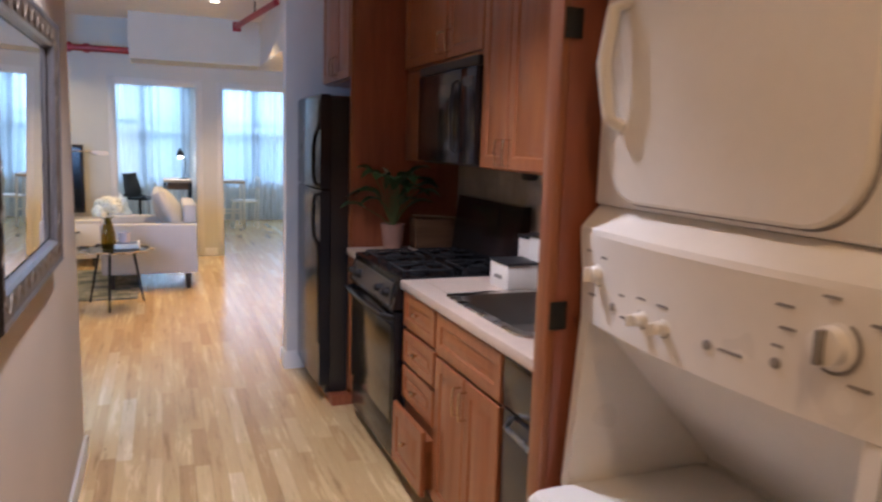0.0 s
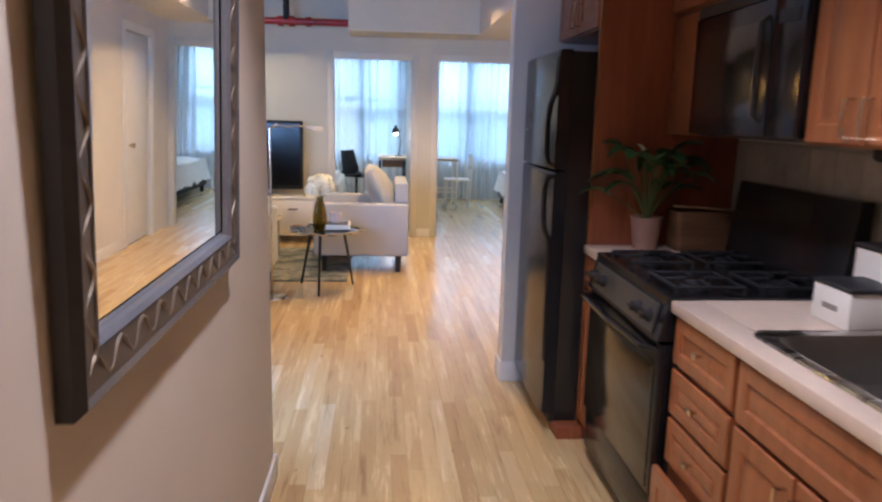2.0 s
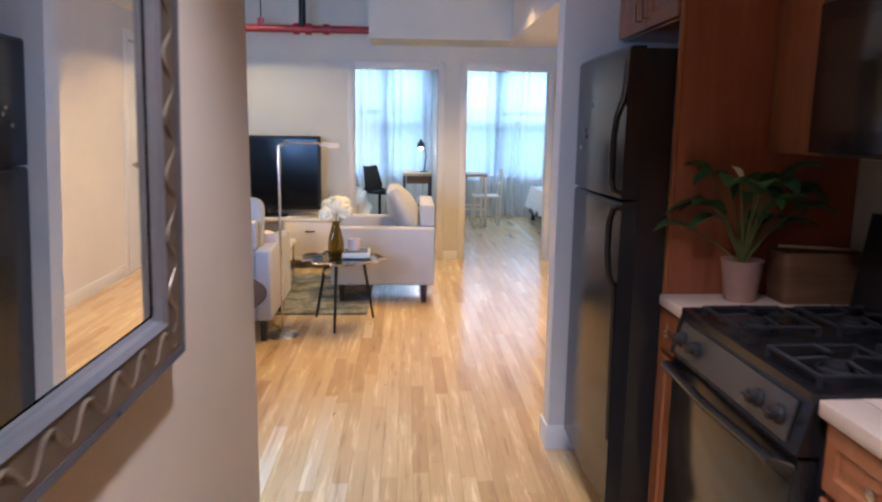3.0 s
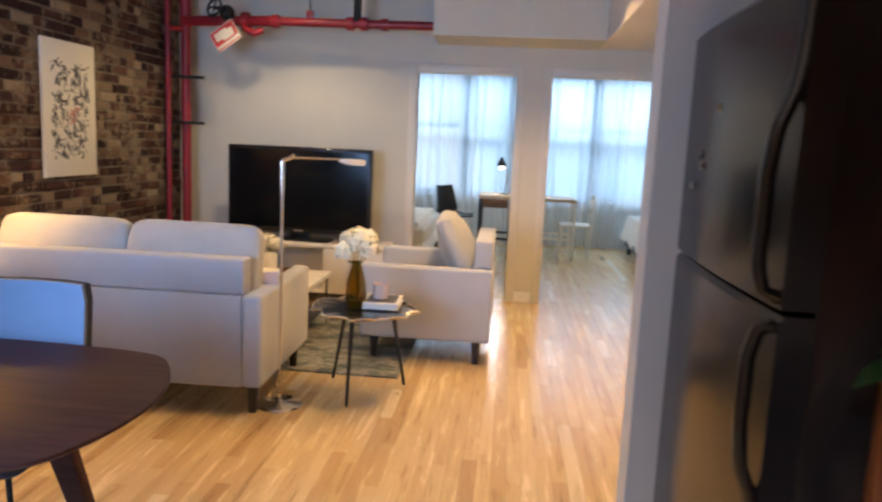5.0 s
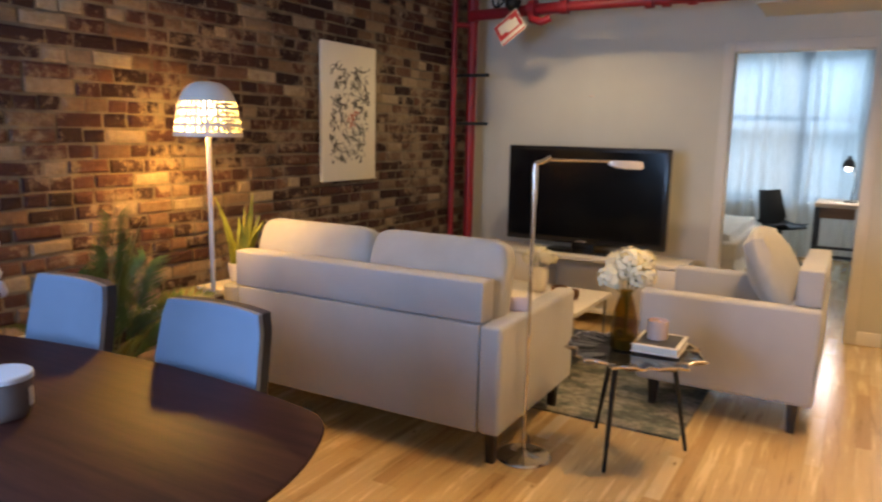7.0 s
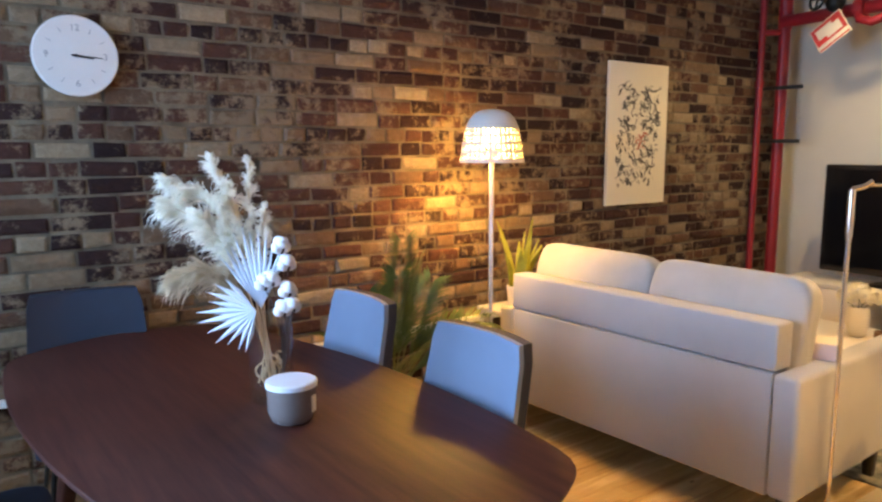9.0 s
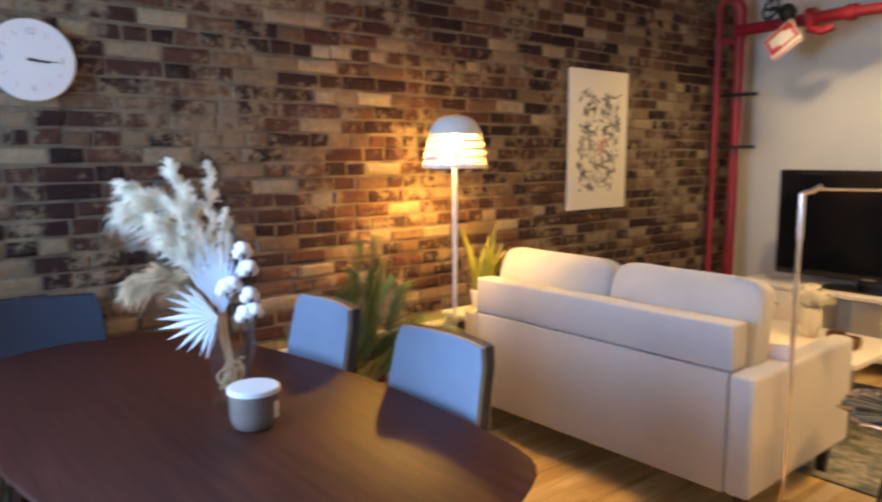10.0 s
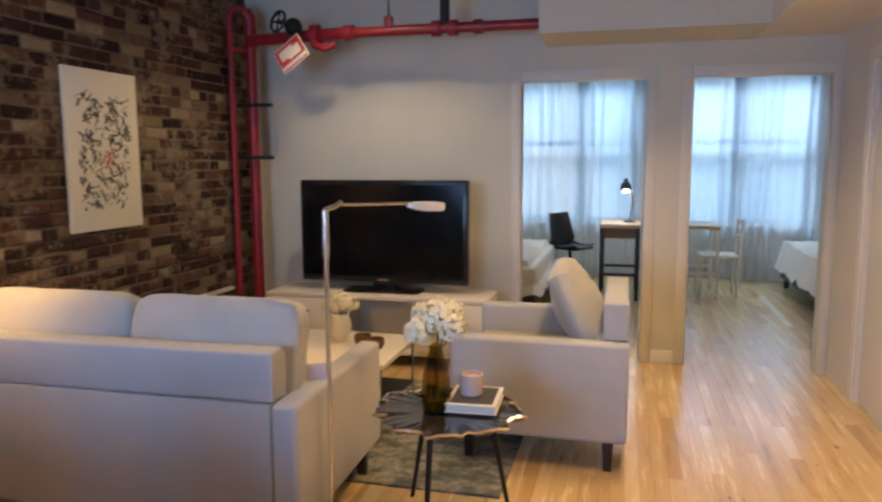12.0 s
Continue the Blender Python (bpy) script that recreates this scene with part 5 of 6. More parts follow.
# television and console
cn = thing("tv_console", -0.84, 9.62, 0, "long low white console with an open middle bay", "tv console")
part("top", box(B(), -0.86, 0.84, -0.22, 0.22, 0.50, 0.53, 0.004), WHITE_LACQUER, cn)
part("bottom", box(B(), -0.86, 0.84, -0.21, 0.21, 0.10, 0.13, 0.003), WHITE_LACQUER, cn)
part("back_board", box(B(), -0.85, 0.83, 0.19, 0.21, 0.131, 0.499), WHITE_LACQUER, cn)
for x in (-0.86, -0.30, 0.28, 0.81):
    part("upright", box(B(), x, x + 0.03, -0.21, 0.189, 0.131, 0.499, 0.002), WHITE_LACQUER, cn)
for x0, x1 in ((-0.828, -0.302), (0.312, 0.808)):
    dr = part("drawer", box(B(), x0, x1, -0.219, -0.20, 0.135, 0.495, 0.003), WHITE_LACQUER, cn)
    part("handle", box(B(), (x0 + x1) / 2 - 0.05, (x0 + x1) / 2 + 0.05, -0.226, -0.2195, 0.39, 0.405, 0.002), BLACK_MATT, dr, "short dark handle")
for x in (-0.75, 0.73):
    for y in (-0.15, 0.15):
        part("leg", bar(B(), (x, y, 0), (x, y, 0.101), 0.016), BLACK_MATT, cn)
tv = thing("television", -0.84, 9.63, 0.531, "large black flat television standing on the console", "television")
TW = 0.655
part("stand_foot", loft(B(), [rounded(0, 0, 0.30, 0.12, 0.05, 0.0), rounded(0, 0, 0.30, 0.12, 0.05, 0.012), rounded(0, 0, 0.27, 0.09, 0.05, 0.018)]), BLACK, tv)
part("stand_neck", box(B(), -0.09, 0.09, 0.0, 0.04, 0.015, 0.12, 0.006), BLACK, tv)
part("casing", box(B(), -TW, TW, -0.03, 0.045, 0.065, 0.835, 0.012, 3), BLACK, tv)
part("screen", box(B(), -TW + 0.035, TW - 0.035, -0.0335, -0.0305, 0.115, 0.80), SCREEN, tv, "dark unlit screen", smooth=False)
part("badge", box(B(), -0.04, 0.04, -0.0325, -0.0302, 0.082, 0.092), GREY_PRINT, tv)

# wall mark, poster, clock, rail on the bricks
solid("wall_hook", box(B(), -0.97, -0.935, NORTH_Y - 0.008, NORTH_Y - 0.0005, 1.77, 1.784, 0.002), BRASS, "tiny metal plate on the far wall", "hook")
po = thing("poster", BRICK_X + 0.014, 8.235, 1.575, "ivory poster with grey sketchy drawings and one red motif", "poster")
part("sheet", box(B(), -0.005, 0.018, -0.305, 0.305, -0.468, 0.468, 0.003), PAPER, po)
rnd = random.Random(17)
for i in range(270):
    y, z = rnd.uniform(-0.205, 0.205), rnd.uniform(-0.33, 0.33)
    red = abs(y - 0.03) < 0.05 and abs(z + 0.05) < 0.06 and rnd.random() < 0.6
    pts = []
    a = rnd.uniform(0, 6.28)
    step = rnd.uniform(0.006, 0.013)
    for k in range(rnd.randrange(4, 9)):
        pts.append((0.0188, max(-0.22, min(0.22, y)), max(-0.345, min(0.345, z))))
        a += rnd.uniform(-1.1, 1.1)
        y, z = y + step * math.cos(a), z + step * math.sin(a)
    part("drawing", tube(B(), pts, [rnd.uniform(0.0012, 0.0060)] * len(pts), 5), INK_RED if red else INK, po)
ck = thing("wall_clock", BRICK_X + 0.012, 4.818, 1.842, "round white wall clock at quarter past three", "clock")
rot = Matrix(((0, 0, 1, 0), (1, 0, 0, 0), (0, 1, 0, 0), (0, 0, 0, 1)))
part("face", transformed(lathe(B(), [(0.150, -0.004), (0.153, 0.012), (0.153, 0.030), (0.149, 0.034), (0.12, 0.0335), (0.02, 0.0335)], seg=64), rot), CLOCK_FACE, ck)
for body, ang in (("12", 90), ("3", 0), ("6", -90), ("9", 180)):
    text_mesh(body, 0.036, PALE_PRINT, ck, rot @ pose(0.105 * math.cos(radians(ang)), 0.105 * math.sin(radians(ang)), 0.0345))
for k in range(12):
    if k % 3:
        a = k * math.tau / 12
        part("tick", transformed(box(B(), 0.098, 0.118, -0.0012, 0.0012, 0.0335, 0.0345), rot @ Matrix.Rotation(a, 4, "Z")), PALE_PRINT, ck)
part("pointer", transformed(box(B(), -0.015, 0.062, -0.0045, 0.0045, 0.036, 0.038, 0.0005), rot @ Matrix.Rotation(radians(-6), 4, "Z")), BLACK_MATT, ck)
part("pointer", transformed(box(B(), -0.02, 0.092, -0.0018, 0.0018, 0.039, 0.041, 0.0005), rot @ Matrix.Rotation(radians(-3), 4, "Z")), BLACK_MATT, ck)
part("hub", transformed(lathe(B(), [(0.007, 0.034), (0.007, 0.043), (0.003, 0.044)], seg=14), rot), BLACK_MATT, ck)
lr = thing("wall_rail", BRICK_X + 0.03, 6.6, 0.51, "white painted ledge rail along the brick wall", "rail")
part("ledge", box(B(), -0.035, 0.02, -3.3, 3.0, -0.012, 0.012, 0.004), TRIM, lr)
for y in (-2.9, -1.4, 0.1, 1.6, 2.7):
    part("bracket", box(B(), -0.035, 0.01, y - 0.012, y + 0.012, -0.06, -0.0135, 0.003), TRIM, lr)

# floor lamp with a pierced shade
FLX, FLY = -1.735, 6.63
fl = thing("floor_lamp", FLX, FLY, 0, "white floor lamp with a pierced metal shade, switched on", "floor lamp")
part("base", lathe(B(), [(0.14, 0), (0.142, 0.008), (0.13, 0.02), (0.02, 0.026)], seg=32), WHITE_METAL, fl)
part("pole", bar(B(), (0, 0, 0.02), (0, 0, 1.60), 0.011, seg=14), WHITE_METAL, fl)
prof = [(0.163, 1.415), (0.158, 1.45), (0.152, 1.49), (0.145, 1.53), (0.138, 1.57), (0.128, 1.60), (0.112, 1.632), (0.088, 1.658), (0.058, 1.672), (0.02, 1.678)]
seg, low, band = 108, 1.437, 0.0395


def shade_radius(z):
    for (r0, z0), (r1, z1) in zip(prof, prof[1:]):
        if z <= z1:
            return r0 + (r1 - r0) * (z - z0) / (z1 - z0)
    return prof[-1][0]


heights = [1.415, 1.428] + [low + band * k / 6 for k in range(25)] + [1.615, 1.632, 1.646, 1.658, 1.666, 1.672, 1.678]
bm = B()
rows = [[bm.verts.new(p) for p in ring(0, 0, z, shade_radius(z), seg)] for z in heights]
for j, (a, b) in enumerate(zip(rows, rows[1:])):
    k = j - 2
    for i in range(seg):
        u, v = i % 6, k % 6
        # rows of U-shaped slots: a foot and two legs
        loop = (v == 0 and u <= 3) or (1 <= v <= 3 and u in (0, 3))
        if not (0 <= k < 24 and loop):
            bm.faces.new((a[i], a[(i + 1) % seg], b[(i + 1) % seg], b[i]))
bm.faces.new(rows[-1])
shade = part("shade", bm, SHADE, fl, "pale metal shade pierced with rows of loops", angle=60)
part("bulb", lathe(B(), [(0.012, 1.50), (0.03, 1.515), (0.036, 1.54), (0.03, 1.565), (0.014, 1.59)], seg=20), BULB, fl, "glowing warm bulb")
lamp = bpy.data.lights.new("floor_lamp_bulb", "POINT")
lamp.energy, lamp.color, lamp.shadow_soft_size = 48, (1.0, 0.49, 0.08), 0.03
new("floor_lamp_bulb", lamp).matrix_world = pose(FLX - 0.07, FLY - 0.02, 1.455)

# plant stand and snake plant
sd_t = thing("plant_stand", -1.84, 6.97, 0, "small white square plant stand beside the sofa", "side table")
part("tabletop", box(B(), -0.19, 0.19, -0.19, 0.19, 0.58, 0.605, 0.004), WHITE_LACQUER, sd_t)
for sx in (-0.16, 0.16):
    for sy in (-0.16, 0.16):
        part("leg", box(B(), sx - 0.018, sx + 0.018, sy - 0.018, sy + 0.018, 0, 0.5795, 0.003), WHITE_LACQUER, sd_t)
sn = thing("snake_plant", -1.86, 6.94, 0.606, "yellow-edged snake plant in a white pot", "plant")
part("pot", lathe(B(), [(0.05, 0), (0.055, 0.005), (0.068, 0.12), (0.064, 0.125), (0.058, 0.105)], seg=24), WHITE_LACQUER, sn)
part("soil", lathe(B(), [(0.058, 0.098), (0.058, 0.104), (0.01, 0.106)], seg=18), SOIL, sn)
rnd = random.Random(8)
for i in range(11):
    a, lean, h = rnd.uniform(0, 6.28), rnd.uniform(0.02, 0.13), rnd.uniform(0.22, 0.40)
    rows = []
    tw = rnd.uniform(0, 3.1)
    for k in range(7):
        t = k / 6
        c = Vector((0.03 * math.cos(a) + lean * t ** 1.6 * math.cos(a), 0.03 * math.sin(a) + lean * t ** 1.6 * math.sin(a), 0.10 + h * t))
        w = 0.022 * (1 - t ** 3) + 0.001
        d = Vector((math.cos(tw + t), math.sin(tw + t), 0))
        nn = Vector((-d.y, d.x, 0)) * 0.006
        rows.append([c - d * w, c + nn, c + d * w])
    part("leaf", loft(B(), rows, closed=False), LEAF_YELLOW, sn)

# areca palm
pm = thing("palm_plant", -1.78, 6.05, 0, "feathery green palm in a dark pot by the brick wall", "plant")
part("pot", lathe(B(), [(0.10, 0), (0.11, 0.01), (0.135, 0.24), (0.13, 0.25), (0.118, 0.22)], seg=28), BLACK_MATT, pm)
part("soil", lathe(B(), [(0.117, 0.20), (0.117, 0.212), (0.02, 0.218)], seg=20), SOIL, pm)
rnd = random.Random(31)
fronds = [(0.10, 0.10, 0.90), (-0.45, 0.16, 0.80), (0.5, 0.14, 0.83), (1.45, 0.52, 0.66), (-1.5, 0.34, 0.62), (-1.1, 0.22, 0.74), (1.15, 0.30, 0.56), (1.75, 0.26, 0.76), (-0.2, 0.34, 0.55)]
for a, reach, top in fronds:
    a += rnd.uniform(-0.1, 0.1)
    dx, dy = math.cos(a), math.sin(a)
    if dx < 0:
        dx *= 0.4
    path = []
    for k in range(15):
        t = k / 14
        path.append(Vector((dx * reach * t ** 1.3, dy * reach * t ** 1.3, 0.21 + top * (t - 0.75 * reach * t ** 3))))
    fr_p = part("frond_stem", tube(B(), path, [0.006 - 0.0045 * k / 14 for k in range(15)], 6), STEM, pm)
    bm = B()
    flat = Vector((-dy, dx, 0)).normalized()
    for k in range(5, 15):
        for sub in (0, 0.33, 0.66):
            p = path[k].lerp(path[min(k + 1, 14)], sub)
            d = (path[min(k + 1, 14)] - path[k - 1]).normalized()
            side = (flat + d.cross(flat) * (0.55 * min(1.0, reach / 0.4))).normalized()
            for sgn in (-1, 1):
                ln = (0.25 - 0.12 * (k - 5) / 9) * rnd.uniform(0.85, 1.1)
                tip = p + (side * sgn * 0.66 + d * 0.72 + Vector((0, 0, -0.06))) * ln
                if tip.x < -0.26:
                    tip.x = -0.26
                mid = p.lerp(tip, 0.45) + Vector((0, 0, 0.010))
                wv = (tip - p).cross(d.cross(side)).normalized() * 0.0055
                v = [bm.verts.new(c) for c in (p, mid - wv, tip, mid + wv)]
                bm.faces.new(v)
    part("frond_blade", bm, LEAF_PALM, fr_p, smooth=False)

# dining table
dt = thing("dining_table", -0.943, 4.977, 0, "dark walnut boat-shaped dining table on splayed legs", "dining table", rz=6.5)


def boat(scale, z):
    """Outline with bowed sides, bowed ends and rounded corners."""
    hl, hw_, bl, bw = 0.93 * scale, 0.405 * scale, 0.125, 0.125
    pts, n = [], 14
    corners = [(hl, -hw_), (hl, hw_), (-hl, hw_), (-hl, -hw_)]
    sides = [((hl, -hw_), (hl, hw_), (bl, 0)), ((hl, hw_), (-hl, hw_), (0, bw)), ((-hl, hw_), (-hl, -hw_), (-bl, 0)), ((-hl, -hw_), (hl, -hw_), (0, -bw))]
    raw = []
    for a, b, bow in sides:
        for k in range(n * 2):
            t = k / (n * 2)
            q = 1 - (2 * t - 1) ** 2
            raw.append(Vector((a[0] + (b[0] - a[0]) * t + bow[0] * q, a[1] + (b[1] - a[1]) * t + bow[1] * q, z)))
    for _ in range(3):
        raw = [raw[i] * 0.5 + (raw[i - 1] + raw[(i + 1) % len(raw)]) * 0.25 for i in range(len(raw))]
    return raw


part("tabletop", loft(B(), [boat(0.93, 0.716), boat(0.985, 0.732), boat(1.0, 0.742), boat(0.998, 0.749), boat(0.992, 0.751)]), WALNUT, dt)
for sx in (-1, 1):
    for sy in (-1, 1):
        part("leg", loft(B(), [rounded(sx * 0.60, sy * 0.25, 0.05, 0.03, 0.012, 0.718, 3), rounded(sx * 0.76, sy * 0.34, 0.026, 0.02, 0.01, 0.0, 3)]), WALNUT, dt)
    part("apron", box(B(), sx * 0.60 - 0.015, sx * 0.60 + 0.015, -0.22, 0.22, 0.65, 0.7165, 0.003), WALNUT, dt)


# dining chairs
def dining_chair():
    """Faces +y, its seat's middle over the origin."""
    c = thing("dining_chair", 0, 0, 0, "pale blue fabric dining chair with navy sides and thin black legs", "chair", "chairs round the dining table")
    part("seat", loft(B(), [rounded(0, 0, 0.20, 0.20, 0.05, 0.425), rounded(0, 0, 0.22, 0.215, 0.055, 0.44), rounded(0, 0, 0.22, 0.215, 0.055, 0.465), rounded(0, 0, 0.19, 0.185, 0.05, 0.482)]), CHAIR_NAVY, c)
    def sheet(thick0, thick1, grow):
        rows = []
        for k in range(9):
            t = k / 8
            z = 0.50 + 0.43 * t
            w = (0.225 - 0.025 * t) + grow
            y = -0.185 - 0.085 * t
            if k == 8:
                w -= 0.012
            row_f, row_b = [], []
            for i in range(9):
                u = i / 4 - 1
                bow = 0.035 * u * u
                row_f.append((u * w, y + bow + thick1, z))
                row_b.append((u * w, y + bow + thick0, z))
            rows.append(row_f + row_b[::-1])
        return loft(B(), rows)
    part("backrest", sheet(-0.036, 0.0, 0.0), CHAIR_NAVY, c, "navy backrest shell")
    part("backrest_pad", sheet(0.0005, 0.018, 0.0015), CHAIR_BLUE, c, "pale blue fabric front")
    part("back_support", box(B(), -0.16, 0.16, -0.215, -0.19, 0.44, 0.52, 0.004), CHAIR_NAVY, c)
    for sx in (-1, 1):
        for sy in (-1, 1):
            part("leg", bar(B(), (sx * 0.16, sy * 0.15, 0.43), (sx * 0.21, sy * 0.20, 0), 0.009, 0.008), IRON, c, "thin black metal leg")
    return c


chair = dining_chair()
chair.matrix_basis = pose(-0.60, 5.385, 0, 0, 0, 181)
c2 = copy_thing(chair, pose(-1.29, 5.37, 0, 0, 0, 179))
c3 = copy_thing(chair, pose(-1.79, 4.755, 0, 0, 0, -95))
copy_thing(chair, pose(-1.15, 4.30, 0, 0, 0, 0))
# This chair stands in shade; its pad's navy carries that shade as colour.
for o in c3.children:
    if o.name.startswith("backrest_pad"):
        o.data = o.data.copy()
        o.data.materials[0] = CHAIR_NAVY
        o["label"] = "front pad coloured navy for shade"
tagged(c3, "dining chair with thin black legs, its front coloured navy for shade")

# dining table arrangement
TZ = 0.752
av = thing("glass_vase", -0.905, 5.07, TZ, "tall clear glass cylinder vase on the dining table", "vase")
part("body", lathe(B(), [(0.062, 0), (0.064, 0.004), (0.064, 0.27), (0.060, 0.27), (0.060, 0.014), (0.01, 0.013)], seg=36), CLEAR, av)
db = thing("dried_bouquet", -0.905, 5.07, TZ + 0.015, "dried bouquet of pampas, bleached palm and cotton", "dried flowers")
rnd = random.Random(77)
RIGHT, UPV = Vector((0.57, 0.82, 0)), Vector((0, 0, 1))
TOWARD = Vector((0.82, -0.57, 0))


def at_(u, h, f=0.0):
    return RIGHT * u + UPV * h + TOWARD * f


def plume(path, length_, mat, seed, tufts=34):
    """A feathery grass plume: tufts of fine strands that sweep along the stalk and hang over."""
    rr = random.Random(seed)
    st_ = part("stalk", tube(B(), path, 0.0026, 6), PAMPAS_TAN, db)
    bm_ = B()
    n_ = len(path)
    half = n_ * 0.42
    for i_ in range(tufts):
        s_ = (i_ + rr.uniform(0, 1)) / tufts
        t = half + s_ * (n_ - 1.02 - half)
        k = int(t)
        p = path[k].lerp(path[k + 1], t - k)
        d = (path[k + 1] - path[k]).normalized()
        o_ = d.orthogonal().normalized()
        o_.rotate(Matrix.Rotation(rr.uniform(0, 6.28), 3, d))
        size = length_ * rr.uniform(0.75, 1.1) * (0.55 + 0.75 * s_ - 0.85 * s_ * s_)
        lean = rr.uniform(0.25, 0.6)
        for _ in range(36):
            jit = Vector((rr.gauss(0, 0.16), rr.gauss(0, 0.16), rr.gauss(0, 0.16)))
            go = (d * 0.8 + o_ * lean + jit).normalized()
            ln = size * rr.uniform(0.6, 1.1)
            q0 = p + d * rr.uniform(-0.012, 0.012)
            q1 = q0 + go * ln * 0.45
            q2 = q1 + (go + Vector((0, 0, -0.5))) * ln * 0.35
            q3 = q2 + (go * 0.45 + Vector((0, 0, -1.0))) * ln * 0.32
            w = go.cross(Vector((rr.uniform(-1, 1), rr.uniform(-1, 1), rr.uniform(-1, 1)))).normalized() * 0.0017
            v_ = [bm_.verts.new(v) for v in (q0 - w * 0.6, q0 + w * 0.6, q1 + w, q1 - w, q2 + w * 0.9, q2 - w * 0.9, q3)]
            bm_.faces.new((v_[0], v_[1], v_[2], v_[3])), bm_.faces.new((v_[3], v_[2], v_[4], v_[5])), bm_.faces.new((v_[5], v_[4], v_[6]))
    part("plume", bm_, mat, st_, smooth=False)


def arc(pts, n=14):
    p = [Vector(v) for v in pts]
    out = []
    for k in range(n + 1):
        t = k / n
        while len(p) > 3:
            p.pop()
        out.append(p[0] * (1 - t) ** 2 + p[1] * 2 * t * (1 - t) + p[2] * t * t)
    return out


plume(arc([at_(0, 0.0), at_(-0.04, 0.58), at_(-0.27, 0.63, 0.02)]), 0.13, PAMPAS, 1)
plume(arc([at_(0.01, 0.0), at_(-0.04, 0.48), at_(-0.15, 0.68, 0.0)]), 0.11, PAMPAS, 2)
plume(arc([at_(0.0, 0.0), at_(-0.07, 0.42), at_(-0.045, 0.68, -0.02)]), 0.09, PAMPAS, 3, 24)
plume(arc([at_(0, 0.0), at_(-0.05, 0.50), at_(-0.26, 0.56, 0.05)]), 0.15, PAMPAS, 4, 40)
plume(arc([at_(0, 0.0), at_(-0.04, 0.42), at_(-0.24, 0.36, 0.06)]), 0.15, PAMPAS_TAN, 5, 40)
plume(arc([at_(0, 0.0), at_(-0.03, 0.35), at_(-0.005, 0.55, 0.0)]), 0.08, PAMPAS, 6, 22)


def palm_fan(centre, r, a0, a1, n, seed, base):
    """A bleached fan palm: pleated pointed blades round a centre."""
    rr = random.Random(seed)
    st_ = part("stalk", bar(B(), base, centre, 0.0028, seg=6), PAMPAS_TAN, db)
    bm_ = B()
    c = Vector(centre)
    for k in range(n):
        a = a0 + (a1 - a0) * (k + 0.5) / n
        da = (a1 - a0) / n * 0.5
        R_ = r * rr.uniform(0.86, 1.04) * (0.75 + 0.25 * math.sin((k + 0.5) / n * math.pi))
        def P(rad, ang, f):
            return c + RIGHT * rad * math.cos(ang) + UPV * rad * math.sin(ang) + TOWARD * f
        v = [bm_.verts.new(q) for q in (c, P(R_ * 0.55, a - da, 0.0), P(R_ * 0.6, a, 0.012), P(R_ * 0.55, a + da, 0.0), P(R_, a + rr.uniform(-0.04, 0.04), 0.004))]
        bm_.faces.new((v[0], v[1], v[2])), bm_.faces.new((v[0], v[2], v[3])), bm_.faces.new((v[1], v[4], v[2])), bm_.faces.new((v[2], v[4], v[3]))
    part("palm_fan", bm_, BLEACHED, st_, "bleached pleated palm fan", smooth=False)


palm_fan(at_(-0.02, 0.27, 0.08), 0.165, radians(125), radians(262), 11, 5, at_(0, 0.0))
palm_fan(at_(-0.01, 0.27, 0.06), 0.25, radians(62), radians(128), 11, 6, at_(0.02, 0.0))
for u, h in ((0.055, 0.455), (0.07, 0.405), (0.025, 0.36), (0.07, 0.33), (0.055, 0.275), (0.08, 0.285), (0.005, 0.35)):
    st_ = part("twig", tube(B(), arc([at_(0.02, 0.0), at_(0.07, 0.2, 0.05), at_(u, h - 0.02, 0.07)], 6), 0.002, 5), HUSK, db)
    bm = B()
    for k in range(4):
        a = k * 1.57
        bmesh.ops.create_icosphere(bm, subdivisions=2, radius=0.0175, matrix=Matrix.Translation(at_(u, h, 0.08) + Vector((0.011 * math.cos(a), 0.011 * math.sin(a), 0.007 * (-1) ** k))))
    part("cotton_boll", bm, COTTON, st_, "white cotton boll")
    part("husk", lathe(B(), [(0.003, -0.024), (0.014, -0.018), (0.019, -0.004)], seg=8, cap1=False), HUSK, st_).matrix_basis = Matrix.Translation(at_(u, h, 0.08))
rnd = random.Random(4)
bm = B()
for _ in range(16):
    p = Vector((rnd.uniform(-0.035, 0.035), rnd.uniform(-0.035, 0.035), rnd.uniform(0.01, 0.10)))
    tube(bm, arc([p, p + Vector((rnd.uniform(-0.03, 0.03), rnd.uniform(-0.03, 0.03), 0.03)), p * 0.6 + Vector((0, 0, 0.07))], 5), 0.003, 5)
part("moss_filler", bm, PAMPAS_TAN, db, "tan dried filler in the vase")
cd = thing("candle_jar", -0.715, 5.045, TZ, "taupe ceramic candle jar with a pale lid", "candle")
part("jar", lathe(B(), [(0.052, 0), (0.058, 0.006), (0.066, 0.03), (0.067, 0.095), (0.06, 0.095)], seg=36), WAX_GREY, cd)
part("lid", lathe(B(), [(0.064, 0.0955), (0.070, 0.097), (0.070, 0.109), (0.066, 0.112), (0.02, 0.112)], seg=36), LID_BLUE, cd, "pale blue-white lid")
part("label", transformed(box(B(), 0.066, 0.0685, -0.011, 0.011, 0.03, 0.075, 0.001), Matrix.Rotation(radians(35), 4, "Z")), PAPER, cd, "small paper label")

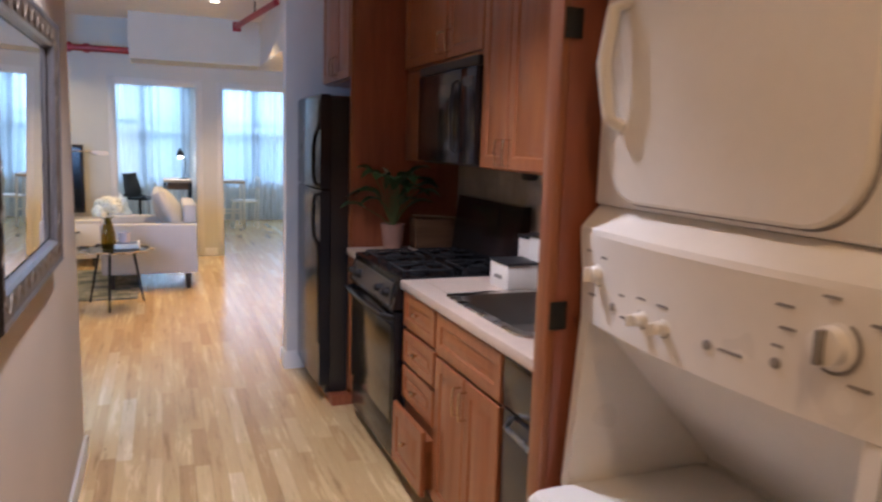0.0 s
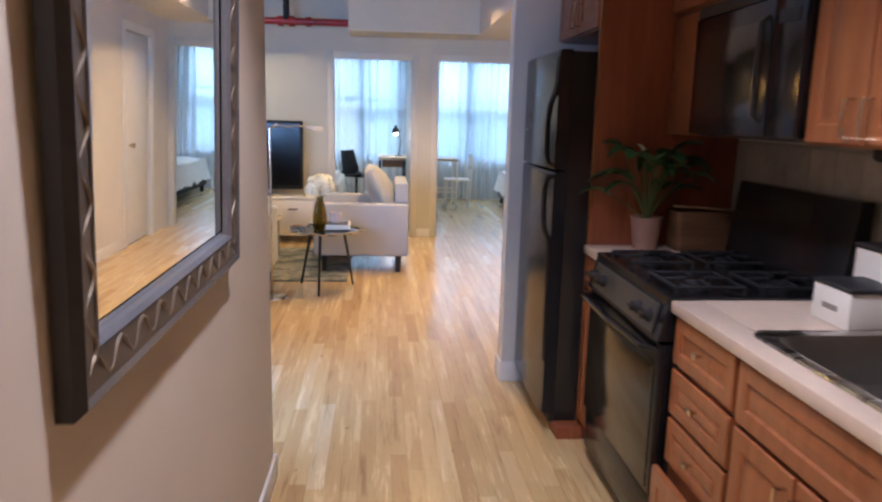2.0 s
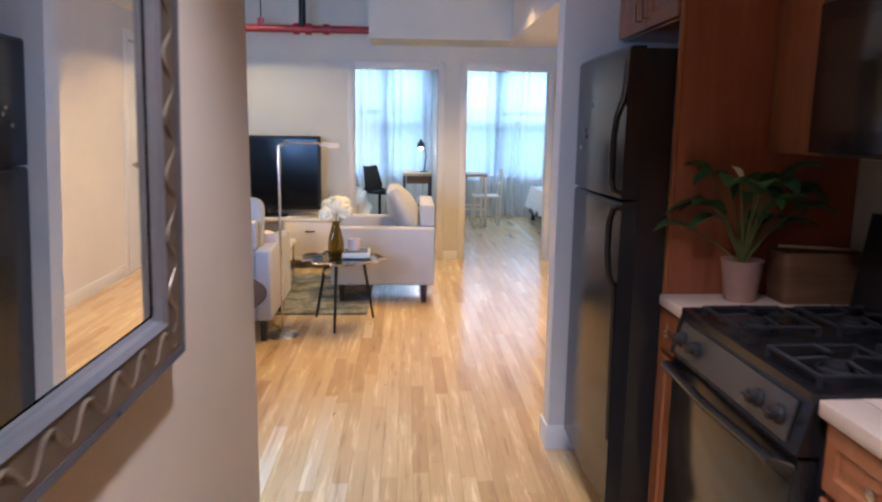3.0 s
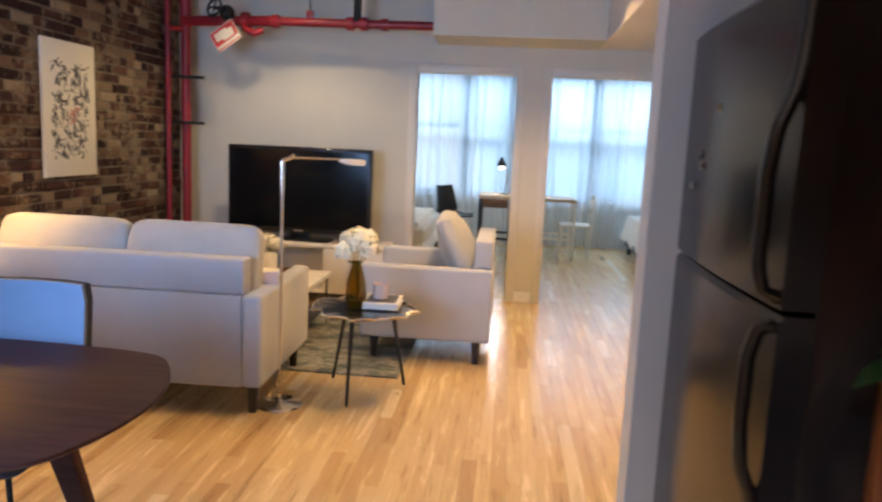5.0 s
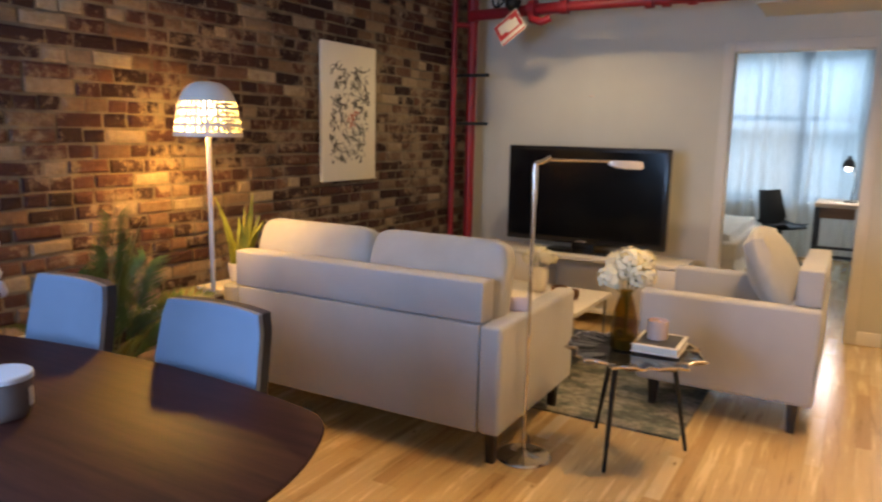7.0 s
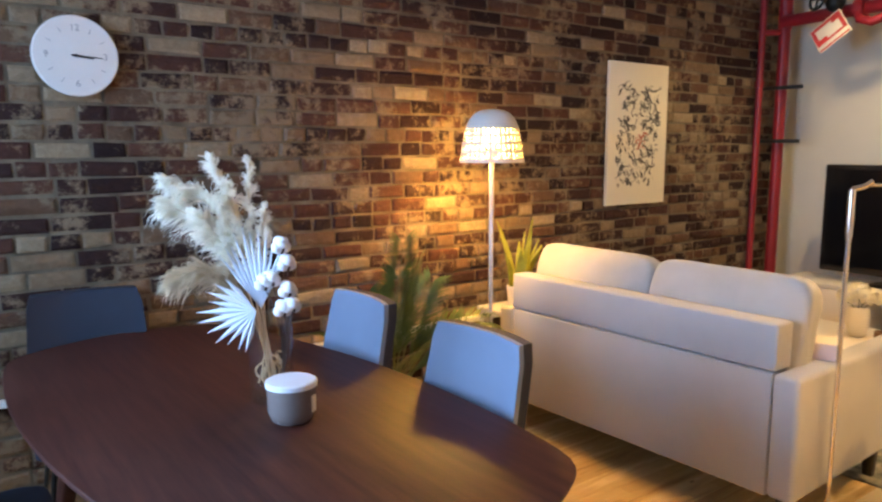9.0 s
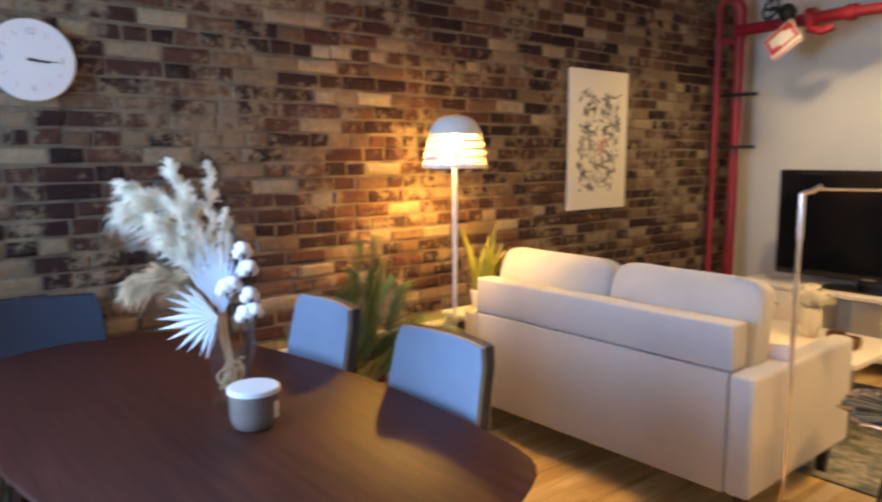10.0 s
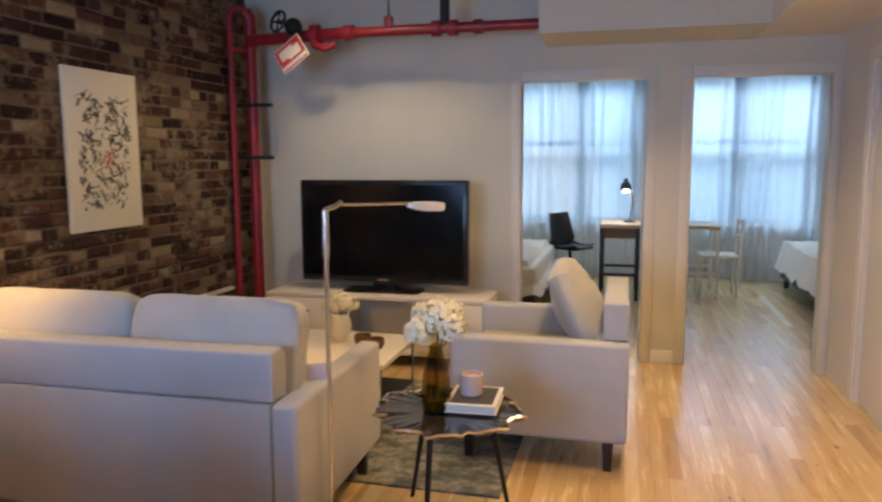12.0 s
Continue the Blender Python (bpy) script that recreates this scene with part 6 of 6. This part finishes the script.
# ---- sprinkler pipes and ceiling fittings ----
rp = thing("riser_pipe", -1.95, 9.755, 0, "dark red riser pipe in the corner with brackets", "pipe", "red pipes")
part("pipe", bar(B(), (0, 0, 0), (0, 0, 2.56), 0.042, seg=20), PIPE_RED, rp)
part("elbow", tube(B(), [(0, 0, 2.38), (0, 0, 2.50), (0.0, 0.0, 2.60), (-0.03, -0.03, 2.66)], 0.05, 16), PIPE_RED, rp)
for z in (1.94, 1.535):
    part("bracket", box(B(), -0.16, 0.195, -0.072, -0.046, z - 0.014, z + 0.014, 0.003), IRON, rp, "dark strut bracket")
lp = thing("riser_pipe", -2.075, 9.66, 0, "slimmer red riser pipe beside the brick wall", "pipe", "red pipes")
part("pipe", bar(B(), (0, 0, 0), (0, 0, 2.62), 0.026, seg=18), PIPE_RED, lp)
part("collar", bar(B(), (0, 0, 1.95), (0, 0, 2.0), 0.034, seg=18), PIPE_RED, lp)
part("cross_link", tube(B(), [(0, 0, 2.62), (0.03, 0.02, 2.68), (0.09, 0.06, 2.68), (0.12, 0.09, 2.62)], 0.026, 12), PIPE_RED, lp)
part("cross_link", bar(B(), (0, 0, 2.36), (0.12, 0.085, 2.36), 0.024, seg=12), PIPE_RED, lp)
sp = thing("sprinkler_main", -1.2, 9.55, 2.425, "red sprinkler main pipe with couplings along the far wall", "pipe", "red pipes")
part("pipe", bar(B(), (-0.72, 0.12, 0), (0.15, 0, 0), 0.044, seg=20), PIPE_RED, sp)
part("pipe", bar(B(), (0.15, 0, 0), (1.53, 0, 0), 0.036, seg=20), PIPE_RED, sp)
for x, r in ((-0.30, 0.066), (-0.12, 0.072), (0.15, 0.056), (0.80, 0.055), (0.92, 0.055), (1.10, 0.05)):
    part("coupling", bar(B(), (x - 0.03, 0.0 if x > 0 else -x * 0.13, 0), (x + 0.03, 0.0 if x > 0 else -x * 0.13, 0), r, seg=20), PIPE_RED, sp)
part("tee_riser", bar(B(), (0.86, 0, 0), (0.86, 0, CEIL - 2.425), 0.034, seg=16), IRON, sp, "dark vertical branch pipe")
part("hanger", bar(B(), (0.45, 0, 0.03), (0.45, 0, CEIL - 2.425), 0.007, seg=8), IRON, sp)
part("hanger_clamp", box(B(), 0.42, 0.48, -0.02, 0.02, 0.02, 0.10, 0.004), PIPE_RED, sp)
part("drain_elbow", tube(B(), [(-0.12, -0.02, -0.03), (-0.10, -0.05, -0.08), (-0.02, -0.05, -0.11), (0.05, -0.03, -0.08)], 0.03, 12), PIPE_RED, sp)
vl = B()
bmesh.ops.create_uvsphere(vl, u_segments=16, v_segments=10, radius=0.065)
vb = part("valve_body", transformed(vl, Matrix.Translation((-0.26, -0.06, 0.05))), IRON, sp, "black gate valve")
wheel = B()
tube(wheel, [(0.075 * math.cos(k * math.tau / 24), 0.075 * math.sin(k * math.tau / 24), 0) for k in range(25)], 0.011, 8)
for k in range(4):
    bar(wheel, (0, 0, 0), (0.075 * math.cos(k * 1.571), 0.075 * math.sin(k * 1.571), 0), 0.008, seg=6)
part("handwheel", transformed(wheel, Matrix.Translation((-0.33, -0.16, 0.075)) @ pose(0, 0, 0, 75, 0, -25)), IRON, vb, "black spoked valve wheel")
part("valve_stem", bar(B(), (-0.26, -0.06, 0.05), (-0.33, -0.16, 0.075), 0.014), IRON, vb)
tg = thing("valve_tag", -1.44, 9.40, 2.27, "white and red warning tag hanging on the valve", "tag")
tm = pose(0, 0, 0, 90, -33, -8)
part("card", transformed(box(B(), -0.125, 0.125, -0.09, 0.09, -0.002, 0.002, 0.001), tm), PAPER, tg)
for x0, x1, y0, y1 in ((-0.118, 0.118, 0.062, 0.083), (-0.118, 0.118, -0.045, -0.03), (-0.118, -0.09, -0.03, 0.062), (0.09, 0.118, -0.03, 0.062), (-0.118, 0.118, -0.083, -0.072), (-0.09, -0.03, -0.03, -0.008), (0.04, 0.09, 0.04, 0.062)):
    part("print", transformed(box(B(), x0, x1, y0, y1, 0.0021, 0.0032), tm), TAG_RED, tg, "red print")
part("wire", tube(B(), [(0.0, 0.0, 0.1), (-0.02, 0.03, 0.14), (0.0, 0.10, 0.17)], 0.002, 5), IRON, tg)
ep = thing("ceiling_pipe", 1.44, 8.88, 2.70, "short rusty red sprinkler pipe under the ceiling", "pipe", "red pipes")
part("pipe", bar(B(), (0, 0, 0), (0.20, -1.5, 0.02), 0.030, seg=16), PIPE_RED, ep)
part("elbow", bar(B(), (0.0, 0.03, -0.055), (0.0, 0.02, 0.045), 0.045, seg=16), PIPE_RED, ep)
part("hanger", bar(B(), (0.10, -0.75, 0.02), (0.10, -0.75, CEIL - 2.70), 0.008, seg=8), IRON, ep)
# The two bedroom fittings are added light sources, not seen ones.
for x, y, watts, colour, cone in DOWNLIGHTS:
    dl = thing("downlight", x, y, CEIL, "small round recessed ceiling light, switched on", "ceiling light", "recessed ceiling lights")
    part("ring", lathe(B(), [(0.058, -0.001), (0.058, -0.008), (0.045, -0.009), (0.045, -0.004)], seg=28, cap0=False, cap1=False), WHITE_METAL, dl)
    part("diffuser", lathe(B(), [(0.0445, -0.001), (0.0445, -0.005), (0.01, -0.006)], seg=24), LIT_DISC, dl)

# ---- bedrooms ----
ch = thing("desk_chair", 0.30, 13.12, 0, "black shell desk chair on a five-star base", "chair", rz=-125)
rows = []
for k in range(11):
    t = k / 10
    if t < 0.5:
        s = t / 0.5
        y, z, w = 0.22 - 0.36 * s, 0.47 - 0.03 * math.sin(s * 3.14), 0.20 + 0.03 * s
    else:
        s = (t - 0.5) / 0.5
        y, z, w = -0.14 - 0.10 * s, 0.47 + 0.40 * s, 0.23 - 0.055 * s
    rows.append([(w * u, y + 0.05 * u * u * (1 if t > 0.5 else 0), z + 0.06 * u * u * (1 if t < 0.6 else 0.2)) for u in (-1, -0.6, -0.2, 0.2, 0.6, 1)])
shell = loft(B(), rows, closed=False)
bmesh.ops.solidify(shell, geom=shell.faces[:], thickness=0.014)
part("shell", shell, BLACK_MATT, ch)
part("cushion", pillow(B(), 0.17, 0.17, 0.015, 0.012, Matrix.Translation((0, 0.05, 0.475)), 5, 0.2), BLACK_MATT, ch)
part("column", bar(B(), (0, 0, 0.10), (0, 0, 0.45), 0.022), IRON, ch)
for k in range(5):
    a = k * math.tau / 5
    part("spoke", bar(B(), (0, 0, 0.11), (0.26 * math.cos(a), 0.26 * math.sin(a), 0.065), 0.02, 0.014), IRON, ch)
    part("caster", bar(B(), (0.26 * math.cos(a) - 0.02 * math.sin(a), 0.26 * math.sin(a) + 0.02 * math.cos(a), 0.03), (0.26 * math.cos(a) + 0.02 * math.sin(a), 0.26 * math.sin(a) - 0.02 * math.cos(a), 0.03), 0.03, seg=14), BLACK_MATT, ch)


def desk(x, y, w, d, h, leg_mat, label, drawer):
    k = thing("desk", x, y, 0, label, "desk", "bedroom desks")
    part("tabletop", box(B(), -w, w, -d, d, h - 0.04, h, 0.004), OAK_TOP, k)
    for sx in (-1, 1):
        for sy in (-1, 1):
            part("leg", box(B(), sx * (w - 0.02) - 0.018, sx * (w - 0.02) + 0.018, sy * (d - 0.02) - 0.018, sy * (d - 0.02) + 0.018, 0, h - 0.041, 0.003), leg_mat, k)
    for sy in (-1, 1):
        part("rail", box(B(), -w + 0.04, w - 0.04, sy * (d - 0.02) - 0.012, sy * (d - 0.02) + 0.012, h * 0.32, h * 0.32 + 0.03), leg_mat, k)
    if drawer:
        part("drawer", box(B(), -w + 0.05, w - 0.05, -d + 0.004, -d + 0.02, h - 0.15, h - 0.042, 0.003), CRATE, k, "brown drawer front")
    return k


desk(0.87, 12.75, 0.21, 0.36, 0.82, BLACK_MATT, "small oak-topped desk on a black frame", True)
desk(1.62, 13.05, 0.30, 0.32, 0.79, WHITE_LACQUER, "pale oak desk with white legs under the window", False)
dlp = thing("desk_lamp", 0.97, 12.72, 0.821, "small black desk lamp, switched on", "desk lamp")
part("base", lathe(B(), [(0.065, 0), (0.065, 0.012), (0.01, 0.018)], seg=20), BLACK_MATT, dlp)
part("stem", tube(B(), [(0, 0, 0.015), (0.03, 0, 0.22), (0.0, 0, 0.40), (-0.03, 0, 0.44)], 0.007, 8), BLACK_MATT, dlp)
part("shade", transformed(lathe(B(), [(0.06, 0), (0.05, 0.06), (0.022, 0.09), (0.02, 0.12)], seg=20, cap0=False), Matrix.Translation((-0.05, 0, 0.36))), BLACK_MATT, dlp)
part("bulb", lathe(B(), [(0.012, 0.37), (0.03, 0.352), (0.028, 0.335), (0.01, 0.325)], -0.05, 0, 16), DESK_BULB, dlp, "glowing bulb")
lt = bpy.data.lights.new("desk_lamp_bulb", "POINT")
lt.energy, lt.color, lt.shadow_soft_size = 8, (1, 0.9, 0.75), 0.03
new("desk_lamp_bulb", lt).matrix_world = pose(0.92, 12.72, 1.12)
wc = thing("wooden_chair", 1.93, 13.0, 0, "pale wooden chair beside the desk", "chair", rz=90)
part("seat", box(B(), -0.2, 0.2, -0.2, 0.2, 0.43, 0.46, 0.008), WHITE_LACQUER, wc)
for sx in (-1, 1):
    part("front_leg", bar(B(), (sx * 0.17, 0.17, 0.43), (sx * 0.19, 0.20, 0), 0.014), WHITE_LACQUER, wc)
    part("back_post", bar(B(), (sx * 0.17, -0.19, 0), (sx * 0.165, -0.23, 0.86), 0.014), WHITE_LACQUER, wc)
for z in (0.62, 0.80):
    part("back_slat", box(B(), -0.165, 0.165, -0.232, -0.214, z, z + 0.05, 0.004), WHITE_LACQUER, wc)


def bed(x0, x1, y0, y1, h, label, seed):
    b = thing("bed", (x0 + x1) / 2, (y0 + y1) / 2, 0, label, "bed", "beds")
    w, d = (x1 - x0) / 2, (y1 - y0) / 2
    part("frame", box(B(), -w + 0.04, w - 0.04, -d + 0.04, d - 0.04, 0.12, 0.24, 0.01), BLACK_MATT, b)
    for sx in (-1, 1):
        for sy in (-1, 1):
            part("leg", box(B(), sx * (w - 0.1) - 0.025, sx * (w - 0.1) + 0.025, sy * (d - 0.1) - 0.025, sy * (d - 0.1) + 0.025, 0, 0.121), BLACK_MATT, b)
    part("mattress", box(B(), -w + 0.03, w - 0.03, -d + 0.03, d - 0.03, 0.241, h - 0.06, 0.03, 3), DUVET, b)
    n = 26
    rows = []
    for j in range(n + 1):
        v = j / n * 2 - 1
        row = []
        for i in range(n + 1):
            u = i / n * 2 - 1
            edge = max(abs(u), abs(v))
            drop = 0 if edge < 0.86 else (edge - 0.86) / 0.14
            k = noise.noise(Vector((u * 4 + seed, v * 4, 0))) * 0.03 + noise.noise(Vector((u * 11, v * 11 + seed, 3))) * 0.012
            row.append((u * (w + 0.03) * (1 if drop == 0 else 1 + 0.02 * k), v * (d + 0.03), h + k - (0.32 + 0.06 * noise.noise(Vector((u * 6, v * 6, 9)))) * drop ** 0.6 + 0.03 * (1 - edge)))
        rows.append(row)
    part("duvet", loft(B(), rows, closed=False), DUVET, b, "rumpled white duvet")
    return b


bed(-1.75, 0.15, 11.15, 13.2, 0.56, "unmade bed with a rumpled white duvet on a dark frame", 3)
bed(2.68, 3.52, 11.6, 13.7, 0.55, "bed with a white duvet hanging to the floor", 8)


# ---- floor planks ----
floor = solid("floor", box(B(), BRICK_X - 0.2, 3.6, BACK_Y, WINDOW_Y, -0.06, -0.012), SUBFLOOR, "worn natural oak strip floor, warm and glossy", "floor", "structure", smooth=False)


def plank_geometry(length, width):
    """One floor board with eased upper edges, its foot at the origin, along y."""
    g, e = 0.0002, 0.0006
    w = width / 2 - g
    l0, l1 = g, length - g
    v = [(-w, l0, -0.014), (w, l0, -0.014), (w, l1, -0.014), (-w, l1, -0.014),
         (-w, l0, -e), (w, l0, -e), (w, l1, -e), (-w, l1, -e),
         (-w + e, l0 + e, 0), (w - e, l0 + e, 0), (w - e, l1 - e, 0), (-w + e, l1 - e, 0)]
    f = [(0, 1, 5, 4), (1, 2, 6, 5), (2, 3, 7, 6), (3, 0, 4, 7), (4, 5, 9, 8), (5, 6, 10, 9), (6, 7, 11, 10), (7, 4, 8, 11), (8, 9, 10, 11)]
    return v, f


STRIP = 0.068
rnd = random.Random(5)
shared_planks = {}
far_v, far_f = [], []
x = BRICK_X - 0.02
near_planks = []
while x < 3.55:
    y = BACK_Y - rnd.uniform(0, 0.8)
    while y < WINDOW_Y:
        length = rnd.choice((0.45, 0.65, 0.85, 1.05, 1.35, 1.7))
        end = min(y + length, WINDOW_Y)
        start = max(y, BACK_Y)
        if end - start > 0.02:
            near = -0.15 < x < 1.62 and start > 1.9 and end < 8.3
            whole = abs((end - start) - length) < 1e-6
            if near and whole and len(near_planks) < 300:
                near_planks.append((x, start, length))
            else:
                v, f = plank_geometry(end - start, STRIP)
                o = len(far_v)
                far_v += [(a + x, b + start, c) for a, b, c in v]
                far_f += [tuple(i + o for i in q) for q in f]
        y += length
    x += STRIP
for x, y, length in near_planks:
    if length not in shared_planks:
        v, f = plank_geometry(length, STRIP)
        me = bpy.data.meshes.new("plank")
        me.from_pydata(v, [], f)
        me.materials.append(PLANK)
        shared_planks[length] = me
    ob = new("plank", shared_planks[length])
    ob.parent = floor
    ob.location = (x, y, 0)
me = bpy.data.meshes.new("planks")
me.from_pydata(far_v, [], far_f)
me.materials.append(PLANK_FAR)
ob = new("planks", me)
ob.parent = floor
tagged(ob, kind="stuff")

# ---- brick wall ----
brick_wall = wall("wall_brick", [(BRICK_X - 0.12, BRICK_X - 0.008, SOUTH_Y, NORTH_Y + T, 0, CEIL)], MORTAR, "old exposed brick wall with pale paint residue and dark burnt bricks")


def brick_geometry(length, height, seed):
    """A worn brick: eased edges, its face towards +x, its lower corner at the origin."""
    r = random.Random(seed)
    d, e = 0.03, 0.009
    j = lambda s=0.005: r.uniform(-s, s)
    outer = [(0, 0), (length, 0), (length, height), (0, height)]
    inner = [(e + j(), e + j()), (length - e + j(), e + j()), (length - e + j(), height - e + j()), (e + j(), height - e + j())]
    v = [(-d, a, b) for a, b in outer]
    v += [(-0.005 + j(0.002), a + j(0.004), b + j(0.004)) for a, b in outer]
    v += [(j(0.003), a, b) for a, b in inner]
    v += [(j(0.002) + 0.002, length * 0.35, height * 0.5), (j(0.002) + 0.002, length * 0.65, height * 0.5)]
    f = [(0, 1, 5, 4), (1, 2, 6, 5), (2, 3, 7, 6), (3, 0, 4, 7), (4, 5, 9, 8), (5, 6, 10, 9), (6, 7, 11, 10), (7, 4, 8, 11),
         (8, 9, 13, 12), (9, 10, 13), (10, 11, 12, 13), (11, 8, 12)]
    return v, f


COURSE, JOINT = 0.0725, 0.013
rnd = random.Random(9)
shared_bricks = {}
far_v, far_f = [], []
count = 0
rows = int(CEIL / COURSE) + 1
for row in range(rows):
    z = row * COURSE
    header_row = row % 6 == 3
    y = SOUTH_Y - rnd.uniform(0.0, 0.2)
    while y < NORTH_Y:
        if header_row:
            length = rnd.choice((0.095, 0.1, 0.105))
        else:
            length = rnd.choice((0.185, 0.2, 0.205, 0.215, 0.225, 0.1, 0.12))
        height = min(COURSE - JOINT, CEIL - 0.002 - z)
        start, end = max(y, SOUTH_Y), min(y + length, NORTH_Y)
        if end - start > 0.02 and height > 0.02:
            dz = rnd.uniform(-0.003, 0.003) if z > 0.01 and height > 0.055 and row < rows - 2 else 0.0
            dx = rnd.uniform(-0.005, 0.005)
            near = 4.25 < start and end < 6.95 and 0.93 < z < 2.45
            whole = abs(end - start - length) < 1e-6
            if near and whole and count < 300:
                count += 1
                key = (length, rnd.randrange(4))
                if key not in shared_bricks:
                    v, f = brick_geometry(length, height, hash(key) % 1000)
                    me = bpy.data.meshes.new("brick")
                    me.from_pydata(v, [], f)
                    me.materials.append(BRICK)
                    shared_bricks[key] = me
                ob = new("brick", shared_bricks[key])
                ob.parent = brick_wall
                ob.location = (BRICK_X + dx, start, z + dz)
            else:
                v, f = brick_geometry(end - start, height, rnd.randrange(10 ** 6))
                o = len(far_v)
                far_v += [(a + BRICK_X + dx, b + start, c + z + dz) for a, b, c in v]
                far_f += [tuple(i + o for i in q) for q in f]
        y += length + JOINT
me = bpy.data.meshes.new("bricks")
me.from_pydata(far_v, [], far_f)
me.materials.append(BRICK_FAR)
ob = new("bricks", me)
ob.parent = brick_wall
tagged(ob, kind="stuff")
